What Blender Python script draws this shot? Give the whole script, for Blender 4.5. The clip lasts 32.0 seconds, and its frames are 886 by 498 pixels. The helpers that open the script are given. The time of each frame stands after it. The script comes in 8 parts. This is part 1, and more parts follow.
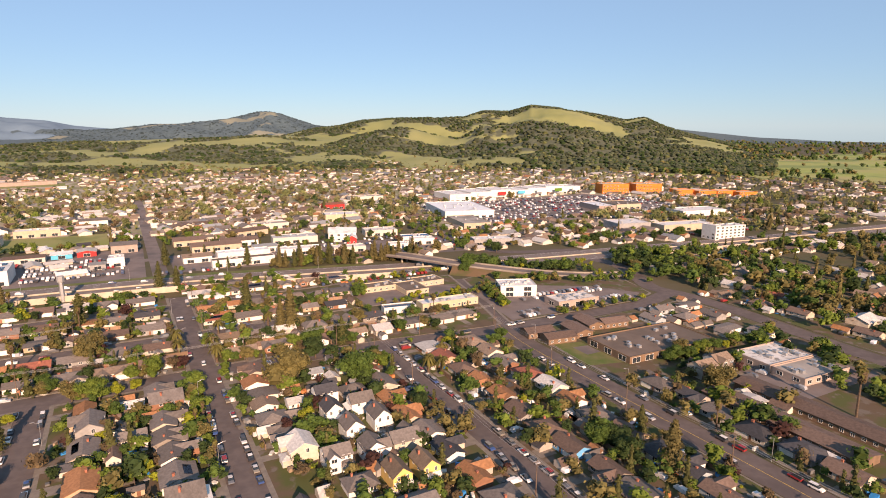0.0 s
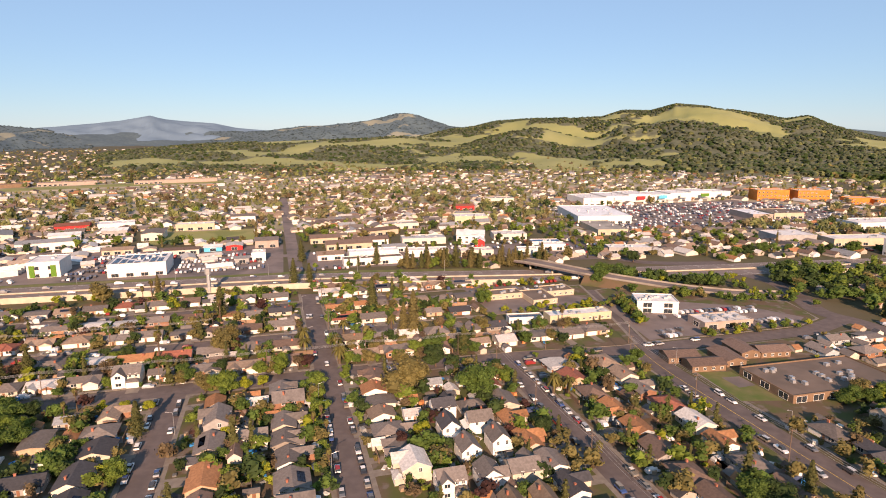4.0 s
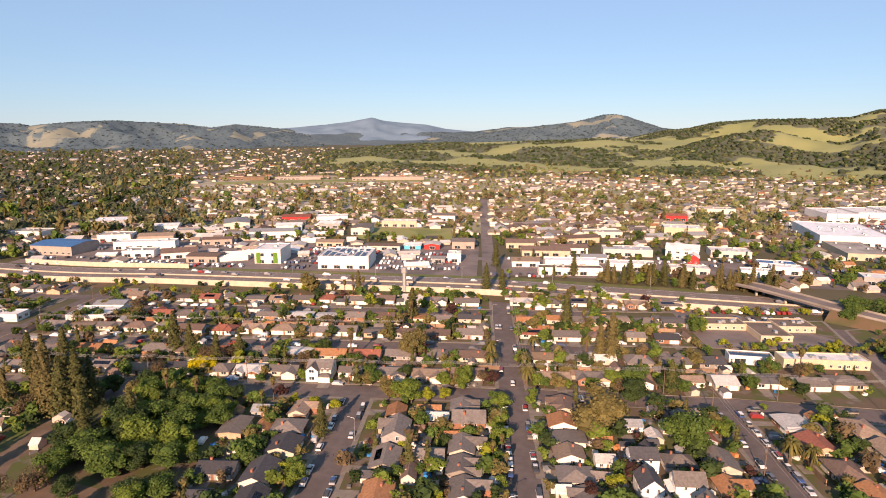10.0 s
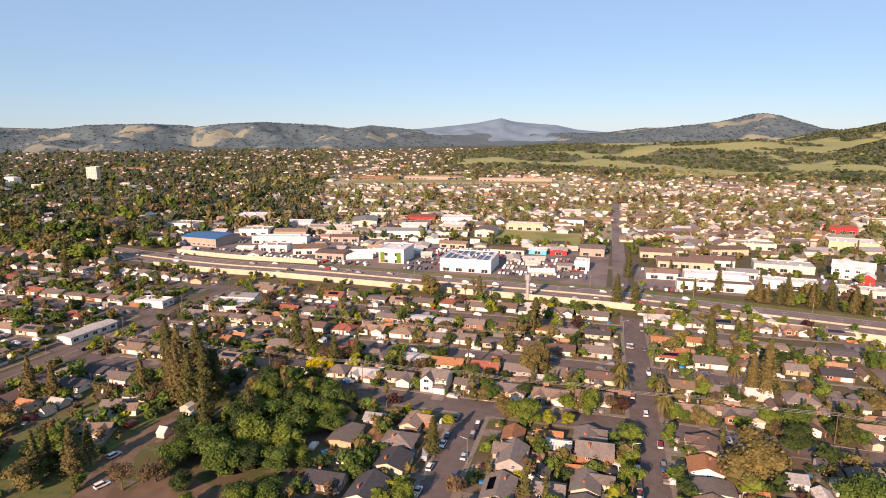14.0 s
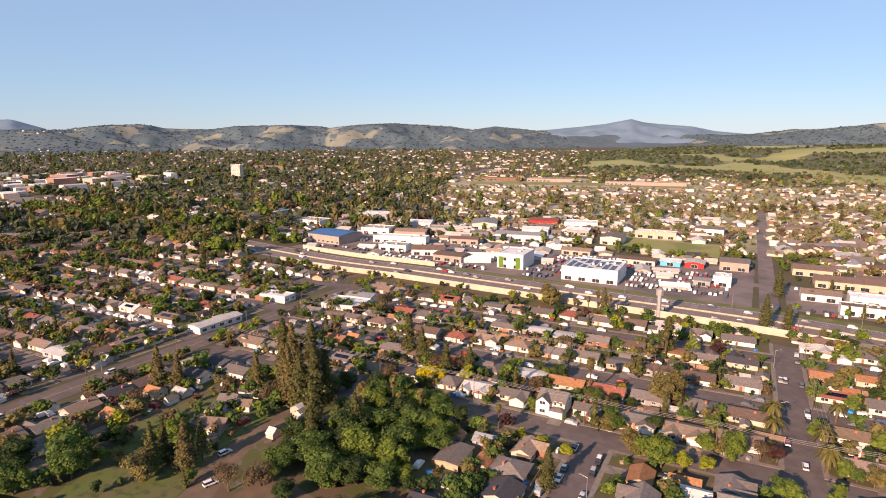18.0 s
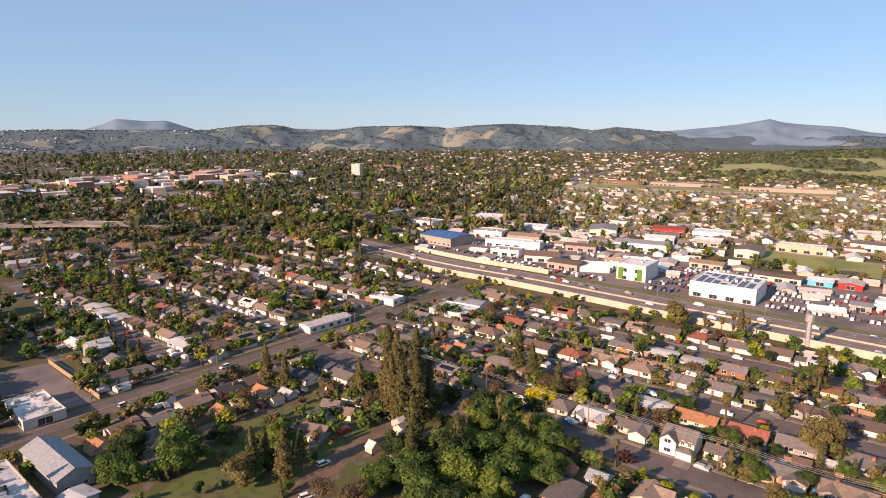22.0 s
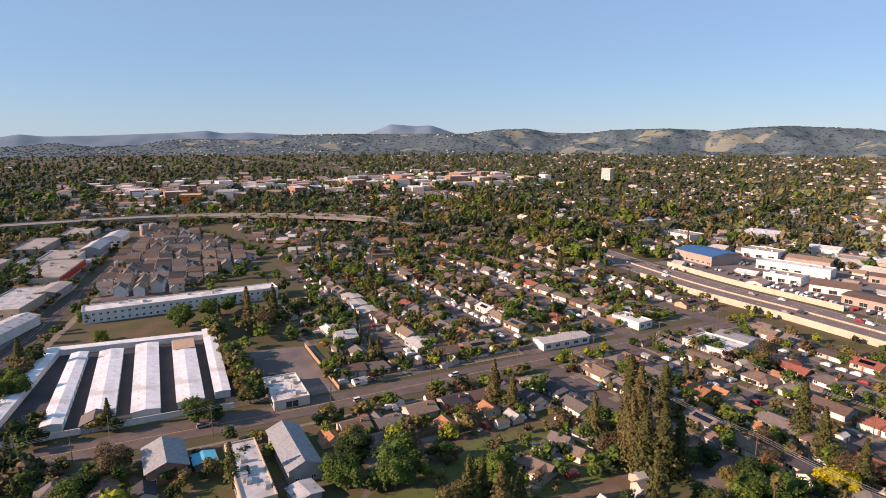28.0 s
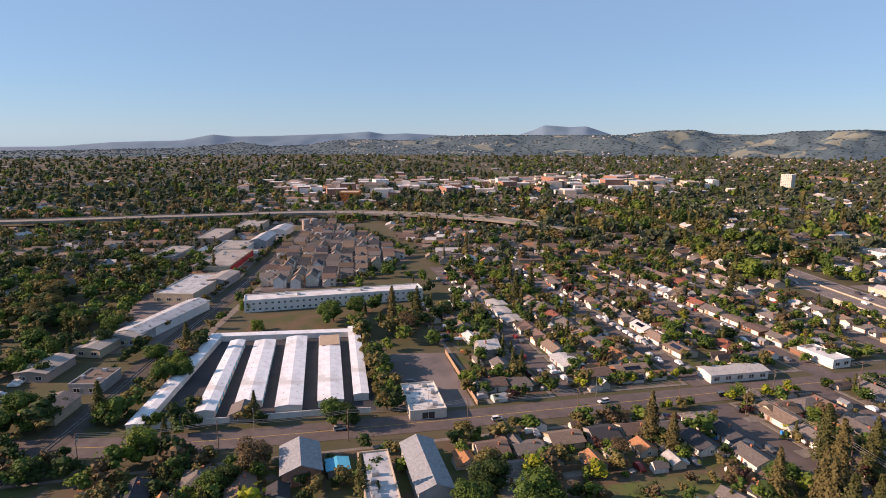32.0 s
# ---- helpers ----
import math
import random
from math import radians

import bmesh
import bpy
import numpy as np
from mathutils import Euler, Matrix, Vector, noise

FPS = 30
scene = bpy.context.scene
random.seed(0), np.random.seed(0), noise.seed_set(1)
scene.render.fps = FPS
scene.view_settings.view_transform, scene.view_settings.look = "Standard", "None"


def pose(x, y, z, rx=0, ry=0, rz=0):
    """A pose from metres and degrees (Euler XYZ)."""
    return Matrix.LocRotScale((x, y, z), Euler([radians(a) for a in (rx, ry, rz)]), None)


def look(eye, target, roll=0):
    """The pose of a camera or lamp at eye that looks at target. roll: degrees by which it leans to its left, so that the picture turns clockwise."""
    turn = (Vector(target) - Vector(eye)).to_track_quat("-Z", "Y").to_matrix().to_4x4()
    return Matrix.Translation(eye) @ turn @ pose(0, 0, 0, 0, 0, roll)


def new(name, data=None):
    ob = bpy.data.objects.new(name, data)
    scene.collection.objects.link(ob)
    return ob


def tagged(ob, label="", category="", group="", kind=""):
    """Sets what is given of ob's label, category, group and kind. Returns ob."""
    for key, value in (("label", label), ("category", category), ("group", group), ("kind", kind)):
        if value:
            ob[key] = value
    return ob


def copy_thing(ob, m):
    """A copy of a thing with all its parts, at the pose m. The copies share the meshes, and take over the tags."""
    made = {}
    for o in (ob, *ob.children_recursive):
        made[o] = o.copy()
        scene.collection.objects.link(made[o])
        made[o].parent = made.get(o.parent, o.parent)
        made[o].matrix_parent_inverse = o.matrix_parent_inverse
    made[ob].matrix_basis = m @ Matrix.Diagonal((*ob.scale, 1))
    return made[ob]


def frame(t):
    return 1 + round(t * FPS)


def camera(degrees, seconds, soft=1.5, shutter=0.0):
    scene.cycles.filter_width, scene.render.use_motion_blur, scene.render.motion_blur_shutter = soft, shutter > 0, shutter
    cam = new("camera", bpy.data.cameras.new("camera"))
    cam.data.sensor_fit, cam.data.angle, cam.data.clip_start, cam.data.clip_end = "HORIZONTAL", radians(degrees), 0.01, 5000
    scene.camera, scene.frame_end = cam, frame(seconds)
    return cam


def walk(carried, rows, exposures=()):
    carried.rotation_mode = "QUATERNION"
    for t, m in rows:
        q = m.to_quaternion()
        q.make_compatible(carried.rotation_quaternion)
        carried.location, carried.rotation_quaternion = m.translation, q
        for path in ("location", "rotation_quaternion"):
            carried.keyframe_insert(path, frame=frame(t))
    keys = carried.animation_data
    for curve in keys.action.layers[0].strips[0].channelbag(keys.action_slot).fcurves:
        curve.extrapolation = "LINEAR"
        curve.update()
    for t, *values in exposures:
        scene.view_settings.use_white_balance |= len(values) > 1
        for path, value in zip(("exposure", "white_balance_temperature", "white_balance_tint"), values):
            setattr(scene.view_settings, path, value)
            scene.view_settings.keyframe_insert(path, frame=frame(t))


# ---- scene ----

# camera: seconds, place, turn to the left, pitch and roll
ROWS = [
    (0, 0.00, 0.00, 100.96, -28.236, -11.648, 0.196),
    (0.5, 0.93, 1.66, 100.98, -27.131, -11.663, 0.129),
    (1, 1.85, 3.36, 101.00, -25.807, -11.685, 0.059),
    (1.5, 2.78, 5.09, 101.00, -24.117, -11.695, 0.051),
    (2, 3.74, 6.82, 100.99, -22.256, -11.667, -0.001),
    (2.5, 4.65, 8.43, 100.98, -20.447, -11.653, -0.065),
    (3, 5.47, 10.07, 100.97, -18.820, -11.642, -0.094),
    (3.5, 6.14, 11.79, 100.96, -17.259, -11.613, -0.101),
    (5.5, 8.31, 18.95, 100.99, -10.960, -11.523, -0.178),
    (6, 8.78, 20.72, 101.05, -9.346, -11.507, -0.167),
    (6.5, 9.15, 22.39, 101.16, -7.747, -11.506, -0.111),
    (7, 9.32, 24.14, 101.26, -6.204, -11.501, -0.099),
    (7.5, 9.43, 26.05, 101.31, -4.567, -11.523, -0.100),
    (8, 9.41, 28.06, 101.30, -2.996, -11.538, -0.075),
    (8.5, 9.41, 30.08, 101.21, -1.381, -11.529, -0.044),
    (9, 9.38, 32.08, 101.07, 0.182, -11.506, -0.039),
    (9.5, 9.34, 34.05, 100.92, 1.687, -11.471, -0.017),
    (10, 9.28, 36.02, 100.79, 3.196, -11.438, 0.038),
    (10.5, 9.20, 38.04, 100.67, 4.735, -11.426, 0.070),
    (11, 9.03, 40.07, 100.58, 6.239, -11.424, 0.079),
    (11.5, 8.75, 42.13, 100.50, 7.710, -11.419, 0.097),
    (12, 8.37, 44.18, 100.45, 9.188, -11.411, 0.141),
    (12.5, 8.03, 46.28, 100.37, 10.666, -11.415, 0.088),
    (13, 7.78, 48.36, 100.27, 12.205, -11.392, 0.025),
    (13.5, 7.50, 50.39, 100.14, 13.720, -11.385, -0.036),
    (14, 7.11, 52.35, 100.00, 15.219, -11.362, -0.058),
    (14.5, 6.61, 54.30, 99.87, 16.685, -11.335, -0.061),
    (16.5, 3.98, 62.14, 99.44, 22.770, -11.289, -0.161),
    (17, 3.22, 64.05, 99.34, 24.282, -11.281, -0.050),
    (17.5, 2.39, 65.86, 99.26, 25.589, -11.252, -0.015),
    (18, 1.57, 67.64, 99.20, 26.768, -11.241, 0.013),
    (18.5, 0.72, 69.39, 99.21, 27.969, -11.228, 0.045),
    (19, -0.17, 71.08, 99.27, 29.194, -11.228, 0.059),
    (19.5, -1.10, 72.69, 99.36, 30.446, -11.228, 0.048),
    (20, -2.05, 74.31, 99.48, 31.720, -11.221, 0.046),
    (20.5, -3.03, 75.90, 99.53, 33.047, -11.235, 0.040),
    (21, -4.06, 77.54, 99.55, 34.457, -11.213, 0.033),
    (21.5, -5.19, 79.16, 99.53, 35.957, -11.217, 0.019),
    (22, -6.40, 80.77, 99.51, 37.638, -11.200, 0.081),
    (22.5, -7.60, 82.33, 99.51, 39.351, -11.182, 0.112),
    (23, -8.79, 83.90, 99.52, 40.945, -11.177, 0.127),
    (23.5, -9.98, 85.35, 99.53, 42.528, -11.148, 0.085),
    (24, -11.25, 86.74, 99.52, 44.288, -11.127, 0.102),
    (24.5, -12.63, 88.11, 99.48, 46.193, -11.099, 0.074),
    (26.5, -18.97, 93.70, 98.92, 54.516, -10.927, -0.030),
    (27, -20.68, 94.84, 98.79, 56.625, -10.901, -0.075),
    (27.5, -22.46, 95.93, 98.67, 58.755, -10.882, -0.118),
    (28, -24.22, 97.01, 98.62, 60.892, -10.855, -0.101),
    (28.5, -25.97, 98.04, 98.59, 62.985, -10.844, -0.113),
    (29, -27.73, 98.99, 98.56, 64.949, -10.826, -0.091),
    (29.5, -29.57, 99.82, 98.53, 66.824, -10.800, -0.069),
    (30, -31.56, 100.56, 98.47, 68.517, -10.771, -0.031),
    (30.5, -33.68, 101.27, 98.37, 70.132, -10.752, 0.033),
    (31, -35.82, 101.94, 98.26, 71.783, -10.731, 0.042),
    (31.5, -37.82, 102.59, 98.21, 73.492, -10.732, 0.075),
    (32, -39.67, 103.20, 98.19, 75.109, -10.745, 0.047),
]
cam = camera(72.71, 32.0, soft=1.0)
walk(cam, [(t, pose(x, y, z, 90 + p, 0, w) @ pose(0, 0, 0, 0, 0, r)) for t, x, y, z, w, p, r in ROWS],
     [(0, 0.92, 7350, 22), (6, 1.00, 7450, 23), (13, 1.02, 7350, 25), (19, 1.00, 7250, 26), (23, 0.95, 7050, 25), (28, 0.90, 6900, 24), (32, 0.86, 6800, 23)])

# late afternoon sun, low behind the start of the path, and a clear sky
SUN_TURN, SUN_UP = 169.0, 21.5
to_sun = Vector((-math.sin(radians(SUN_TURN)) * math.cos(radians(SUN_UP)), math.cos(radians(SUN_TURN)) * math.cos(radians(SUN_UP)), math.sin(radians(SUN_UP))))
sun = new("sun", bpy.data.lights.new("sun", "SUN"))
sun.data.energy, sun.data.angle, sun.data.color = 5.0, radians(0.5), (1.0, 0.735, 0.535)
sun.matrix_basis = look((0, 0, 0), -to_sun)
world = bpy.data.worlds.new("world")
scene.world = world
world.use_nodes = True
wt = world.node_tree
sky = wt.nodes.new("ShaderNodeTexSky")
sky.sky_type, sky.sun_disc = "NISHITA", False
sky.sun_elevation, sky.sun_rotation = radians(SUN_UP), math.atan2(to_sun.x, to_sun.y)
sky.air_density, sky.dust_density, sky.ozone_density, sky.altitude = 1.0, 0.0, 6.0, 600
wt.nodes["Background"].inputs[1].default_value = 0.059
tint = wt.nodes.new("ShaderNodeMix")
tint.data_type, tint.blend_type = "RGBA", "MULTIPLY"
tint.inputs[0].default_value, tint.inputs[7].default_value = 1.0, (0.95, 1.02, 1.07, 1)
wt.links.new(sky.outputs[0], tint.inputs[6])
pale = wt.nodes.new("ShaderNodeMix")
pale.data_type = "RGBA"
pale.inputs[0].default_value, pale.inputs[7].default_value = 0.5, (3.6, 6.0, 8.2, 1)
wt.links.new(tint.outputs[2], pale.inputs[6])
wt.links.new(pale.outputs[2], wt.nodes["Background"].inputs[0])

# ---- materials ----
def material(name, colour, colour2=None, scale=1.0, rough=0.8, metal=0.0, bump=0.0, random=0.0, spots=None, detail=4.0, mix=(0.35, 0.65), spec=0.3, coords="Object"):
    m = bpy.data.materials.new(name)
    m.use_nodes = True
    t = m.node_tree
    b = t.nodes["Principled BSDF"]
    b.inputs["Roughness"].default_value, b.inputs["Metallic"].default_value = rough, metal
    b.inputs["Specular IOR Level"].default_value = spec
    where = t.nodes.new("ShaderNodeTexCoord")
    geo = t.nodes.new("ShaderNodeNewGeometry")
    at = geo.outputs["Position"] if coords == "World" else where.outputs["Object"]
    n = t.nodes.new("ShaderNodeTexNoise")
    n.inputs["Scale"].default_value, n.inputs["Detail"].default_value = scale, detail
    t.links.new(at, n.inputs["Vector"])
    r = t.nodes.new("ShaderNodeMapRange")
    r.inputs[1].default_value, r.inputs[2].default_value = mix
    t.links.new(n.outputs["Fac"], r.inputs[0])
    c = t.nodes.new("ShaderNodeMix")
    c.data_type = "RGBA"
    c.inputs[6].default_value = (*colour, 1)
    c.inputs[7].default_value = (*(colour2 or [v * 0.8 for v in colour]), 1)
    t.links.new(r.outputs[0], c.inputs[0])
    out = c.outputs[2]
    if spots:
        n2 = t.nodes.new("ShaderNodeTexNoise")
        n2.inputs["Scale"].default_value, n2.inputs["Detail"].default_value = spots[1], 5.0
        t.links.new(at, n2.inputs["Vector"])
        r2 = t.nodes.new("ShaderNodeMapRange")
        r2.inputs[1].default_value, r2.inputs[2].default_value = spots[2], spots[3]
        t.links.new(n2.outputs["Fac"], r2.inputs[0])
        c2 = t.nodes.new("ShaderNodeMix")
        c2.data_type = "RGBA"
        t.links.new(r2.outputs[0], c2.inputs[0])
        t.links.new(out, c2.inputs[6])
        c2.inputs[7].default_value = (*spots[0], 1)
        out = c2.outputs[2]
    if random:
        oi = t.nodes.new("ShaderNodeObjectInfo")
        add = t.nodes.new("ShaderNodeMath")
        add.operation = "ADD"
        t.links.new(oi.outputs["Random"], add.inputs[0])
        t.links.new(geo.outputs["Random Per Island"], add.inputs[1])
        fr = t.nodes.new("ShaderNodeMath")
        fr.operation = "FRACT"
        t.links.new(add.outputs[0], fr.inputs[0])
        hs = t.nodes.new("ShaderNodeHueSaturation")
        mv = t.nodes.new("ShaderNodeMapRange")
        mv.inputs[3].default_value, mv.inputs[4].default_value = 1 - random, 1 + random
        t.links.new(fr.outputs[0], mv.inputs[0])
        t.links.new(mv.outputs[0], hs.inputs["Value"])
        t.links.new(out, hs.inputs["Color"])
        out = hs.outputs["Color"]
    t.links.new(out, b.inputs["Base Color"])
    if bump:
        bp = t.nodes.new("ShaderNodeBump")
        bp.inputs["Strength"].default_value, bp.inputs["Distance"].default_value = bump, 0.1
        t.links.new(n.outputs["Fac"], bp.inputs["Height"])
        t.links.new(bp.outputs[0], b.inputs["Normal"])
    return m


M = {}
M["ground"] = material("ground_earth_and_grass", (0.085, 0.072, 0.042), (0.062, 0.064, 0.028), 0.05, 0.95, coords="World", spots=((0.10, 0.082, 0.05), 0.012, 0.5, 0.7))
M["asphalt"] = material("asphalt", (0.128, 0.104, 0.099), (0.098, 0.08, 0.078), 0.3, 0.9, coords="World", spots=((0.085, 0.07, 0.068), 0.06, 0.5, 0.7))
M["concrete"] = material("concrete", (0.42, 0.38, 0.31), (0.33, 0.29, 0.23), 0.25, 0.9, coords="World")


def hill_material(name, grass, grass2, wood, wood2, scale):
    """Grass slopes and the dark floor of the woods, parted along the mesh's own wood line."""
    m = material(name, grass, grass2, scale, 0.95, coords="World", detail=7, mix=(0.3, 0.7))
    t = m.node_tree
    b = t.nodes["Principled BSDF"]
    grassy = b.inputs["Base Color"].links[0].from_socket
    at = t.nodes.new("ShaderNodeAttribute")
    at.attribute_name = "wood"
    pos = t.nodes.new("ShaderNodeNewGeometry").outputs["Position"]
    n = t.nodes.new("ShaderNodeTexNoise")
    n.inputs["Scale"].default_value, n.inputs["Detail"].default_value = 0.022, 6.0
    t.links.new(pos, n.inputs["Vector"])
    edge = t.nodes.new("ShaderNodeMath")
    edge.operation, edge.inputs[1].default_value = "MULTIPLY_ADD", 0.55
    t.links.new(n.outputs["Fac"], edge.inputs[0])
    t.links.new(at.outputs["Fac"], edge.inputs[2])
    r = t.nodes.new("ShaderNodeMapRange")
    r.inputs[1].default_value, r.inputs[2].default_value = 0.25, 0.33
    t.links.new(edge.outputs[0], r.inputs[0])
    w = t.nodes.new("ShaderNodeMix")
    w.data_type = "RGBA"
    w.inputs[6].default_value, w.inputs[7].default_value = (*wood, 1), (*wood2, 1)
    fine = t.nodes.new("ShaderNodeTexNoise")
    fine.inputs["Scale"].default_value, fine.inputs["Detail"].default_value = 0.06, 5.0
    t.links.new(pos, fine.inputs["Vector"])
    fr_ = t.nodes.new("ShaderNodeMapRange")
    fr_.inputs[1].default_value, fr_.inputs[2].default_value = 0.4, 0.6
    t.links.new(fine.outputs["Fac"], fr_.inputs[0])
    t.links.new(fr_.outputs[0], w.inputs[0])
    c = t.nodes.new("ShaderNodeMix")
    c.data_type = "RGBA"
    t.links.new(r.outputs[0], c.inputs[0])
    t.links.new(grassy, c.inputs[6])
    t.links.new(w.outputs[2], c.inputs[7])
    t.links.new(c.outputs[2], b.inputs["Base Color"])
    return m


# nearer slopes: colours dulled slightly, a little haze painted in
M["hill"] = hill_material("hill_grass_and_woods", (0.27, 0.275, 0.115), (0.20, 0.22, 0.085), (0.10, 0.11, 0.07), (0.075, 0.085, 0.056), 0.006)
# far ranges: grass and woods shifted to blue-grey to stand for haze
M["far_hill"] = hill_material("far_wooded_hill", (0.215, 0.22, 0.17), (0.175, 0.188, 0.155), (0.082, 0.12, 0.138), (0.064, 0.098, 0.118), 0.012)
# the blue is aerial haze painted as base colour
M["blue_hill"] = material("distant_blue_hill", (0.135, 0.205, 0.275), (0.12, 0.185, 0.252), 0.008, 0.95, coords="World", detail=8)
M["white_wall"] = material("white_render_wall", (0.66, 0.64, 0.61), (0.57, 0.55, 0.52), 0.4, 0.8)
M["white_roof"] = material("white_sheet_roof", (0.64, 0.63, 0.63), (0.52, 0.52, 0.53), 0.25, 0.6, spots=((0.40, 0.39, 0.385), 0.12, 0.55, 0.68))

M["yard"] = material("yard_grass_and_soil", (0.07, 0.08, 0.025), (0.105, 0.075, 0.05), 0.09, 0.95, coords="World", mix=(0.42, 0.56), spots=((0.135, 0.112, 0.094), 0.16, 0.56, 0.63))
M["lawn"] = material("mown_lawn", (0.075, 0.11, 0.025), (0.15, 0.135, 0.06), 0.12, 0.95, coords="World")
M["dry_field"] = material("rough_field", (0.12, 0.08, 0.046), (0.07, 0.072, 0.028), 0.07, 0.95, coords="World", mix=(0.4, 0.6))
M["dirt"] = material("bare_dirt", (0.15, 0.105, 0.075), (0.105, 0.075, 0.054), 0.2, 0.95, coords="World")
M["pale_dirt"] = material("pale_raked_dirt", (0.42, 0.36, 0.28), (0.35, 0.30, 0.23), 0.02, 0.95, coords="World")
M["ballast"] = material("dark_track_ballast", (0.085, 0.07, 0.062), (0.06, 0.05, 0.046), 0.3, 0.95, coords="World")
M["viaduct"] = material("stained_bridge_concrete", (0.27, 0.245, 0.215), (0.20, 0.18, 0.158), 0.15, 0.9, coords="World", spots=((0.14, 0.125, 0.11), 0.08, 0.54, 0.68))
M["lot"] = material("parking_asphalt", (0.18, 0.15, 0.143), (0.145, 0.12, 0.115), 0.12, 0.9, coords="World", spots=((0.10, 0.088, 0.088), 0.03, 0.5, 0.68))
M["highway"] = material("highway_asphalt", (0.18, 0.15, 0.14), (0.15, 0.125, 0.118), 0.4, 0.85, coords="World")
M["paint"] = material("road_paint_white", (0.7, 0.7, 0.68), (0.5, 0.5, 0.48), 1.5, 0.7)
M["yellow_paint"] = material("road_paint_yellow", (0.6, 0.42, 0.08), (0.45, 0.3, 0.05), 1.5, 0.7)
M["pavement"] = material("pavement_concrete", (0.205, 0.18, 0.155), (0.155, 0.135, 0.118), 0.5, 0.9, coords="World")
M["sound_wall"] = material("tan_block_wall", (0.50, 0.425, 0.335), (0.42, 0.355, 0.275), 0.3, 0.9, coords="World")
M["wood_fence"] = material("weathered_fence_boards", (0.30, 0.19, 0.12), (0.20, 0.14, 0.10), 0.8, 0.9, random=0.35)
M["glass"] = material("dark_window_glass", (0.03, 0.04, 0.05), (0.02, 0.025, 0.03), 1, 0.08, spec=0.7)
M["trim"] = material("white_trim", (0.75, 0.74, 0.71), (0.68, 0.66, 0.62), 1, 0.6)
M["door"] = material("painted_door", (0.25, 0.12, 0.07), (0.18, 0.09, 0.06), 1, 0.5, random=0.5)
M["garage"] = material("garage_door_panel", (0.70, 0.68, 0.62), (0.62, 0.60, 0.55), 2, 0.6, random=0.15)
M["brick"] = material("red_brick", (0.33, 0.13, 0.08), (0.26, 0.10, 0.07), 3, 0.9, random=0.2)
M["solar"] = material("solar_panel", (0.015, 0.02, 0.045), (0.012, 0.015, 0.03), 2, 0.15, spec=0.6)
M["metal"] = material("galvanised_metal", (0.45, 0.46, 0.47), (0.36, 0.37, 0.38), 1.0, 0.4, metal=0.6)
M["wood_pole"] = material("timber_pole", (0.16, 0.11, 0.08), (0.11, 0.08, 0.06), 2, 0.9)
M["tyre"] = material("tyre_rubber", (0.02, 0.02, 0.02), None, 3, 0.8)
M["bark"] = material("bark", (0.12, 0.085, 0.06), (0.07, 0.05, 0.035), 2, 0.95)
ROOFS = {"g": (0.165, 0.145, 0.135), "d": (0.06, 0.06, 0.068), "b": (0.155, 0.108, 0.088), "t": (0.24, 0.18, 0.138), "o": (0.34, 0.165, 0.08), "r": (0.245, 0.09, 0.062), "w": (0.52, 0.505, 0.49), "y": (0.17, 0.125, 0.09), "s": (0.24, 0.255, 0.275)}
for k, c in ROOFS.items():
    M["roof_" + k] = material("shingle_roof_" + {"g": "grey", "d": "charcoal", "b": "brown", "t": "tan", "o": "orange", "r": "red", "w": "white", "y": "umber", "s": "slate"}[k], c, [v * 0.72 for v in c], 1.2, 0.85, random=0.22, bump=0.3, spots=([v * 0.6 for v in c], 0.25, 0.55, 0.75))


def palette_material(name, colours, rough=0.8, spec=0.3, island=False, noise_scale=0.6):
    """One colour of the palette for each object, or for each loose piece."""
    m = bpy.data.materials.new(name)
    m.use_nodes = True
    t = m.node_tree
    b = t.nodes["Principled BSDF"]
    b.inputs["Roughness"].default_value, b.inputs["Specular IOR Level"].default_value = rough, spec
    if island:
        src = t.nodes.new("ShaderNodeNewGeometry").outputs["Random Per Island"]
    else:
        src = t.nodes.new("ShaderNodeObjectInfo").outputs["Random"]
    ramp = t.nodes.new("ShaderNodeValToRGB")
    ramp.color_ramp.interpolation = "CONSTANT"
    e = ramp.color_ramp.elements
    while len(e) < len(colours):
        e.new(1.0)
    for i, c in enumerate(colours):
        e[i].position, e[i].color = i / len(colours), (*c, 1)
    t.links.new(src, ramp.inputs[0])
    n = t.nodes.new("ShaderNodeTexNoise")
    n.inputs["Scale"].default_value = noise_scale
    t.links.new(t.nodes.new("ShaderNodeTexCoord").outputs["Object"], n.inputs["Vector"])
    mr = t.nodes.new("ShaderNodeMapRange")
    mr.inputs[1].default_value, mr.inputs[2].default_value, mr.inputs[3].default_value, mr.inputs[4].default_value = 0.3, 0.7, 0.82, 1.08
    t.links.new(n.outputs["Fac"], mr.inputs[0])
    hs = t.nodes.new("ShaderNodeHueSaturation")
    t.links.new(mr.outputs[0], hs.inputs["Value"])
    t.links.new(ramp.outputs[0], hs.inputs["Color"])
    t.links.new(hs.outputs["Color"], b.inputs["Base Color"])
    return m


M["wall"] = palette_material("painted_house_wall", [(0.66, 0.63, 0.58), (0.46, 0.40, 0.33), (0.36, 0.32, 0.28), (0.70, 0.68, 0.65), (0.28, 0.27, 0.26), (0.50, 0.44, 0.36), (0.34, 0.39, 0.42), (0.62, 0.57, 0.49), (0.44, 0.32, 0.22), (0.25, 0.22, 0.19), (0.24, 0.12, 0.075)])
M["wall_white"] = palette_material("white_house_wall", [(0.78, 0.77, 0.74), (0.72, 0.70, 0.66), (0.66, 0.65, 0.64)])
M["wall_yellow"] = material("yellow_house_wall", (0.72, 0.48, 0.16), (0.62, 0.42, 0.15), 0.8, 0.8)
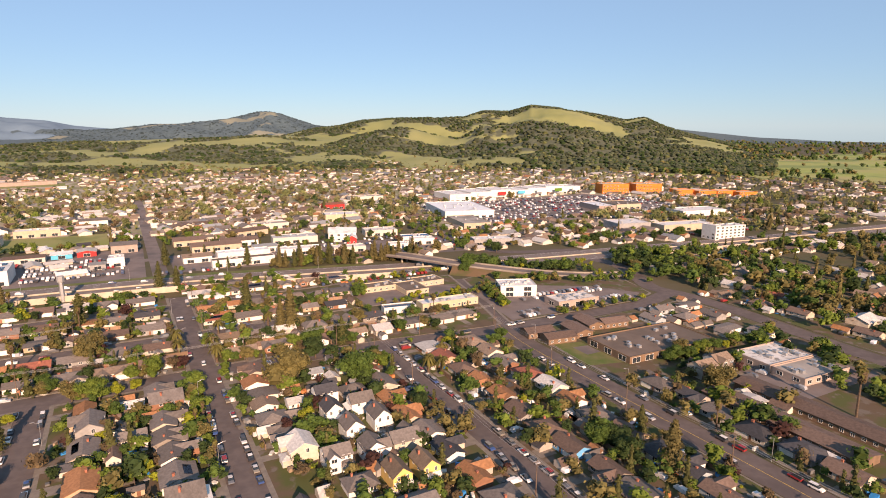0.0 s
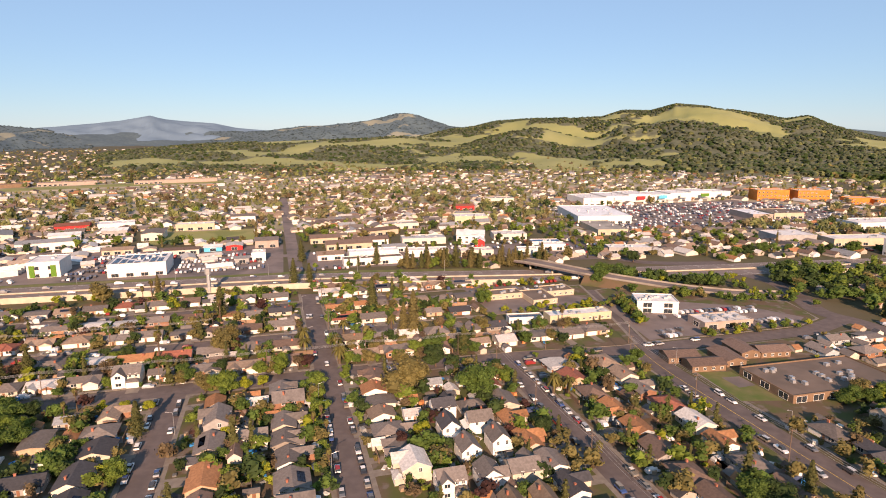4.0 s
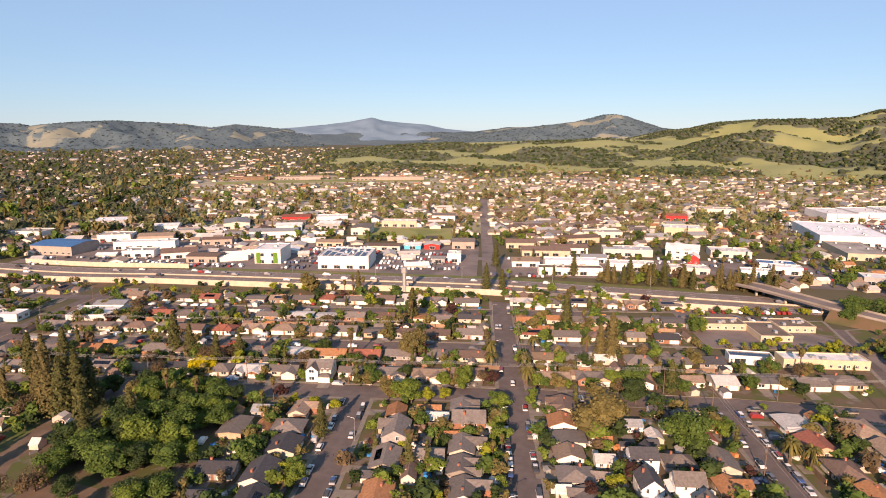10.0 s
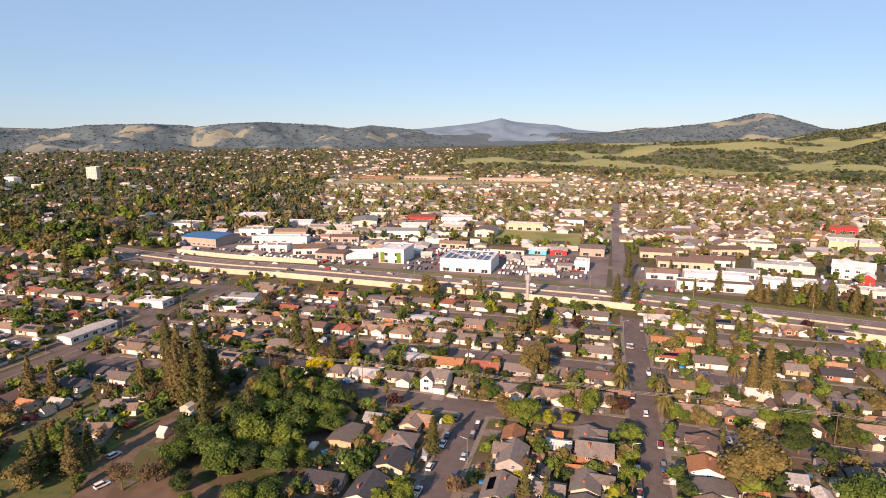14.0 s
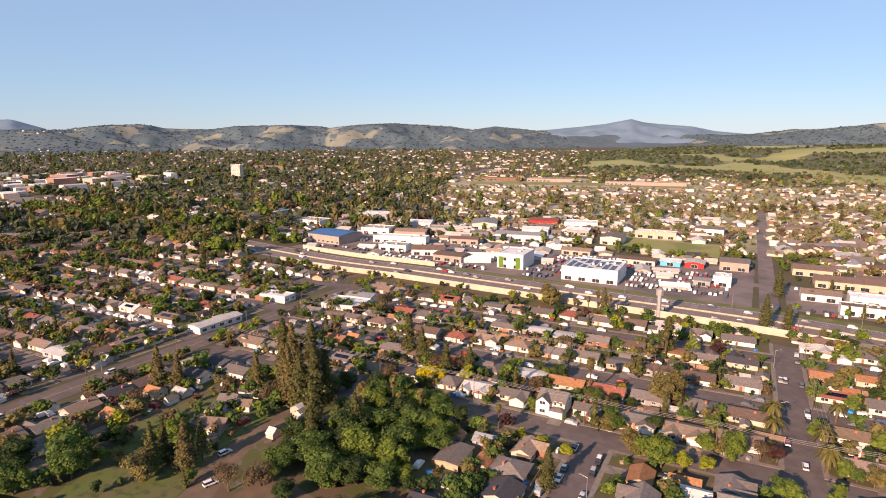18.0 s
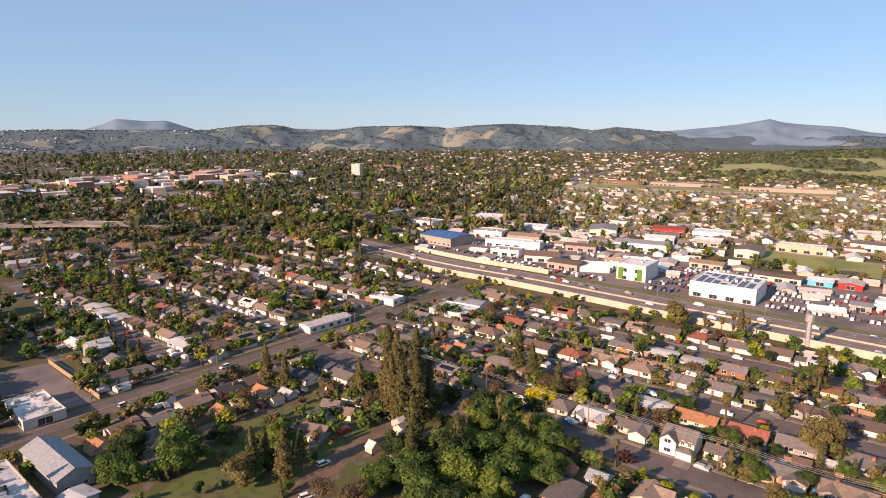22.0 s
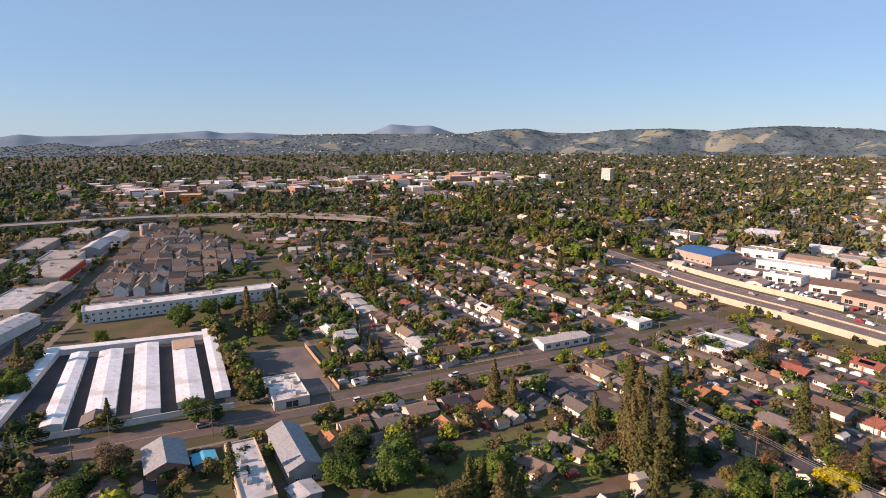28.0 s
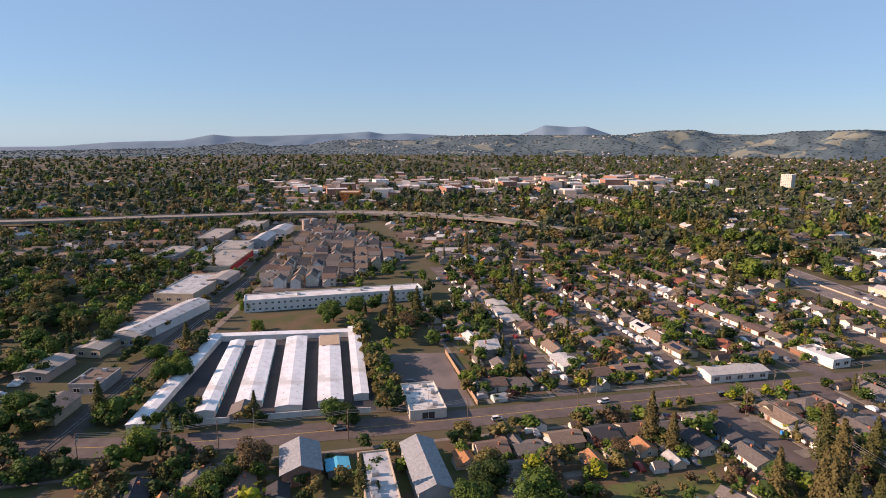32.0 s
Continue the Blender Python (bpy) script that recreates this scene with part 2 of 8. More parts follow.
M["wall_blue"] = material("sky_blue_house_wall", (0.12, 0.36, 0.62), (0.10, 0.30, 0.52), 0.8, 0.8)
M["wall_red"] = material("barn_red_wall", (0.30, 0.07, 0.04), (0.22, 0.05, 0.03), 0.8, 0.8)
M["car"] = palette_material("car_paint", [(0.72, 0.72, 0.72), (0.03, 0.03, 0.035), (0.35, 0.36, 0.38), (0.75, 0.74, 0.72), (0.12, 0.13, 0.15), (0.30, 0.03, 0.03), (0.5, 0.51, 0.53), (0.04, 0.08, 0.22), (0.70, 0.70, 0.70), (0.06, 0.06, 0.065), (0.22, 0.20, 0.17)], rough=0.25, spec=0.5)
M["far_car"] = palette_material("far_car_paint", [(0.72, 0.72, 0.72), (0.04, 0.04, 0.045), (0.35, 0.36, 0.38), (0.75, 0.74, 0.72), (0.12, 0.13, 0.15), (0.24, 0.03, 0.03), (0.5, 0.51, 0.53), (0.05, 0.07, 0.13), (0.70, 0.70, 0.70), (0.09, 0.09, 0.095), (0.22, 0.22, 0.23)], rough=0.3, spec=0.5, island=True)
M["clutter"] = palette_material("yard_clutter", [(0.55, 0.54, 0.5), (0.02, 0.22, 0.55), (0.3, 0.22, 0.15), (0.12, 0.12, 0.12), (0.5, 0.2, 0.08), (0.65, 0.64, 0.6), (0.25, 0.25, 0.24)], island=True)


def leaf_material(name, c1, c2, rand=0.35):
    m = material(name, c1, c2, 0.35, 0.75, random=rand, spec=0.15, mix=(0.3, 0.7))
    t = m.node_tree
    b = t.nodes["Principled BSDF"]
    tl = t.nodes.new("ShaderNodeBsdfTranslucent")
    t.links.new(b.inputs["Base Color"].links[0].from_socket, tl.inputs["Color"])
    mx = t.nodes.new("ShaderNodeMixShader")
    mx.inputs[0].default_value = 0.28
    t.links.new(b.outputs[0], mx.inputs[1])
    t.links.new(tl.outputs[0], mx.inputs[2])
    t.links.new(mx.outputs[0], t.nodes["Material Output"].inputs[0])
    return m


# far and pale_ leaves have distance haze put into their colour
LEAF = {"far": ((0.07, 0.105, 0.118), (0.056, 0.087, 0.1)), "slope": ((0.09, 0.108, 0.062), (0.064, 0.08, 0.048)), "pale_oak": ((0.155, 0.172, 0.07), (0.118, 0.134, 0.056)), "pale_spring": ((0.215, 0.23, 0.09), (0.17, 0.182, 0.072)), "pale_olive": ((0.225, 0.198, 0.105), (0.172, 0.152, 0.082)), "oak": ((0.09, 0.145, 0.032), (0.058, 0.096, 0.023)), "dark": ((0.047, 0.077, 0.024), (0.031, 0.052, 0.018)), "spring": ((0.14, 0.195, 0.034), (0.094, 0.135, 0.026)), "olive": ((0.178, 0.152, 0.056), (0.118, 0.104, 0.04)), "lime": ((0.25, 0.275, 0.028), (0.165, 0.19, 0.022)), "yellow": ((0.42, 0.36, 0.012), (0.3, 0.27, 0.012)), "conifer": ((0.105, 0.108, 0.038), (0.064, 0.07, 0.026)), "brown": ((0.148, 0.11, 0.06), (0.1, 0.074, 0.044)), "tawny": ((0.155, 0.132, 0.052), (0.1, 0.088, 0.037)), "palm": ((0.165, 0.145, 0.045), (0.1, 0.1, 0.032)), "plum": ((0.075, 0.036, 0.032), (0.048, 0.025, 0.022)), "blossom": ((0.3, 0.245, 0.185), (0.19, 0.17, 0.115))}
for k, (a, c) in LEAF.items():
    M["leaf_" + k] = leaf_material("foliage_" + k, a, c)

# ---- tools ----
def link(name, bm, mat, parent=None, label=""):
    me = bpy.data.meshes.new(name)
    bm.to_mesh(me)
    bm.free()
    for m in (mat if isinstance(mat, (list, tuple)) else [mat]):
        me.materials.append(m)
    ob = new(name, me)
    ob.parent = parent
    if label:
        ob["label"] = label
    return ob


def part(name, bm, mat, parent, label=""):
    return link(name, bm, mat, parent, label)


def box(bm, x0, x1, y0, y1, z0, z1, mi=0):
    v = [bm.verts.new((x, y, z)) for z in (z0, z1) for x, y in ((x0, y0), (x1, y0), (x1, y1), (x0, y1))]
    for f in ((3, 2, 1, 0), (4, 5, 6, 7), (0, 1, 5, 4), (1, 2, 6, 5), (2, 3, 7, 6), (3, 0, 4, 7)):
        bm.faces.new([v[i] for i in f]).material_index = mi
    return v


# ---- ground, hills ----
bm = bmesh.new()
N = 96
rings = [0, 150, 300, 500, 800, 1200, 1800, 2600, 3600, 4850]
last = [bm.verts.new((0, 0, 0))]
for r in rings[1:]:
    ring = [bm.verts.new((r * math.sin(2 * math.pi * i / N), r * math.cos(2 * math.pi * i / N), 0)) for i in range(N)]
    for i in range(N):
        if len(last) == 1:
            bm.faces.new((last[0], ring[(i + 1) % N], ring[i]))
        else:
            bm.faces.new((last[i], last[(i + 1) % N], ring[(i + 1) % N], ring[i]))
    last = ring
tagged(link("ground", bm, M["ground"]), "flat valley floor of grass and bare earth", "ground", kind="structure")


WOOD = {"backdrop_green_mountain": (330, 2.4, [-57, -48, -44, -41, -37, -33, -27, -20, -12], [0.3, 0.34, 0.2, 0.12, 0.05, -0.06, -0.04, 0.1, 0.14], [0.2, 0.1, -0.06, 0.0, 0.1]),
        "backdrop_foothill": (230, 6.3, [-26, -16, -6, 2, 9, 16], [-0.02, -0.06, 0.0, 0.12, 0.26, 0.34], [0.1, 0.0, -0.05, 0.0, 0.1]),
        "backdrop_cone_mountain": (190, 5.2, [-26, -15, -12, -9, -4, 4, 20], [0.4, 0.3, 0.12, 0.16, 0.3, 0.45, 0.5], [0.25, 0.1, 0.0, 0.0, -0.04]),
        "backdrop_bald_hills": (170, 7.7, [14, 24, 30, 40, 50, 64], [0.4, 0.34, 0.27, 0.34, 0.24, 0.34], [0.1, -0.06, 0.02, 0.05, 0.05]),
        "backdrop_north_hills": (160, 3.1, [50, 66, 74, 90, 135], [0.34, 0.24, 0.2, 0.45, 0.6], [0.3, 0.12, 0.0, 0.0, 0.1])}


def wooded(name, x, y, a, f):
    """Above 0 where woods cover the slope; f runs from the foot, 0, to the crest, 1."""
    if name not in WOOD:
        return 0.3
    grain, seed, turns, by_turn, by_height = WOOD[name]
    n = noise.fractal(Vector((x / grain, y / grain, seed)), 1.0, 2.0, 4)
    return 0.8 * n + float(np.interp(a, turns, by_turn)) + float(np.interp(f, [0, 0.3, 0.55, 0.85, 1], by_height))


def hill_range(name, label, crest, rc, depth, mat, step=0.3, rough=0.12, seed=0.0, eye=100.0, rows=24):
    """A ridge whose crest rises to the given angles above eye level, (turn, angle), rc metres off."""
    bm = bmesh.new()
    turns = [c[0] for c in crest]
    lo, hi = min(turns), max(turns)
    cs = sorted(crest)
    n = int((hi - lo) / step) + 1
    grid = []
    wood = bm.verts.layers.float.new("wood")
    for i in range(n + 1):
        a = lo + (hi - lo) * i / n
        up = float(np.interp(a, [c[0] for c in cs], [c[1] for c in cs]))
        top = eye + math.tan(radians(up)) * rc
        col = []
        for j in range(rows + 1):
            s = j / rows
            r = rc - depth + depth * min(1.0, s * 1.14) + max(0.0, s * 1.14 - 1) * depth * 0.8
            x, y = -math.sin(radians(a)) * r, math.cos(radians(a)) * r
            f = min(1.0, s * 1.14)
            h = top * (3 * f * f - 2 * f ** 3)
            k = noise.fractal(Vector((x / 420 + seed, y / 420, 0)), 1.0, 2.0, 5)
            h += k * rough * top * 4 * f * (1 - f) * 1.6
            h += (0.035 * abs(noise.noise(Vector((x / 150, y / 150, seed)))) - 0.05 * abs(noise.noise(Vector((x / 260 + 7, y / 260, seed))))) * top * f
            most = eye + math.tan(radians(up)) * r - (1 - f) * 14
            if h > most:
                h = most - 0.25 * min(h - most, 30) * (1 - f)
            if s * 1.14 > 1:
                h *= 1 - 0.35 * (s * 1.14 - 1) / 0.14
            v = bm.verts.new((x, y, max(h, -1.0) - 0.5 * (j == 0)))
            v[wood] = wooded(name, x, y, a, f)
            col.append(v)
        grid.append(col)
    for i in range(n):
        for j in range(rows):
            bm.faces.new((grid[i + 1][j], grid[i][j], grid[i][j + 1], grid[i + 1][j + 1])).smooth = True
    return tagged(link(name, bm, mat), label, "hill", kind="structure")


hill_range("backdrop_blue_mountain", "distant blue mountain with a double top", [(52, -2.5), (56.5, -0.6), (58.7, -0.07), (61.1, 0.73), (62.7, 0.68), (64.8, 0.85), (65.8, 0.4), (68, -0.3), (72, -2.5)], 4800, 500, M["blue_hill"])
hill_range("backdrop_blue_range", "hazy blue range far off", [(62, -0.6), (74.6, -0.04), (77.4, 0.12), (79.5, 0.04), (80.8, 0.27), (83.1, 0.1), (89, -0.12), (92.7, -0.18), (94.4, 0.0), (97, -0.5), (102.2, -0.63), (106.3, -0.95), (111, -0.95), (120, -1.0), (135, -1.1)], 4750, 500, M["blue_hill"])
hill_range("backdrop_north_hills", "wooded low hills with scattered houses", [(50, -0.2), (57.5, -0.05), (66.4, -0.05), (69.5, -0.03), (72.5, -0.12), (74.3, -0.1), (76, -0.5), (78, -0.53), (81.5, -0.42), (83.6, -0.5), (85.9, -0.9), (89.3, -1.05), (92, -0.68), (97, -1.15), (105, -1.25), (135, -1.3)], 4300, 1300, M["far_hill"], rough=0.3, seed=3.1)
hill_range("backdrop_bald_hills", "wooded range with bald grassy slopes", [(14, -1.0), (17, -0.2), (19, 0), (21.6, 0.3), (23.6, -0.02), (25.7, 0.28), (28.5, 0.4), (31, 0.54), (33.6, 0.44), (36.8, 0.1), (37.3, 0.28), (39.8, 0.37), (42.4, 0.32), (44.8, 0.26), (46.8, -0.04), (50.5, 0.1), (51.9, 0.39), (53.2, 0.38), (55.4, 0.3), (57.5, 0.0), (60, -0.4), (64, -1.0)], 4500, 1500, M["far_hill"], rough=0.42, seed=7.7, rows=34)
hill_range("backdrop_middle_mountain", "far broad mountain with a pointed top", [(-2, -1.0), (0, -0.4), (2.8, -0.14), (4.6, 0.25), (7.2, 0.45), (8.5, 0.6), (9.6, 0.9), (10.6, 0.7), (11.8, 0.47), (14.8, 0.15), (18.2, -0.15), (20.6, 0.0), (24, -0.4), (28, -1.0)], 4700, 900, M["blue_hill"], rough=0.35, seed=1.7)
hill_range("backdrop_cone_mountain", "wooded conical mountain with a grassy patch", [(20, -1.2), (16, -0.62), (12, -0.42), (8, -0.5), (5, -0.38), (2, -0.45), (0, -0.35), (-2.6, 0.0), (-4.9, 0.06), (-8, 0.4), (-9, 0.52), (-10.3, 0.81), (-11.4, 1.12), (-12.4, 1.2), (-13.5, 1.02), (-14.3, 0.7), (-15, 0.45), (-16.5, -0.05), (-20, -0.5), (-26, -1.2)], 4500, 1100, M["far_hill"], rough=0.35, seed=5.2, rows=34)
hill_range("backdrop_green_mountain", "broad green mountain of grass and dark oak woods", [(-12, -1.4), (-16.5, -0.3), (-18.6, -0.1), (-20.7, 0.38), (-23.3, 0.57), (-26.9, 0.69), (-30.1, 0.7), (-31.9, 1.26), (-34.3, 1.22), (-36.3, 1.77), (-38.9, 1.52), (-41.9, 1.02), (-44.9, 0.47), (-46.3, 0.72), (-48.2, -0.11), (-50.6, -0.82), (-53.7, -1.5), (-57, -1.9)], 3600, 2250, M["hill"], rough=0.24, seed=2.4, step=0.2, rows=44)
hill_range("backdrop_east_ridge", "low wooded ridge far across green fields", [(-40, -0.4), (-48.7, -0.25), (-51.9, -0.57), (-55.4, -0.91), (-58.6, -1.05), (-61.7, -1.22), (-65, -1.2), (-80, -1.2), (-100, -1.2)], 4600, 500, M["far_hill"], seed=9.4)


hill_range("backdrop_foothill", "low grassy foothill with scattered oaks", [(16, -3.0), (13, -2.1), (9, -1.75), (5, -1.5), (2.5, -1.4), (0, -1.35), (-3, -1.25), (-6, -1.2), (-9, -1.15), (-12, -0.9), (-14, -1.0), (-17, -1.1), (-20, -1.2), (-23, -1.9), (-26, -2.8)], 2500, 1100, M["hill"], rough=0.25, seed=6.3, step=0.2, rows=34)

# ---- streets: asphalt strips, raised blocks with kerbs and pavements ----
def strip(pts, width, z, bm=None, shift=0.0, z2=None):
    bm = bm or bmesh.new()
    rows = []
    for i, p in enumerate(pts):
        a, b = Vector(pts[max(i - 1, 0)][:2]), Vector(pts[min(i + 1, len(pts) - 1)][:2])
        d = (b - a).normalized()
        n = Vector((-d.y, d.x))
        rows.append([bm.verts.new((p[0] + n.x * (shift + k * width / 2), p[1] + n.y * (shift + k * width / 2), z + (p[2] if len(p) > 2 else 0))) for k in (1, -1)])
    for p, q in zip(rows, rows[1:]):
        bm.faces.new((p[0], p[1], q[1], q[0]))
    return bm


def smooth_path(pts, n=6):
    """A smooth line through the points."""
    out = []
    P = [Vector(p) for p in pts]
    P = [2 * P[0] - P[1]] + P + [2 * P[-1] - P[-2]]
    for i in range(1, len(P) - 2):
        for k in range(n):
            t = k / n
            out.append(tuple(0.5 * (2 * P[i] + (P[i + 1] - P[i - 1]) * t + (2 * P[i - 1] - 5 * P[i] + 4 * P[i + 1] - P[i + 2]) * t * t + (3 * P[i] - P[i - 1] - 3 * P[i + 1] + P[i + 2]) * t ** 3)))
    out.append(tuple(P[-2]))
    return out


def road(name, pts, width, label, z=0.06, mat=None):
    return tagged(link(name, strip(pts, width, z), mat or M["asphalt"]), label, "road", kind="structure")


def dashes(name, pts, shift, length, gap, width, z, mat, label):
    bm = bmesh.new()
    P = [Vector(p[:2]) for p in pts]
    run = 0.0
    for a, b in zip(P, P[1:]):
        d = b - a
        L = d.length
        d.normalize()
        n = Vector((-d.y, d.x))
        s = -run
        while s < L:
            e0, e1 = max(s, 0), min(s + length, L)
            if e1 > e0:
                v = [a + d * u + n * (shift + k * width / 2) for u, k in ((e0, 1), (e0, -1), (e1, -1), (e1, 1))]
                bm.faces.new([bm.verts.new((q.x, q.y, z)) for q in v])
            s += length + gap
        run = (length + gap) - (s - L)
        run = run % (length + gap)
    return tagged(link(name, bm, mat), label, "marking", kind="structure")


road("road_middle_street", [(24, 40), (24, 390)], 10, "residential street of worn grey asphalt")
road("road_west_street", [(-36, 40), (-35, 252)], 10, "residential street of worn grey asphalt")
road("road_east_street", [(100, 20), (100, 252)], 10, "residential street of worn grey asphalt")
road("road_cross_street", [(-215, 254), (-110, 253), (45, 252), (110, 248), (163, 241), (262, 240), (293, 250)], 11, "cross street of patched asphalt", z=0.075)
road("road_second_cross_street", [(-224, 303), (75, 303)], 9, "narrow street of grey asphalt", z=0.075)
road("road_third_cross_street", [(-220, 357), (78, 357)], 9, "narrow street of grey asphalt", z=0.075)
AVENUE = smooth_path([(161, 0), (161, 100), (161, 170), (164, 239), (190, 340)])
road("road_avenue", AVENUE, 13, "wide avenue of grey asphalt", z=0.09)
LONG = smooth_path([(-262, -140), (-246, 0), (-236, 60), (-230, 130), (-227, 190), (-220, 342), (-217, 396)])
road("road_long_street", LONG, 13, "long street of grey asphalt with a centre line", z=0.09)
dashes("marking_long_street", LONG, 0.15, 400, 0.1, 0.18, 0.098, M["yellow_paint"], "yellow centre line on the long street")
dashes("marking_avenue", AVENUE, 0.15, 400, 0.1, 0.18, 0.098, M["yellow_paint"], "yellow centre line on the avenue")
for k, y in enumerate((206, 262, 318, 374)):
    road("road_north_lane_%d" % k, [(-236 + k * 5, y), (-330, y + 3), (-470, y + 6)], 10, "residential street of worn grey asphalt", z=0.075)
RAMP = smooth_path([(300, 374), (315, 350), (318, 322), (308, 294), (293, 264), (297, 240), (296, 200), (290, 150), (287, 90), (286, 10)])
road("road_curving_avenue", RAMP, 12, "curving avenue between trees", z=0.085)
road("road_far_slip", smooth_path([(262, 492), (257, 466), (256, 436), (262, 408), (285, 390), (330, 378)]), 11, "curving slip road beyond the highway", z=0.13)


def block_slab(name, pts, inner="yard", h=0.16, ring=1.6, label="raised block of yards inside a concrete pavement"):
    """A raised block: kerb edge, pavement ring, and the yards inside."""
    P = [Vector(p) for p in pts]
    n = len(P)
    bm = bmesh.new()
    c = sum(P, Vector((0, 0))) / n
    low = [bm.verts.new((p.x, p.y, -0.3)) for p in P]
    top = [bm.verts.new((p.x, p.y, h)) for p in P]
    ins = []
    for i, p in enumerate(P):
        a, b = (P[i - 1] - p).normalized(), (P[(i + 1) % n] - p).normalized()
        ins.append(p + (a + b) * ring)
    inn = [bm.verts.new((p.x, p.y, h)) for p in ins]
    for i in range(n):
        j = (i + 1) % n
        bm.faces.new((low[i], low[j], top[j], top[i]))
        bm.faces.new((top[i], top[j], inn[j], inn[i]))
    bm.faces.new(inn).material_index = 1
    bmesh.ops.recalc_face_normals(bm, faces=bm.faces)
    return tagged(link(name, bm, [M["pavement"], M[inner]]), label, "pavement", kind="structure")


block_slab("pavement_block_1", [(-222, 20), (-41, 20), (-40, 247), (-212, 248)])
block_slab("pavement_block_2", [(-31, 20), (19, 20), (19, 246.5), (-30, 247)])
block_slab("pavement_block_3", [(29, 20), (95, 20), (95, 243.5), (46, 246), (29, 246.5)])
block_slab("pavement_block_4", [(105, 10), (154, 10), (154, 170), (156, 236), (105, 242.5)])
block_slab("pavement_block_5", [(-215, 260), (19, 258), (19, 298), (-215, 298)])
block_slab("pavement_block_6", [(29, 258), (110, 254), (160, 247.5), (168, 247.5), (181, 298), (29, 298)])
block_slab("pavement_block_7", [(-215, 308), (19, 308), (19, 352), (-213, 352)])
block_slab("pavement_block_8", [(29, 308), (185, 308), (194, 352), (29, 352)])
block_slab("pavement_block_9", [(-212, 362), (19, 362), (19, 392), (-210, 396)])
block_slab("pavement_block_10", [(29, 362), (150, 362), (140, 376), (29, 392)])
for k, (a, b) in enumerate(((212, 256), (268, 312), (324, 368), (380, 404))):
    block_slab("pavement_block_%d" % (11 + k), [(-460, a + 5), (-236, a), (-233, b), (-460, b + 4)])
block_slab("pavement_block_15", [(-345, 173), (-237, 173), (-236, 200), (-345, 202)])
block_slab("pavement_block_16", [(169, 60), (279, 60), (283, 150), (289, 200), (288, 236), (262, 233.5), (171, 234)], inner="yard")
block_slab("pavement_block_18", [(295, 60), (420, 60), (420, 225), (306, 242), (304, 200), (298, 150)])
block_slab("pavement_block_17", [(172, 247.5), (262, 247), (282, 254), (286, 268), (292, 286), (262, 300), (226, 326), (206, 340), (196, 338)], inner="yard")

# ---- highway in its shallow cutting ----
HWY = smooth_path([(-1300, 640), (-800, 545), (-550, 486), (-310, 437), (-200, 431), (-100, 424), (14, 416), (100, 399), (209, 377), (358, 355), (677, 318), (1100, 280)], 8)
road("road_highway", HWY, 33, "divided highway of dark asphalt", z=0.12, mat=M["highway"])
for k, s in enumerate((-14.5, -1.2, 1.2, 14.5)):
    dashes("marking_highway_%d" % k, HWY, s, 400, 0.1, 0.25, 0.14, M["paint"] if abs(s) > 5 else M["yellow_paint"], "solid line on the highway")
for k, s in enumerate((-10.5, -6.5, 6.5, 10.5)):
    dashes("marking_highway_lane_%d" % k, HWY, s, 3.5, 9, 0.25, 0.14, M["paint"], "broken lane line on the highway")


def long_wall(name, pts, shift, width, h, mat, label, z0=-0.2, category="wall", kind="structure"):
    bm = bmesh.new()
    rows = []
    for i, p in enumerate(pts):
        a, b = Vector(pts[max(i - 1, 0)]), Vector(pts[min(i + 1, len(pts) - 1)])
        d = (b - a).normalized()
        n = Vector((-d.y, d.x))
        q = [Vector(p) + n * (shift + k * width / 2) for k in (1, -1)]
        rows.append([bm.verts.new((v.x, v.y, z)) for v, z in ((q[0], z0), (q[0], h), (q[1], h), (q[1], z0))])
    for p, q in zip(rows, rows[1:]):
        for i in range(3):
            bm.faces.new((p[i], p[i + 1], q[i + 1], q[i]))
    for r in (rows[0], rows[-1]):
        bm.faces.new(r)
    bmesh.ops.recalc_face_normals(bm, faces=bm.faces)
    return tagged(link(name, bm, mat), label, category, kind=kind)


def between(pts, x0, x1):
    return [p for p in pts if x0 <= p[0] <= x1]


long_wall("barrier_median", between(HWY, -800, 1000), 0, 0.6, 0.95, M["concrete"], "concrete median barrier along the highway")
long_wall("wall_sound_south", between(HWY, -330, 165), -22.5, 0.4, 3.6, M["sound_wall"], "tan block sound wall beside the highway")
long_wall("wall_sound_north", between(HWY, -345, -190), 21, 0.4, 3.4, M["sound_wall"], "tan block sound wall beside the highway")
long_wall("wall_sound_east", between(HWY, 330, 560), -22, 0.4, 3.4, M["sound_wall"], "tan block sound wall beside the highway")
for k, (x0, x1, s, w, m) in enumerate(((-330, 165, -19.5, 5.2, "lawn"), (-330, 60, -30, 13, "dry_field"), (-190, 160, 20.5, 7, "lawn"))):
    tagged(link("verge_%d" % k, strip(between(HWY, x0, x1), w, 0.04 + 0.2 * (k == 1), shift=s), M[m]), "grassy verge beside the highway", "verge", kind="structure")

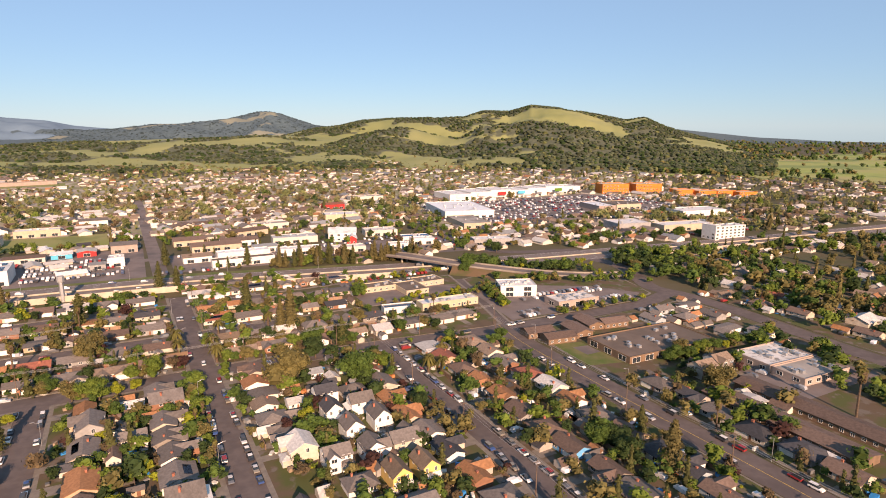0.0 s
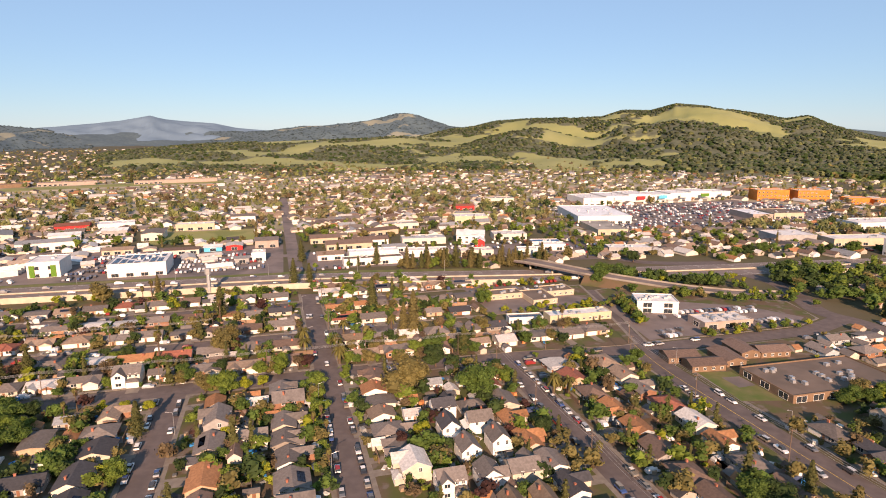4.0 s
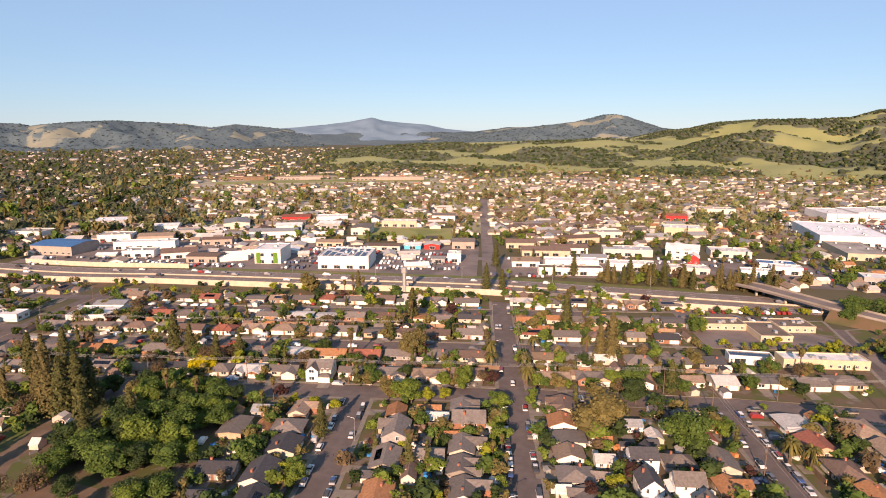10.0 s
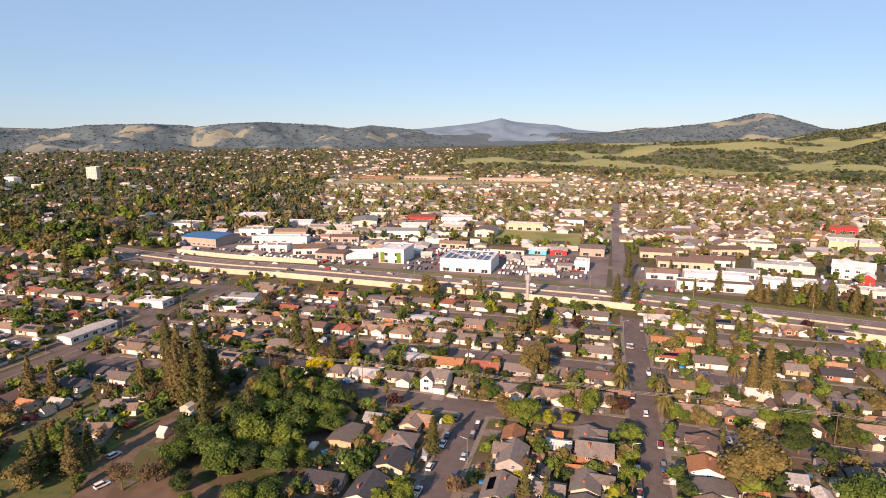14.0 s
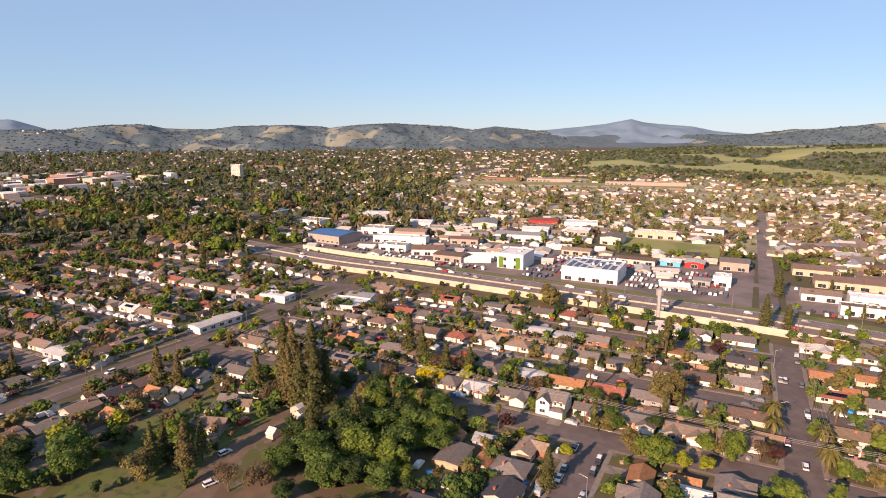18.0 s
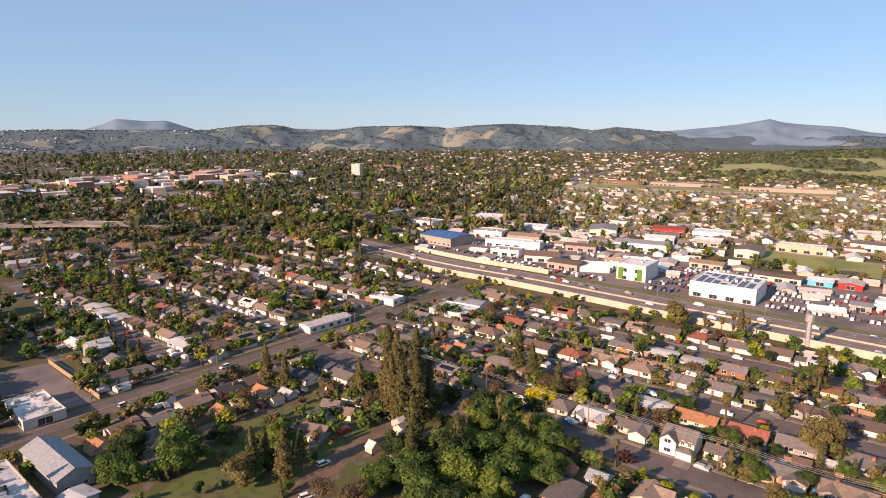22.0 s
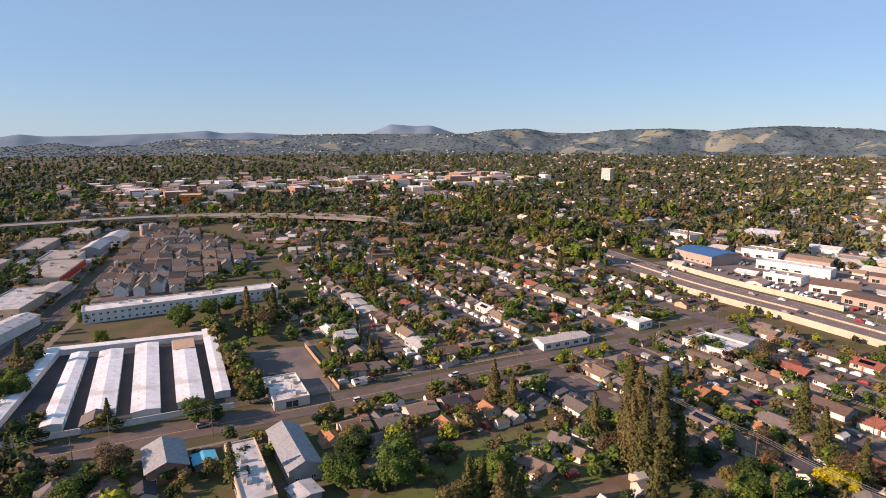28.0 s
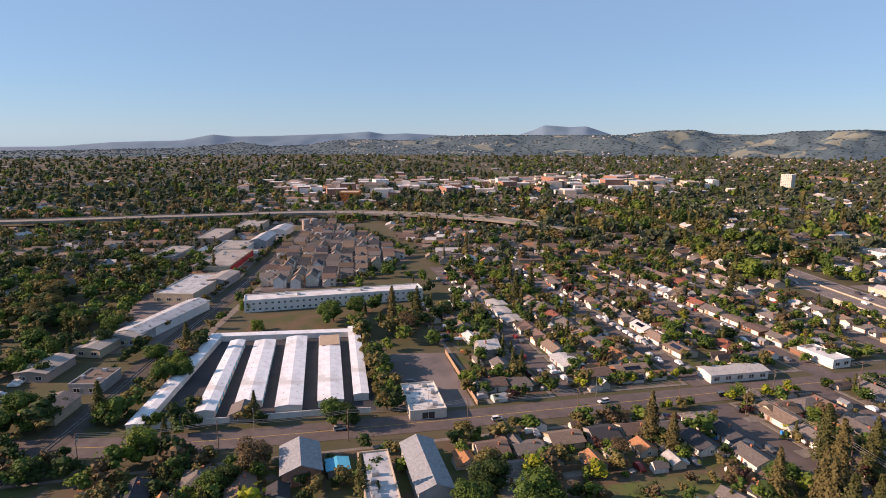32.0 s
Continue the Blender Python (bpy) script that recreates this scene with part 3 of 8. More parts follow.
# overpass that carries the avenue over the highway
BR = [(160, 488, 0.05), (163, 455, 0.3), (167, 437, 1.6), (174, 420, 3.8), (182, 403, 5.2), (194, 380, 5.3), (204, 361, 5.2), (217, 347, 4.2), (235, 332, 2.7), (253, 318, 1.4), (275, 305, 0.5), (300, 296, 0.16)]
def deck(pts, shift, width, up, down):
    """A long slab that follows the heights of its points."""
    bm = bmesh.new()
    rows = []
    for i, p in enumerate(pts):
        a, b = Vector(pts[max(i - 1, 0)][:2]), Vector(pts[min(i + 1, len(pts) - 1)][:2])
        d = (b - a).normalized()
        n = Vector((-d.y, d.x))
        q = [(p[0] + n.x * (shift + k * width / 2), p[1] + n.y * (shift + k * width / 2)) for k in (1, -1)]
        rows.append([bm.verts.new((*v, p[2] + z)) for v, z in ((q[0], down), (q[0], up), (q[1], up), (q[1], down))])
    for p, q in zip(rows, rows[1:]):
        for i in range(4):
            bm.faces.new((p[i], p[(i + 1) % 4], q[(i + 1) % 4], q[i]))
    bm.faces.new(rows[0]), bm.faces.new(rows[-1])
    bmesh.ops.recalc_face_normals(bm, faces=bm.faces)
    return bm


over = tagged(link("overpass", deck(BR, 0, 12, 0.15, -0.9), M["lot"]), "asphalt road bridge with concrete parapets over the highway", "bridge", kind="structure")
for s in (5.8, -5.8):
    part("parapet", deck(BR, s, 0.35, 1.15, 0.16), M["viaduct"], over)
for x, y in ((190, 385), (195, 387.5), (181, 402), (186, 404), (200, 365), (205, 367.5)):
    bm = bmesh.new()
    box(bm, x - 0.6, x + 0.6, y - 0.6, y + 0.6, -0.2, 4.4)
    part("bridge_pier", bm, M["concrete"], over)
bank = bmesh.new()
top = BR[6:]
rows = []
for i, p in enumerate(top):
    a, b = Vector(top[max(i - 1, 0)][:2]), Vector(top[min(i + 1, len(top) - 1)][:2])
    d = (b - a).normalized()
    n = Vector((-d.y, d.x))
    rows.append([bank.verts.new((p[0] + n.x * u, p[1] + n.y * u, z)) for u, z in ((6.2 + 1.7 * p[2], 0.1), (6.2, p[2] - 0.15), (-6.2, p[2] - 0.15), (-6.2 - 1.7 * p[2], 0.1))])
for p, q in zip(rows, rows[1:]):
    for i in range(3):
        bank.faces.new((p[i], p[i + 1], q[i + 1], q[i]))
bmesh.ops.recalc_face_normals(bank, faces=bank.faces)
tagged(link("embankment", bank, M["dry_field"]), "grassy bank under the end of the road bridge", "bank", kind="structure")
road("road_north_avenue", [(262, 492, 0), (300, 640), (360, 800)], 14, "avenue beyond the highway", z=0.09, mat=M["lot"])
road("road_far_straight", [(19, 440), (19, 900)], 10, "straight street running away from the highway", z=0.08, mat=M["lot"])
road("road_north_highway", smooth_path([(-470, 462), (-468, 560), (-480, 680), (-493, 752), (-530, 970), (-556, 1216), (-590, 1500)]), 24, "divided highway running away through trees", z=0.1, mat=M["lot"])
road("road_frontage", smooth_path([(-620, 560), (-300, 500), (-210, 500), (20, 497), (180, 492), (420, 448), (700, 400)]), 11, "street of shops beside the highway", z=0.07, mat=M["lot"])

VIA = [(*p, 0) for p in smooth_path([(-800, -700), (-778, -200), (-776, 0), (-770, 155), (-700, 290), (-616, 367), (-520, 440), (-470, 462)], 5)]
VIA = [(x, y, 6.5 if y < 330 else 6.5 * max(0.0, (462 - y) / 132) + 0.3) for x, y, _ in VIA]
via = tagged(link("viaduct", deck(VIA, 0, 26, 0.2, -1.3), M["viaduct"]), "long pale concrete highway viaduct among trees", "bridge", kind="structure")
for s in (12.8, -12.8):
    part("parapet", deck(VIA, s, 0.4, 1.2, 0.21), M["viaduct"], via)
for x, y, z in VIA[2::2]:
    if z > 4:
        bm = bmesh.new()
        box(bm, x - 1, x + 1, y - 1, y + 1, -0.2, z - 1.2)
        part("bridge_pier", bm, M["concrete"], via)
# railway
RAIL = [(-200, 16), (-270, 34), (-337, 48), (-415, 67), (-604, 111), (-800, 156)]
tagged(link("railway_bed", strip(RAIL, 11, 0.1), M["ballast"]), "gravel railway bed with a single track", "railway", kind="structure")
for s in (-0.75, 0.75):
    long_wall("rail", RAIL, s, 0.09, 0.28, M["metal"], "steel rail on the gravel bed", z0=0.1, category="rail")
tagged(link("path_beside_railway", strip([(-300, 52), (-415, 80), (-600, 122)], 4, 0.07), M["pavement"]), "pale paved path beside the railway", "path", kind="structure")

# ---- house kit ----
def gable(bm, x0, x1, y0, y1, z, rise, eave=0.5, thick=0.16, along="x", mi=0):
    """A gabled roof as two slabs; returns the height of the ridge."""
    if along == "x":
        m, h = (y0 + y1) / 2, (y1 - y0) / 2
        k = rise / h
        def P(u, v, w):
            return (u, v, w)
        a0, a1, b0, b1 = x0 - eave, x1 + eave, y0 - eave, y1 + eave
    else:
        m, h = (x0 + x1) / 2, (x1 - x0) / 2
        k = rise / h
        def P(u, v, w):
            return (v, u, w)
        a0, a1, b0, b1 = y0 - eave, y1 + eave, x0 - eave, x1 + eave
    zl, zt = z - eave * k, z + rise
    ends = []
    for a in (a0, a1):
        ends.append([bm.verts.new(P(a, v, w)) for v, w in ((b0, zl), (m, zt), (b1, zl), (b1, zl + thick), (m, zt + thick), (b0, zl + thick))])
    for i in range(6):
        j = (i + 1) % 6
        bm.faces.new((ends[0][i], ends[0][j], ends[1][j], ends[1][i])).material_index = mi
    for e in ends:
        bm.faces.new((e[0], e[1], e[4], e[5])), bm.faces.new((e[1], e[2], e[3], e[4]))
    bmesh.ops.recalc_face_normals(bm, faces=bm.faces)
    return z + rise


def hip(bm, x0, x1, y0, y1, z, rise, eave=0.55, thick=0.16):
    k = rise / ((y1 - y0) / 2)
    X0, X1, Y0, Y1, zl = x0 - eave, x1 + eave, y0 - eave, y1 + eave, z - eave * k
    m, ins = (Y0 + Y1) / 2, min((Y1 - Y0) / 2, (X1 - X0) / 2 - 0.3)
    lo = [bm.verts.new((x, y, zl)) for x, y in ((X0, Y0), (X1, Y0), (X1, Y1), (X0, Y1))]
    hi = [bm.verts.new((x, y, zl + thick)) for x, y in ((X0, Y0), (X1, Y0), (X1, Y1), (X0, Y1))]
    r = [bm.verts.new((x, m, z + rise + thick)) for x in (X0 + ins, X1 - ins)]
    bm.faces.new(lo[::-1])
    for i in range(4):
        bm.faces.new((lo[i], lo[(i + 1) % 4], hi[(i + 1) % 4], hi[i]))
    bm.faces.new((hi[0], hi[1], r[1], r[0]))
    bm.faces.new((hi[1], hi[2], r[1]))
    bm.faces.new((hi[2], hi[3], r[0], r[1]))
    bm.faces.new((hi[3], hi[0], r[0]))
    bmesh.ops.recalc_face_normals(bm, faces=bm.faces)
    return z + rise


def walls(bm, x0, x1, y0, y1, z0, z1, rise=0.0, along="x"):
    """A closed body; with rise its two ends run up into gables."""
    if not rise:
        box(bm, x0, x1, y0, y1, z0, z1)
        return
    ends = []
    if along == "x":
        for x in (x0, x1):
            ends.append([bm.verts.new(q) for q in ((x, y0, z0), (x, y1, z0), (x, y1, z1), (x, (y0 + y1) / 2, z1 + rise), (x, y0, z1))])
    else:
        for y in (y0, y1):
            ends.append([bm.verts.new(q) for q in ((x0, y, z0), (x1, y, z0), (x1, y, z1), ((x0 + x1) / 2, y, z1 + rise), (x0, y, z1))])
    for i in range(5):
        j = (i + 1) % 5
        bm.faces.new((ends[0][i], ends[0][j], ends[1][j], ends[1][i]))
    for e in ends:
        bm.faces.new(e)
    bmesh.ops.recalc_face_normals(bm, faces=bm.faces)


def window_mesh(w, h):
    """A window that looks towards -y: a raised frame with a mullion, and the pane set back in it."""
    bm = bmesh.new()
    t = 0.09
    xs, zs = (-w / 2 - t, -w / 2, -0.04, 0.04, w / 2, w / 2 + t), (-t, 0, h, h + t)
    V = [[bm.verts.new((x, -0.07, z)) for z in zs] for x in xs]
    for i in range(5):
        for j in range(3):
            c = [V[i][j], V[i + 1][j], V[i + 1][j + 1], V[i][j + 1]]
            if j == 1 and i in (1, 3):
                d = [bm.verts.new((v.co.x, -0.02, v.co.z)) for v in c]
                bm.faces.new(d).material_index = 1
                for k in range(4):
                    bm.faces.new((c[k], c[(k + 1) % 4], d[(k + 1) % 4], d[k]))
            else:
                bm.faces.new(c)
    rim = [V[0][0], V[5][0], V[5][3], V[0][3]]
    out = [e for e in bm.edges if e.is_boundary]
    ext = bmesh.ops.extrude_edge_only(bm, edges=out)["geom"]
    for v in ext:
        if isinstance(v, bmesh.types.BMVert):
            v.co.y = 0.03
    me = bpy.data.meshes.new("window")
    bm.to_mesh(me)
    bm.free()
    me.materials.append(M["trim"]), me.materials.append(M["glass"])
    return me


WIN = {"s": window_mesh(1.2, 1.1), "l": window_mesh(2.2, 1.3), "t": window_mesh(1.0, 1.5)}
bm = bmesh.new()
box(bm, -2.4, 2.4, -0.06, 0.02, 0, 2.15)
for z in (0.53, 1.07, 1.6):
    box(bm, -2.4, 2.4, -0.075, -0.06, z - 0.02, z + 0.02)
GARAGE = bpy.data.meshes.new("garage_door")
bm.to_mesh(GARAGE)
bm.free()
GARAGE.materials.append(M["garage"])
bm = bmesh.new()
box(bm, -0.46, 0.46, -0.06, 0.02, 0, 2.05)
box(bm, 0.28, 0.36, -0.1, -0.06, 0.95, 1.05)
DOOR = bpy.data.meshes.new("front_door")
bm.to_mesh(DOOR)
bm.free()
DOOR.materials.append(M["door"])
bm = bmesh.new()
box(bm, -0.4, 0.4, -0.3, 0.3, 0, 1.3)
box(bm, -0.48, 0.48, -0.38, 0.38, 1.3, 1.42)
CHIMNEY = bpy.data.meshes.new("chimney")
bm.to_mesh(CHIMNEY)
bm.free()
CHIMNEY.materials.append(M["brick"])
bm = bmesh.new()
box(bm, -0.18, 0.18, -0.18, 0.18, 0, 0.35)
box(bm, -0.26, 0.26, -0.26, 0.26, 0.35, 0.42)
VENT = bpy.data.meshes.new("roof_vent")
bm.to_mesh(VENT)
bm.free()
VENT.materials.append(M["metal"])


def put(name, me, parent, m):
    ob = new(name, me)
    ob.parent = parent
    ob.matrix_basis = m
    return ob


NAMES = {"g": "grey", "d": "charcoal", "b": "brown", "t": "tan", "o": "orange-brown", "r": "red-brown", "w": "white", "y": "umber", "s": "slate grey"}
SHAPES = {"ranch": "one-storey house with a {} gabled roof", "hip": "one-storey house with a {} hipped roof", "ell": "one-storey house with a {} L-shaped gabled roof", "tall": "two-storey house with a steep {} gabled roof", "duo": "two-storey house with {} crossing gables", "small": "small cottage under a {} gabled roof", "shed": "little garden shed with a {} roof", "flat": "low house with a nearly flat {} roof", "twin": "one-storey house with two {} front gables"}
SIZE = {"ranch": (13, 9), "hip": (12, 9.5), "ell": (13, 9), "tall": (8.5, 11), "duo": (11, 11), "small": (8, 7), "shed": (4, 3), "flat": (13, 9), "twin": (12, 10)}
KEPT = {}


def house_kind(shape, roof, wall="wall", solar=False, seen="a"):
    """The first house of a shape and roof, with its front to -y."""
    key = (shape, roof, wall, solar, seen)
    if key in KEPT:
        return KEPT[key]
    th = new("house" if shape != "shed" else "garden_shed")
    tagged(th, SHAPES[shape].format(NAMES[roof]) + (" and solar panels" if solar else ""), "house" if shape != "shed" else "shed", group="houses" if shape != "shed" else "garden sheds")
    w, d = SIZE[shape]
    x, y = w / 2, d / 2
    wm, rm = M[wall], M["roof_" + roof]
    bw, br = [], []

    def walls_of(dummy, *a):
        bw.append((walls, a, {}))

    def gable_of(dummy, *a, **k):
        br.append((gable, a, k))
        return a[4] + a[5]

    def hip_of(dummy, *a, **k):
        br.append((hip, a, k))
        return a[4] + a[5]

    ops = []
    top = 2.7
    if shape == "ranch":
        walls_of(bw, -x, x, -y, y, -0.1, top, 1.9)
        r = gable_of(br, -x, x, -y, y, top, 1.9)
        ops = [("g", x - 3.2, -y, 0), ("d", -0.6, -y, 0), ("l", -3.6, -y, 0), ("s", -1.2, y, 180), ("l", 3, y, 180), ("s", x, 0.5, 90), ("s", -x, 0.5, -90)]
    elif shape == "hip":
        walls_of(bw, -x, x, -y, y, -0.1, top)
        r = hip_of(br, -x, x, -y, y, top, 2.1)
        ops = [("g", -x + 3.2, -y, 0), ("d", 0.8, -y, 0), ("l", 3.6, -y, 0), ("l", -2, y, 180), ("s", 3, y, 180), ("s", x, 0, 90), ("s", -x, 1, -90)]
    elif shape == "ell":
        walls_of(bw, -x, x, -y + 2, y, -0.1, top, 1.6)
        walls_of(bw, x - 6, x - 0.02, -y - 1.5, -y + 2.2, -0.1, top - 0.01, 1.5, "y")
        r = gable_of(br, -x, x, -y + 2, y, top, 1.6)
        gable_of(br, x - 6, x - 0.02, -y - 1.5, 0.6, top + 0.02, 1.5, along="y")
        ops = [("g", x - 3, -y - 1.5, 0), ("d", -0.5, -y + 2, 0), ("l", -3.8, -y + 2, 0), ("l", -2, y, 180), ("s", 2.5, y, 180), ("s", -x, 1, -90), ("s", x, 1.5, 90)]
    elif shape == "tall":
        top = 5.3
        walls_of(bw, -x, x, -y, y, -0.1, top, 2.9, "y")
        r = gable_of(br, -x, x, -y, y, top, 2.9, along="y", eave=0.4)
        bp = bmesh.new()
        walls(bp, -x + 0.5, x - 0.5, -y - 1.9, -y - 0.01, -0.1, 0.4)
        for px in (-x + 0.7, 0, x - 0.7):
            box(bp, px - 0.1, px + 0.1, -y - 1.75, -y - 1.55, 0.4, 2.6)
        v = [bp.verts.new(q) for q in ((-x + 0.2, -y - 2.2, 2.6), (x - 0.2, -y - 2.2, 2.6), (x - 0.2, -y - 0.02, 3.2), (-x + 0.2, -y - 0.02, 3.2))]
        v2 = [bp.verts.new(q.co + Vector((0, 0, 0.14))) for q in v]
        bp.faces.new(v[::-1]), bp.faces.new(v2)
        for i in range(4):
            bp.faces.new((v[i], v[(i + 1) % 4], v2[(i + 1) % 4], v2[i]))
        part("porch", bp, M["trim"], th)
        ops = [("d", 0.5, -y, 0), ("l", -2.3, -y, 0), ("t", -2, -y, 0, 3.2), ("t", 2, -y, 0, 3.2), ("t", x, 2, 90, 3.2), ("t", x, -2, 90, 3.2), ("s", x, 2, 90), ("t", -x, 2, -90, 3.2), ("t", -x, -2, -90, 3.2), ("t", 0, y, 180, 3.2)]
    elif shape == "duo":
        top = 5.2
        walls_of(bw, -x, x, -y + 2, y, -0.1, top, 2.6)
        walls_of(bw, -x + 0.02, -x + 5.5, -y, -y + 2.1, -0.1, top - 0.01, 2.2, "y")
        walls_of(bw, 0.4, x - 0.02, -y - 0.6, -y + 2.1, -0.1, 2.8)
        r = gable_of(br, -x, x, -y + 2, y, top, 2.6, eave=0.4)
        gable_of(br, -x + 0.02, -x + 5.5, -y, 0.2, top + 0.02, 2.2, eave=0.4, along="y")
        hip_of(br, 0.4, x - 0.02, -y - 0.6, -y + 2.6, 2.8, 0.9, eave=0.35)
        ops = [("g", 3, -y - 0.6, 0), ("d", -0.1, -y + 2, 0), ("l", -2.8, -y, 0), ("l", -2.8, -y, 0, 3.3), ("t", 1.6, -y + 2, 0, 3.3), ("t", 4, -y + 2, 0, 3.3), ("t", -x, 2, -90, 3.3), ("t", x, 2, 90, 3.3), ("s", -x, 2, -90), ("t", -2, y, 180, 3.3), ("t", 2, y, 180, 3.3)]
    elif shape in ("small", "shed"):
        top = 2.5 if shape == "small" else 2.0
        k = 1.7 if shape == "small" else 0.7
        walls_of(bw, -x, x, -y, y, -0.1, top, k)
        r = gable_of(br, -x, x, -y, y, top, k, eave=0.35 if shape == "small" else 0.2)
        ops = [("d", 0.6, -y, 0)] + ([("s", -2, -y, 0), ("s", x, 0, 90), ("s", -x, 0, -90), ("s", 1, y, 180)] if shape == "small" else [])
    elif shape == "flat":
        walls_of(bw, -x, x, -y, y, -0.1, top, 0.5)
        r = gable_of(br, -x, x, -y, y, top, 0.5, eave=0.7)
        ops = [("g", x - 3, -y, 0), ("d", 0, -y, 0), ("l", -3.6, -y, 0), ("l", 3, y, 180), ("s", -3, y, 180), ("s", x, 0, 90), ("s", -x, 0, -90)]
    else:
        walls_of(bw, -x, x, -y + 1.5, y, -0.1, top, 1.5)
        r = gable_of(br, -x, x, -y + 1.5, y, top, 1.5)
        for a, b in ((-x + 0.02, -x + 4.6), (x - 5.4, x - 0.02)):
            walls_of(bw, a, b, -y - 0.4, -y + 1.6, -0.1, top - 0.01, 1.3, "y")
            gable_of(br, a, b, -y - 0.4, 0.4, top + 0.02, 1.3, eave=0.4, along="y")
        ops = [("g", x - 2.7, -y - 0.4, 0), ("d", 0, -y + 1.5, 0), ("l", -x + 2.3, -y - 0.4, 0), ("l", 0, y, 180), ("s", x, 1, 90), ("s", -x, 1, -90)]
    for nm, lst, mt in (("wall", bw, wm), ("roof", br, rm)):
        for f, a, k in lst:
            b = bmesh.new()
            f(b, *a, **k)
            part(nm, b, mt, th)
    for o in ops:
        k, px, py, rz = o[:4]
        if (seen == "f" and rz == 180) or (seen == "b" and rz == 0) or (rz == -90 and shape not in ("tall", "duo")):
            continue
        z = {"g": 0, "d": 0, "s": 1.05, "l": 0.95, "t": 0.6}[k] + (o[4] if len(o) > 4 else 0)
        me, nm = (GARAGE, "garage_door") if k == "g" else (DOOR, "front_door") if k == "d" else (WIN[k], "window")
        put(nm, me, th, pose(px, py, z, 0, 0, rz))
    if shape in ("ranch", "ell", "hip", "twin", "tall"):
        put("chimney", CHIMNEY, th, pose(-x * 0.45, 0.6 * y * 0.5, r - 0.9))
    if solar:
        bs = bmesh.new()
        h = (y - (1 if shape == "ell" else 0)) * 0.55
        sl = 1.9 / y
        a, c = -x * 0.55, -y + 1.1 + (1 if shape == "ell" else 0)
        V = [[bs.verts.new((a + 1.7 * i, c + 1.05 * j, top + 0.28 + sl * (c + 1.05 * j + y - (2 if shape == "ell" else 0)))) for j in range(3)] for i in range(5)]
        for i in range(4):
            for j in range(2):
                bs.faces.new((V[i][j], V[i + 1][j], V[i + 1][j + 1], V[i][j + 1]))
        bmesh.ops.solidify(bs, geom=bs.faces[:], thickness=0.05)
        part("solar_panel", bs, M["solar"], th)
    KEPT[key] = th
    th["used"] = 0
    return th


def house(x, y, shape, roof, turn=0, wall="wall", z=0.16, solar=False, sx=1.0, sy=1.0, sz=1.0, seen="a"):
    """turn: degrees; 0 has the front to -y (south), 180 to +y, 90 to +x, -90 to -x."""
    th = house_kind(shape, roof, wall, solar, seen)
    m = pose(x, y, z, 0, 0, turn) @ Matrix.Diagonal((sx, sy, sz, 1))
    if not th["used"]:
        th["used"] = 1
        th.matrix_basis = m
        return th
    c = copy_thing(th, m)
    c.matrix_basis = m
    return c

# ---- houses, block by block: place, shape, roof ----
rnd = random.Random(5)
ONE = ["ranch", "ell", "hip", "twin", "flat", "ranch", "ell"]
BUILT = []
DRIVES = []


def put_house(x, y, shape, roof, turn, **k):
    BUILT.append((x, y))
    for f in ("sx", "sy", "sz"):
        k.setdefault(f, 0.85)
    a = radians(turn)
    d, side = Vector((math.sin(a), -math.cos(a))), rnd.choice((-1, 1))
    DRIVES.append((x + d.x * 8 + side * 3 * d.y, y + d.y * 8 - side * 3 * d.x, turn))
    return house(x, y, shape, roof, turn + rnd.uniform(-1.5, 1.5), **k)


def line_of(text, place, face):
    """Houses along a street: words of place, roof letter and, after a dot, a shape."""
    words = [w.partition(".") for w in text.split()]
    at = [float(w[0][:-1]) for w in words]
    for i, (a, _, s) in enumerate(words):
        gap = min([abs(at[i] - v) for j, v in enumerate(at) if j != i] or [15])
        sol = rnd.random() < 0.13 and s in ("", "ranch")
        s = s or ("ranch" if sol else rnd.choice(ONE))
        w, d = SIZE[s]
        sx = min(1.08, (gap - 1.3 - rnd.uniform(0, 1.5)) / (w + 0.8))
        sy = (1.0 + 0.25 * max(0.0, 1 - sx)) * rnd.uniform(0.84, 1.02)
        x, y = place(at[i])
        put_house(x, y, s, a[-1], face, solar=sol, sx=sx, sy=sy, sz=rnd.uniform(0.8, 0.92), seen={0: "f", 180: "b"}.get(face, "a"))


def row(y, face, text):
    line_of(text, lambda v: (v + rnd.uniform(-0.6, 0.6), y + rnd.uniform(-1.6, 1.6)), face)


def column(x, face, text):
    line_of(text, lambda v: (x + rnd.uniform(-1.4, 1.4), v + rnd.uniform(-0.5, 0.5)), face)


# north side of the cross street
row(267, 0, "-199t -181g -164b -147g -130t -113d -97g -84w -70g -54g.duo -41g.ell -25g.twin -9t 7b")
row(267, 0, "41t 57g 73b 96t.small 108w 125g.flat 141g.ranch 156g.hip")
row(288, 180, "-199b -183g -167o -150t -134g -118b -103r -88g -71w.flat -55o.ranch -39r.ranch -23g -7g 8b")
row(287, 180, "37y.ranch 53g 66w.small 80g 96g 110d")
row(318, 0, "-205g -190t -176g -161b -147g -132b -116r.hip -101t -86t -70g -55g -39g -24b -9b.ranch 7g")
row(318, 0, "38r.ranch 54g 70b 87g.small 101d")
row(341, 180, "-205b -190g -175t -160r -145g -129g -115b -101g -85w -69w.flat -55g -39b.ranch -24o -9g 6d")
row(341, 180, "37o 51o.small 67g 83t 98g 112g")
row(373, 0, "-195t -178g -162b -147r -133g -119g -105t -91g -76r.hip -60g -44b -27w -13g 4g")
row(373, 0, "36w 52g 68d 84g 100t 118g")
row(386, 180, "42b 60g 78g.small")
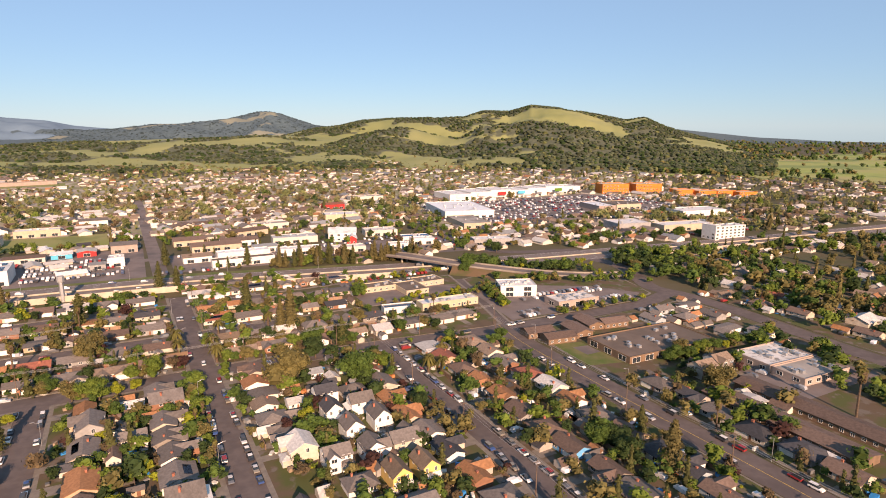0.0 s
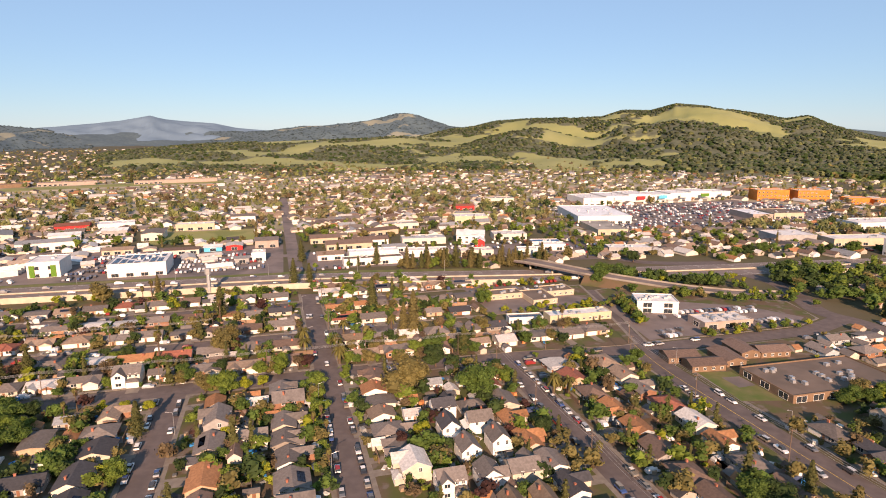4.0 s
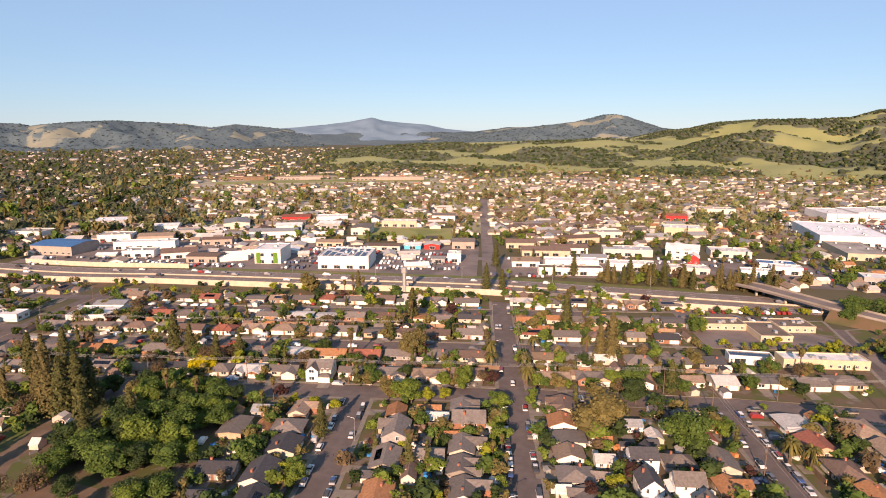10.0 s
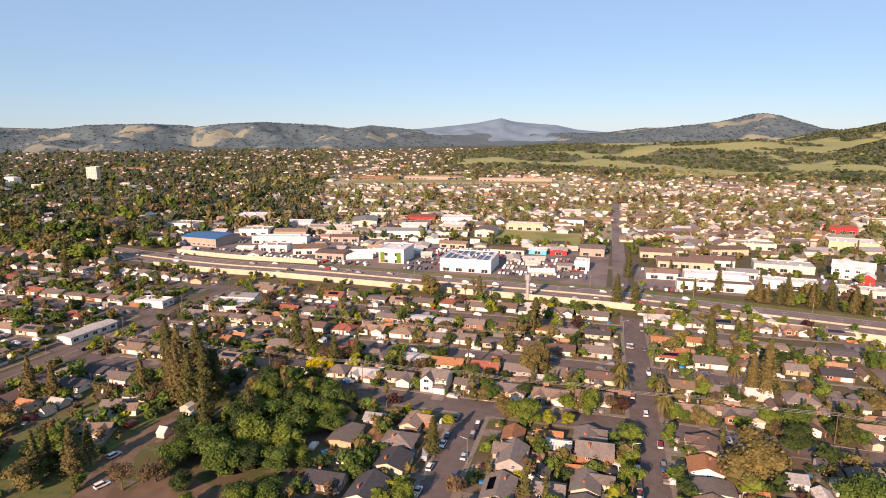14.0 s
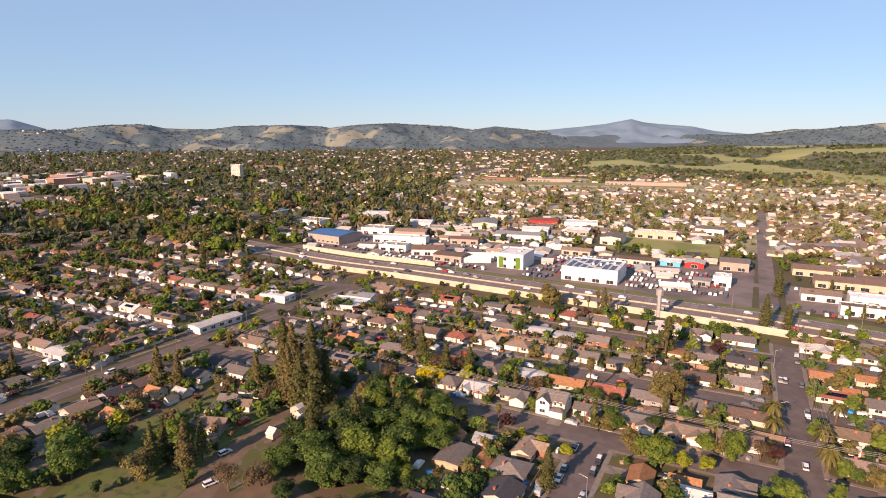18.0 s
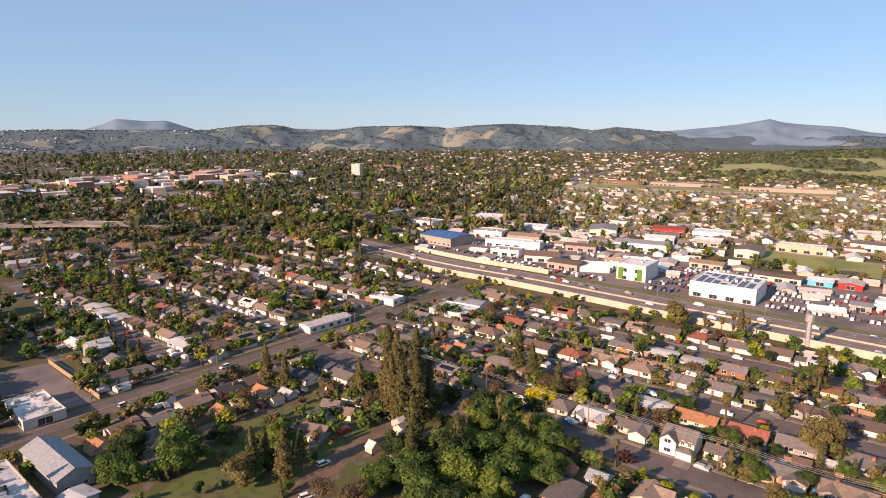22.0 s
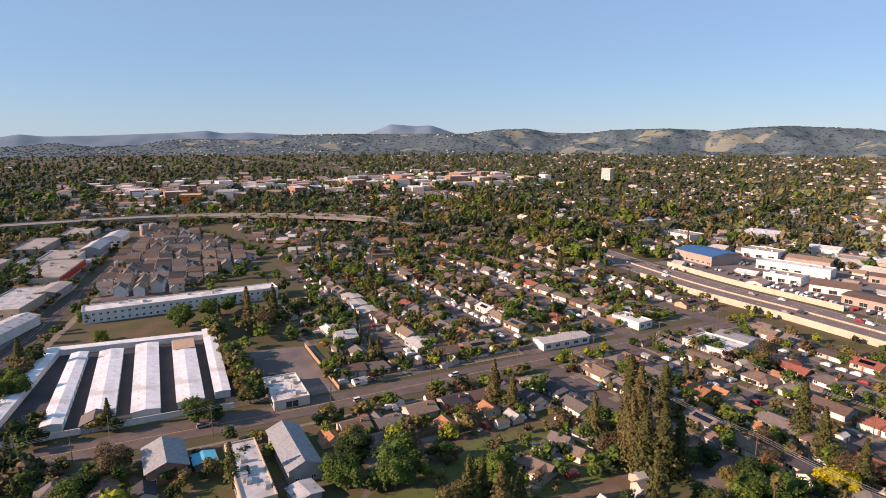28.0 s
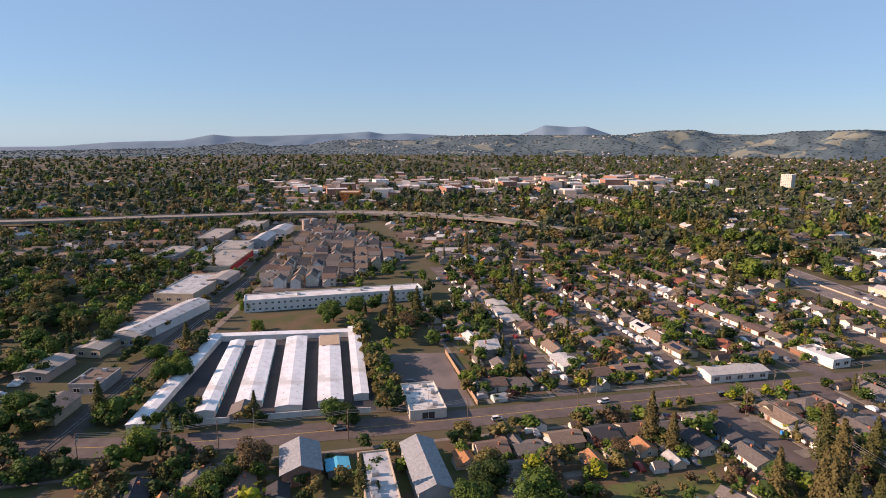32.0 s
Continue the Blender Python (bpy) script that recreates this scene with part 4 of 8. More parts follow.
# both sides of the west street
column(-52, 90, "232t.ell 220g.hip 208d.ranch 192d.ranch 177d 161g 145b 129t")
for a in ((-71, 219, "flat", "g", 90), (-66, 194, "ranch", "d", 0), (-66, 180, "small", "d", 0), (-66, 232, "small", "s", 0)):
    put_house(*a)
column(-17, -90, "232o.small 216g.duo 201g.ranch 182o.ranch 166b 150g 134t 118g")
column(-4, 0, "229w.small 205g.small 190t.shed 172g.shed")
# both sides of the middle street
column(7, 90, "238g.twin 226g.tall 210g.ell 198g.twin 186g.ell 173g.ranch 160g.tall 148d.flat 134g 120b")
column(40, -90, "241b.twin 228o.ranch 217g.flat 207t.ranch 196g.hip 184g.twin 171w.duo")
for a in ((50, 160, "duo", "g", 0), (60, 175, "tall", "g", 0), (58, 190, "tall", "d", 0), (69, 191, "tall", "g", -90), (71, 178, "tall", "g", 0), (60, 205, "duo", "d", 180), (71, 205, "hip", "g", 0), (49, 205, "small", "w", 0), (63, 228, "small", "s", 0), (52, 146, "hip", "g", 0), (46, 133, "ell", "b", 0), (62, 160, "duo", "g", 90)):
    put_house(*a, wall="wall_white", sx=0.74, sy=0.76, sz=0.86)
for x in (62.5, 71.5):
    put_house(x, 144, "tall", "y", 0, wall="wall_yellow", sx=0.7, sy=0.8, sz=0.82)
for a in ((72, 161, "duo", "g", 180), (76, 228, "small", "g", 0), (62, 130, "ranch", "g", 0)):
    put_house(*a)
# both sides of the east street
column(83, 90, "233g.small 221r.small 205g.ranch 191o.ell 177o.ell 163g.ranch 150d.ell 134o.ell 121g.hip 107g 93b")
column(118, -90, "231w.flat 217r.ranch 203b.hip 189o.ell 175o.ell 160b.ranch 147b.hip 118b.ell 105g.ranch 90g")
put_house(118, 134, "ranch", "b", -90, wall="wall_blue")
column(140, 90, "229t.hip 214t.ranch 201g.ell 187r.hip 173w.ranch 159o.ell 146g.hip 131b.ranch 118d.hip 106d.ell 94b.ell 82d.ranch")
column(180, -90, "154g.hip 140d.ell 127g.flat 112d.hip 98d 84b")
for a in ((205, 154, "duo", "t", 0), (217, 156, "duo", "t", 0), (196, 128, "flat", "w", 0)):
    put_house(*a)
# east side of the long street
column(-203, -90, "162b.ranch 174g.ell 187t.ranch 200d.ranch 212b.ranch 224g.small 238g.hip")
for a in ((-190, 163, "ranch", "g", 90), (-189, 190, "small", "o", 0), (-192, 209, "small", "o", 0), (-190, 228, "ranch", "d", 0), (-191, 241, "ranch", "d", 0), (-178, 238, "ranch", "g", 0), (-166, 235, "small", "b", 0), (-153, 200, "ell", "t", 20), (-154, 216, "small", "t", 20), (-162, 217, "small", "g", 20), (-204, 60, "ranch", "d", 0), (-208, 76, "hip", "g", 0), (-200, 88, "ranch", "b", 0), (-195, 98, "small", "d", 0)):
    put_house(*a)
column(-203, -90, "284g.hip 270y.ranch")
# west side of the long street
column(-249, 90, "180b.ranch 190g.flat 222b.ranch 240t.ranch 298g.ranch 331t.hip 346g 386b")
row(188, 180, "-268g.small -284w.tall -303w -320t -338g")
row(219, 0, "-265w.flat -281t -297b -313b -328w.flat -343w.flat -358w.flat -374t -390g -406b -422g -437t -452g")
row(243, 180, "-265o.ranch -281g -297t -313g -329r -345g -361t -377g -393b -409g -425b -441g")
row(276, 0, "-265t -281t -297w -313g -329t -345b -361g -377r -393g -409t -425g -441r")
row(300, 180, "-265r.hip -281t -297g -313b -329g -345t -361g -377b -393g -409g -425t -441g")
row(332, 0, "-265g -281b -297t -313g -329r -345g -361w -377g -393t -409b -425g -441b")
row(356, 180, "-265t -281g -297g -313b -329t -345g -361g -377r -393b -409g -425g -441t")
row(388, 0, "-265g -281t -297g -313w -329b -345g -361g -377t -393g -409g -425b -441g")
for i in range(60):
    x, y = rnd.choice(BUILT)
    house(x + rnd.uniform(-3, 3), y + rnd.choice((-9, 9)) + rnd.uniform(-1, 1), "shed", rnd.choice("gbdsw"), rnd.choice((0, 90)))

# ---- trees ----
def cards_mesh(name, pts, nrm, size, mat, rng, core=None):
    """Small leaf clumps, one bent quad each, round the given points, with an optional inner body."""
    n = len(pts)
    up = np.tile([0.0, 0.0, 1.0], (n, 1)) + rng.normal(0, 0.5, (n, 3))
    nn = nrm + rng.normal(0, 0.45, (n, 3))
    nn /= np.linalg.norm(nn, axis=1, keepdims=True) + 1e-9
    u = np.cross(up, nn)
    u /= np.linalg.norm(u, axis=1, keepdims=True) + 1e-9
    v = np.cross(nn, u)
    s = (size * rng.uniform(0.6, 1.35, n))[:, None]
    a = rng.uniform(0.7, 1.3, (n, 1))
    P = np.stack([pts - u * s * a, pts - v * s * 0.8 + nn * s * 0.25, pts + u * s * a, pts + v * s * 0.8 - nn * s * 0.2], 1).reshape(-1, 3)
    V = P.tolist()
    F = np.arange(4 * n).reshape(-1, 4).tolist()
    if core is not None:
        k = len(V)
        V += [list(c) for c in core[0]]
        F += [[i + k for i in f] for f in core[1]]
    me = bpy.data.meshes.new(name)
    me.from_pydata(V, [], F)
    me.materials.append(mat)
    return me


def lump(c, r, rng, seg=7, rings=4):
    """A rough closed body as points and faces."""
    V, F = [(c[0], c[1], c[2] - r[2])], []
    for j in range(1, rings):
        t = math.pi * j / rings
        for i in range(seg):
            a = 2 * math.pi * (i + 0.5 * j) / seg
            k = rng.uniform(0.75, 1.15)
            V.append((c[0] + r[0] * k * math.sin(t) * math.cos(a), c[1] + r[1] * k * math.sin(t) * math.sin(a), c[2] - r[2] * math.cos(t)))
    V.append((c[0], c[1], c[2] + r[2]))
    for i in range(seg):
        F.append([0, 1 + (i + 1) % seg, 1 + i])
        for j in range(rings - 2):
            b = 1 + j * seg
            F.append([b + i, b + (i + 1) % seg, b + seg + (i + 1) % seg, b + seg + i])
        F.append([1 + (rings - 2) * seg + i, 1 + (rings - 2) * seg + (i + 1) % seg, len(V) - 1])
    return V, F


def merge(parts_):
    V, F = [], []
    for v, f in parts_:
        k = len(V)
        V += list(v)
        F += [[i + k for i in q] for q in f]
    return V, F


def tapered(bm, a, b, r0, r1, seg=7):
    a, b = Vector(a), Vector(b)
    q = (b - a).to_track_quat("Z", "Y")
    rings = [[bm.verts.new(p + q @ Vector((r * math.cos(2 * math.pi * i / seg), r * math.sin(2 * math.pi * i / seg), 0))) for i in range(seg)] for p, r in ((a, r0), (b, r1))]
    for i in range(seg):
        bm.faces.new((rings[0][i], rings[0][(i + 1) % seg], rings[1][(i + 1) % seg], rings[1][i]))
    bm.faces.new(rings[1]), bm.faces.new(rings[0][::-1])


def broad_points(rng, n, h, r, lobes=9, low=0.14, seg=7, rings=4):
    """Lobed crown: points and outward directions; and the lobes' inner bodies."""
    C = []
    for i in range(lobes):
        a, t = rng.uniform(0, 6.283), rng.uniform(0, 1)
        d = r * (0.25 + 0.45 * math.sqrt(t))
        z = h * (low + (0.95 - low) * (0.14 + 0.72 * rng.uniform(0, 1)) * (1 - 0.35 * t))
        C.append((d * math.cos(a), d * math.sin(a), z, r * rng.uniform(0.34, 0.52)))
    C.append((0, 0, h * 0.6, r * 0.64))
    C.append((0, 0, h * 0.34, r * 0.55))
    P, Nn = [], []
    for x, y, z, q in C:
        m = n // len(C)
        d = rng.normal(0, 1, (m, 3))
        d[:, 2] = np.abs(d[:, 2]) * 0.9 + d[:, 2] * 0.35
        d /= np.linalg.norm(d, axis=1, keepdims=True)
        k = rng.uniform(0.75, 1.12, (m, 1))
        P.append(np.array([x, y, z]) + d * q * k * [1, 1, 0.85])
        Nn.append(d)
    core = merge([lump((x, y, z), (q * 0.74, q * 0.74, q * 0.62), rng, seg, rings) for x, y, z, q in C])
    return np.concatenate(P), np.concatenate(Nn), core


def cone_points(rng, n, h, r, low=0.08, power=0.85):
    t = rng.uniform(0, 1, n) ** 0.8
    lay = np.floor(t * 13) / 13 + rng.uniform(-0.02, 0.02, n)
    z = h * (low + (1 - low) * np.clip(lay + 0.05, 0, 1))
    a = rng.uniform(0, 6.283, n)
    lob = 1 + 0.22 * np.sin(a * 3 + z * 1.3) + 0.15 * np.sin(a * 5 + z * 0.7)
    R = r * np.power(np.clip(1 - lay, 0.02, 1), power) * lob * rng.uniform(0.55, 1.1, n)
    P = np.stack([R * np.cos(a), R * np.sin(a), z - 0.12 * R], 1)
    d = np.stack([np.cos(a), np.sin(a), np.full(n, 0.5)], 1)
    core = merge([lump((0, 0, h * (low + (1 - low) * k)), (r * 0.62 * (1 - k) ** power, r * 0.62 * (1 - k) ** power, h * 0.16), rng) for k in (0.1, 0.25, 0.42, 0.6, 0.76)])
    return P, d, core


TREE_TEXT = {"oak": "broad leafy tree with a rounded dark green crown", "dark": "dense dark evergreen tree with a lobed crown", "spring": "leafy tree in fresh light green spring leaf", "olive": "broad tree in thin olive-brown spring leaf", "lime": "small tree in bright lime green leaf", "yellow": "tree covered in bright yellow blossom", "brown": "bare twiggy tree with a reddish brown crown", "plum": "small plum tree with dark purple leaves", "blossom": "pale blossoming tree beside the houses", "redwood": "tall conical redwood with layered dark boughs", "tawny": "tall redwood with tawny brown boughs", "thin": "slender conifer with sparse ragged boughs", "fan": "tall fan palm with a skirt of dead fronds", "date": "thick date palm with arching olive fronds", "column": "narrow columnar evergreen beside the houses"}
TREES = {}


def tree_kind(kind, v):
    key = (kind, v)
    if key in TREES:
        return TREES[key]
    seed = sum(ord(c) for c in kind) * 7 + v
    rng = np.random.default_rng(seed)
    th = new("tree" if kind not in ("fan", "date") else "palm_tree")
    tagged(th, TREE_TEXT[kind], "tree" if kind not in ("fan", "date") else "palm", group="trees")
    bt = bmesh.new()
    if kind in ("fan", "date"):
        h = 12.0 if kind == "fan" else 7.0
        tr = 0.32 if kind == "fan" else 0.55
        tapered(bt, (0, 0, -0.2), (0.1, 0.05, h * 0.55), tr * 1.1, tr * 0.85)
        tapered(bt, (0.1, 0.05, h * 0.55), (0.15, 0.1, h), tr * 0.85, tr * 0.8)
        part("trunk", bt, M["bark"], th)
        V, F = [], []
        nf, L = (44, 1.7) if kind == "fan" else (70, 3.6)
        for i in range(nf):
            a = rng.uniform(0, 6.283)
            e = rng.uniform(-0.5, 1.3)
            d = np.array([math.cos(a), math.sin(a), 0])
            side = np.array([-math.sin(a), math.cos(a), 0])
            base = np.array([0.15, 0.1, h + rng.uniform(-0.5, 0.3)])
            k = len(V)
            for j in range(4):
                s = j / 3
                p = base + d * L * s * math.cos(e * 0.8) + np.array([0, 0, L * (math.sin(e) * s - 0.75 * s * s)])
                w = (0.5 if kind == "fan" else 0.36) * (0.25, 1.0, 0.9, 0.12)[j]
                V += [list(p - side * w), list(p + side * w + np.array([0, 0, 0.1]))]
            F += [[k + 2 * j, k + 2 * j + 1, k + 2 * j + 3, k + 2 * j + 2] for j in range(3)]
        me = bpy.data.meshes.new("fronds")
        me.from_pydata(V, [], F)
        me.materials.append(M["leaf_palm"])
        put("fronds", me, th, Matrix())
        if kind == "fan":
            n = 160
            z = rng.uniform(h - 3.4, h - 0.4, n)
            a = rng.uniform(0, 6.283, n)
            R = 0.75 + 0.25 * (z - h + 3.4) / 3
            pts = np.stack([R * np.cos(a), R * np.sin(a), z], 1)
            put("dead_fronds", cards_mesh("dead_fronds", pts, np.stack([np.cos(a), np.sin(a), 0 * a], 1), 0.4, M["leaf_brown"], rng), th, Matrix())["label"] = "hanging skirt of brown dead fronds"
    elif kind in ("redwood", "tawny", "thin"):
        h, r, n = (24.0, 5.0, 2400) if kind != "thin" else (15.0, 2.3, 1100)
        tapered(bt, (0, 0, -0.2), (0, 0, h * 0.9), r * 0.11, 0.06)
        part("trunk", bt, M["bark"], th)
        P, d, core = cone_points(rng, n, h, r, 0.06 if kind != "thin" else 0.2, 0.72 if v % 2 else 0.9)
        put("crown", cards_mesh("crown", P, d, 0.46 if kind != "thin" else 0.33, M["leaf_conifer" if kind != "tawny" else "leaf_tawny"], rng, core if kind != "thin" else None), th, Matrix())
    elif kind == "column":
        h = 9.0
        tapered(bt, (0, 0, -0.2), (0, 0, h * 0.7), 0.22, 0.05)
        part("trunk", bt, M["bark"], th)
        P, d, core = cone_points(rng, 700, h, 1.7, 0.06, 0.45)
        put("crown", cards_mesh("crown", P, d, 0.36, M["leaf_dark"], rng, core), th, Matrix())
    else:
        h, r = (9.0, 4.6)
        if kind in ("lime", "plum", "blossom", "yellow"):
            h, r = 6.5, 3.0
        n = 2300
        tapered(bt, (0, 0, -0.2), (0.1, 0, h * 0.4), 0.34, 0.24)
        for i in range(6):
            a = rng.uniform(0, 6.283)
            tapered(bt, (0.1, 0, h * 0.36), (r * 0.55 * math.cos(a), r * 0.55 * math.sin(a), h * rng.uniform(0.55, 0.8)), 0.16, 0.04, 5)
        part("trunk", bt, M["bark"], th)
        P, d, core = broad_points(rng, n, h, r, 10 + v % 3)
        put("crown", cards_mesh("crown", P, d, 0.235 if kind not in ("brown", "olive") else 0.215, M["leaf_" + kind], rng, None if kind == "brown" else core), th, Matrix())
    TREES[key] = th
    th["used"] = 0
    return th


tr = random.Random(11)
PLANTED = []


def tree(x, y, kind, size=1.0, z=0.12):
    th = tree_kind(kind, tr.randrange(3 if kind not in ("fan", "date", "yellow", "plum", "blossom", "column") else 1))
    PLANTED.append((x, y))
    m = pose(x, y, z, 0, 0, tr.uniform(0, 360)) @ Matrix.Diagonal((size * tr.uniform(0.92, 1.08), size * tr.uniform(0.92, 1.08), size * tr.uniform(0.92, 1.1), 1))
    if not th["used"]:
        th["used"] = 1
        th.matrix_basis = m
        return th
    c = copy_thing(th, m)
    c.matrix_basis = m
    return c


def grove(kind, text):
    """Words of x,y,size."""
    for word in text.split():
        x, y, s = (float(v) for v in word.split(","))
        tree(x, y, kind, s)


grove("olive", "52,223,2.1 -18,289,1.5 42,258,0.8 -93,392,1.5 -23,247,1.0 -146,168,1.1 -192,158,1.1 -268,136,0.8 -242,136,0.9 -255,136,0.8 -282,136,0.8 -296,136,0.8 -213,156,0.8 215,175,1.0 196,140,1.5 -410,-24,1.4 -395,-26,1.5 -380,-22,1.3 -430,-30,1.5 -450,-34,1.4 160,420,1.0 178,416,1.0 148,424,1.0")
grove("oak", "76,215,1.7 72,264,1.1 132,279,0.9 117,264,0.8 -78,222,1.0 -89,245,1.0 -114,243,1.0 -82,195,1.1 -76,180,1.0 -92,205,0.9 -100,228,0.9 -172,164,1.5 -165,160,1.3 -114,191,1.0 -176,147,1.1 -156,190,0.9 -166,236,1.0 -235,117,1.2 -355,124,1.4 -362,139,1.3 -203,80,0.9 -172,148,1.0 -288,54,1.1 -291,60,1.1 -314,46,1.1 -353,126,1.2 -259,42,1.1 -97,190,1.1 -60,205,0.7 -373,-4,1.3 -360,18,1.2 -345,-10,1.3 -330,0,1.2 -316,-8,1.1 -270,10,1.3 -257,8,1.2 -390,-12,1.2 -300,-20,1.3 -285,-30,1.3 154,228,0.8 128,132,0.9 211,357,1.3 227,361,1.3 219,366,1.3 205,350,1.0 120,330,1.0")
grove("dark", "69,247,1.1 85,260,1.0 -105,214,1.3 -84,178,1.0 -112,226,1.0 -120,205,1.1 -108,196,1.0 264,400,1.1 -232,121,1.0 -186,156,1.2 -204,84,0.9 -222,29,1.0 -340,20,1.2 88,182,0.8 131,122,1.0 133,128,1.0 -118,250,1.1 -130,246,1.0 -136,238,1.0")
grove("spring", "-17,246,1.1 -14,243,1.0 122,332,1.0 19,240,0.8 18,228,0.8 18,215,0.8 -156,186,0.9 -403,238,1.4 -373,246,0.9 -226,57,1.3 -385,80,0.9 -277,279,0.9 -345,88,0.8 5,258,1.0 91,224,0.7 -42,190,0.8 -300,56,0.9")
grove("lime", "-49,238,0.7 -41,237,0.7 49,190,1.0 -57,240,0.7 160,300,0.7 165,304,0.7 172,308,0.7 178,312,0.7 147,312,0.6 153,316,0.6 190,285,0.7 -8,246,0.8 -2,247,0.8")
grove("yellow", "-105,266,1.35 -101,268,1.1")
grove("brown", "-114,182,1.0 -120,176,0.9 -211,90,1.3 -174,342,1.2 -215,92,1.0 -329,160,1.3 45,184,0.6 -106,276,0.9 -98,282,0.9 -190,200,0.8 -120,262,0.9 -128,270,0.9 -210,212,0.8 -150,226,0.9")
grove("redwood", "-132,229,1.0 -136,226,0.86 -131,235,0.75 -105,216,0.72 -127,289,0.8 -116,281,0.7 56,335,0.75 -24,342,0.8 -41,217,0.55 85,258,0.6 -345,170,0.75 -368,236,0.8 -388,254,0.7 -343,368,0.8 -321,58,0.6 -259,38,0.6 142,128,0.5 -101,274,0.6 -93,279,0.6 -148,178,0.55 -160,262,0.8 -172,258,0.8 24,471,0.7 77,445,0.6 16,402,0.7 26,404,0.55")
grove("tawny", "-148,231,0.86 -142,227,0.92 69,289,0.85 65,293,0.7 -196,214,0.75 -337,155,0.75 -190,218,0.6 136,110,0.7 -139,178,0.65 -62,388,0.6 -366,160,0.6")
grove("oak", "-108,198,1.3 -88,212,1.35 -100,222,1.2 -90,228,1.2 -84,238,1.1 -106,248,1.1 -98,192,1.2")
grove("spring", "-96,206,1.3 -84,204,1.2 -110,236,1.1 -94,243,1.0")
grove("dark", "-104,208,1.2 -99,234,1.2 -90,195,1.1 -114,226,1.0")
grove("redwood", "-114,205,0.62 -120,213,0.78")
grove("thin", "-147,173,1.1 -188,120,0.9 -139,184,0.9 -480,300,1.2 -230,64,0.8 -245,90,0.8")
grove("fan", "-106,241,1.0 -93,238,0.9 -100,235,0.8 -66,243,0.75 -68,236,0.6 19,198,0.6 15,203,0.6 18,178,0.6 -45,284,1.2 -24,336,1.0 144,279,0.9 170,121,0.9 222,104,1.4 -59,388,0.9 -66,391,0.9 -70,386,0.8 18,208,0.6 -252,332,0.9 -368,312,1.1 -362,314,1.0 64,330,0.8")
grove("date", "16,286,1.1 30,275,1.1 30,262,1.1 16,278,1.0 105,208,1.0 110,206,1.0 60,300,0.9 -195,322,1.1 100,166,0.5 36,300,0.9")
grove("plum", "42,187,0.9 17,262,1.0 -136,232,0.8 -330,300,0.9")
grove("blossom", "-268,246,1.0 -340,330,1.6 -300,240,0.9")
for i in range(20):
    tree(95 + i * 5.2 + tr.uniform(-2, 2), 428 - i * 1.2 + tr.uniform(-3, 3), tr.choice(("redwood", "tawny", "tawny", "oak")), tr.uniform(0.5, 0.68))
    if i % 2:
        tree(97 + i * 5.2 + tr.uniform(-2, 2), 435 - i * 1.2 + tr.uniform(-3, 3), tr.choice(("redwood", "tawny", "dark")), tr.uniform(0.55, 0.75))
for i in range(12):
    tree(330 + i * 18 + tr.uniform(-3, 3), 395 - i * 3.0 + tr.uniform(-8, 20), tr.choice(("oak", "dark", "oak")), tr.uniform(0.8, 1.3))
for i in range(14):
    tree(204 + i * 5.2, 172 + tr.uniform(-2, 2) - i * 0.2, tr.choice(("spring", "oak", "lime")), tr.uniform(0.6, 0.9))


class Pile:
    """Pieces gathered into one joined mesh."""
    def __init__(self):
        self.V, self.F, self.n = [], [], 0

    def add(self, v, f):
        self.V.append(v)
        n = self.n
        self.F.extend([[i + n for i in q] for q in f])
        self.n += len(v)

    def make(self, name, mat, label, category):
        if self.n:
            me = bpy.data.meshes.new(name)
            me.from_pydata(np.concatenate(self.V).tolist(), [], self.F)
            me.materials.append(mat)
            tagged(new(name, me), label, category, kind="stuff")


def plain_tree(seed, n=84, lobes=5, cone=False):
    g = np.random.default_rng(seed)
    if cone:
        P, d, core = cone_points(g, n, 1.0, 0.24, 0.06, 0.8)
    else:
        P, d, core = broad_points(g, n, 1.0, 0.52, lobes, 0.14, 5, 3)
    me = cards_mesh("x", P, d, 0.062 if not cone else 0.044, M["bark"], g, core)
    V = np.array([v.co for v in me.vertices])
    F = [list(p.vertices) for p in me.polygons]
    bpy.data.meshes.remove(me)
    return V, F


PLAIN = [plain_tree(200 + i) for i in range(6)]
PLAIN_CONE = [plain_tree(300 + i, cone=True) for i in range(3)]
YARD = {k: Pile() for k in ("oak", "dark", "spring", "olive", "brown", "conifer", "lime", "plum")}


for i in range(28):
    tree(tr.uniform(-122, -76), tr.uniform(168, 250), tr.choice(("oak", "spring", "dark", "spring", "olive")), tr.uniform(0.6, 1.0))
for i in range(10):
    tree(tr.uniform(-160, -132), tr.uniform(222, 248), tr.choice(("oak", "dark", "redwood", "tawny", "brown")), tr.uniform(0.6, 0.95))


def yard_tree(x, y, kind, h):
    v, f = tr.choice(PLAIN_CONE if kind == "conifer" else PLAIN)
    t, w = tr.uniform(0, 6.283), tr.uniform(0.85, 1.2)
    c, s = math.cos(t), math.sin(t)
    v = v * (h * w, h * w, h)
    YARD[kind].add(np.stack([v[:, 0] * c - v[:, 1] * s + x, v[:, 0] * s + v[:, 1] * c + y, v[:, 2] + 0.1], 1), f)


KINDS = ("oak", "oak", "dark", "spring", "olive", "olive", "brown", "conifer", "oak", "olive", "spring", "olive", "dark", "oak", "brown", "lime", "dark", "oak", "spring", "dark", "oak", "olive", "spring", "conifer", "oak", "olive", "dark", "plum")


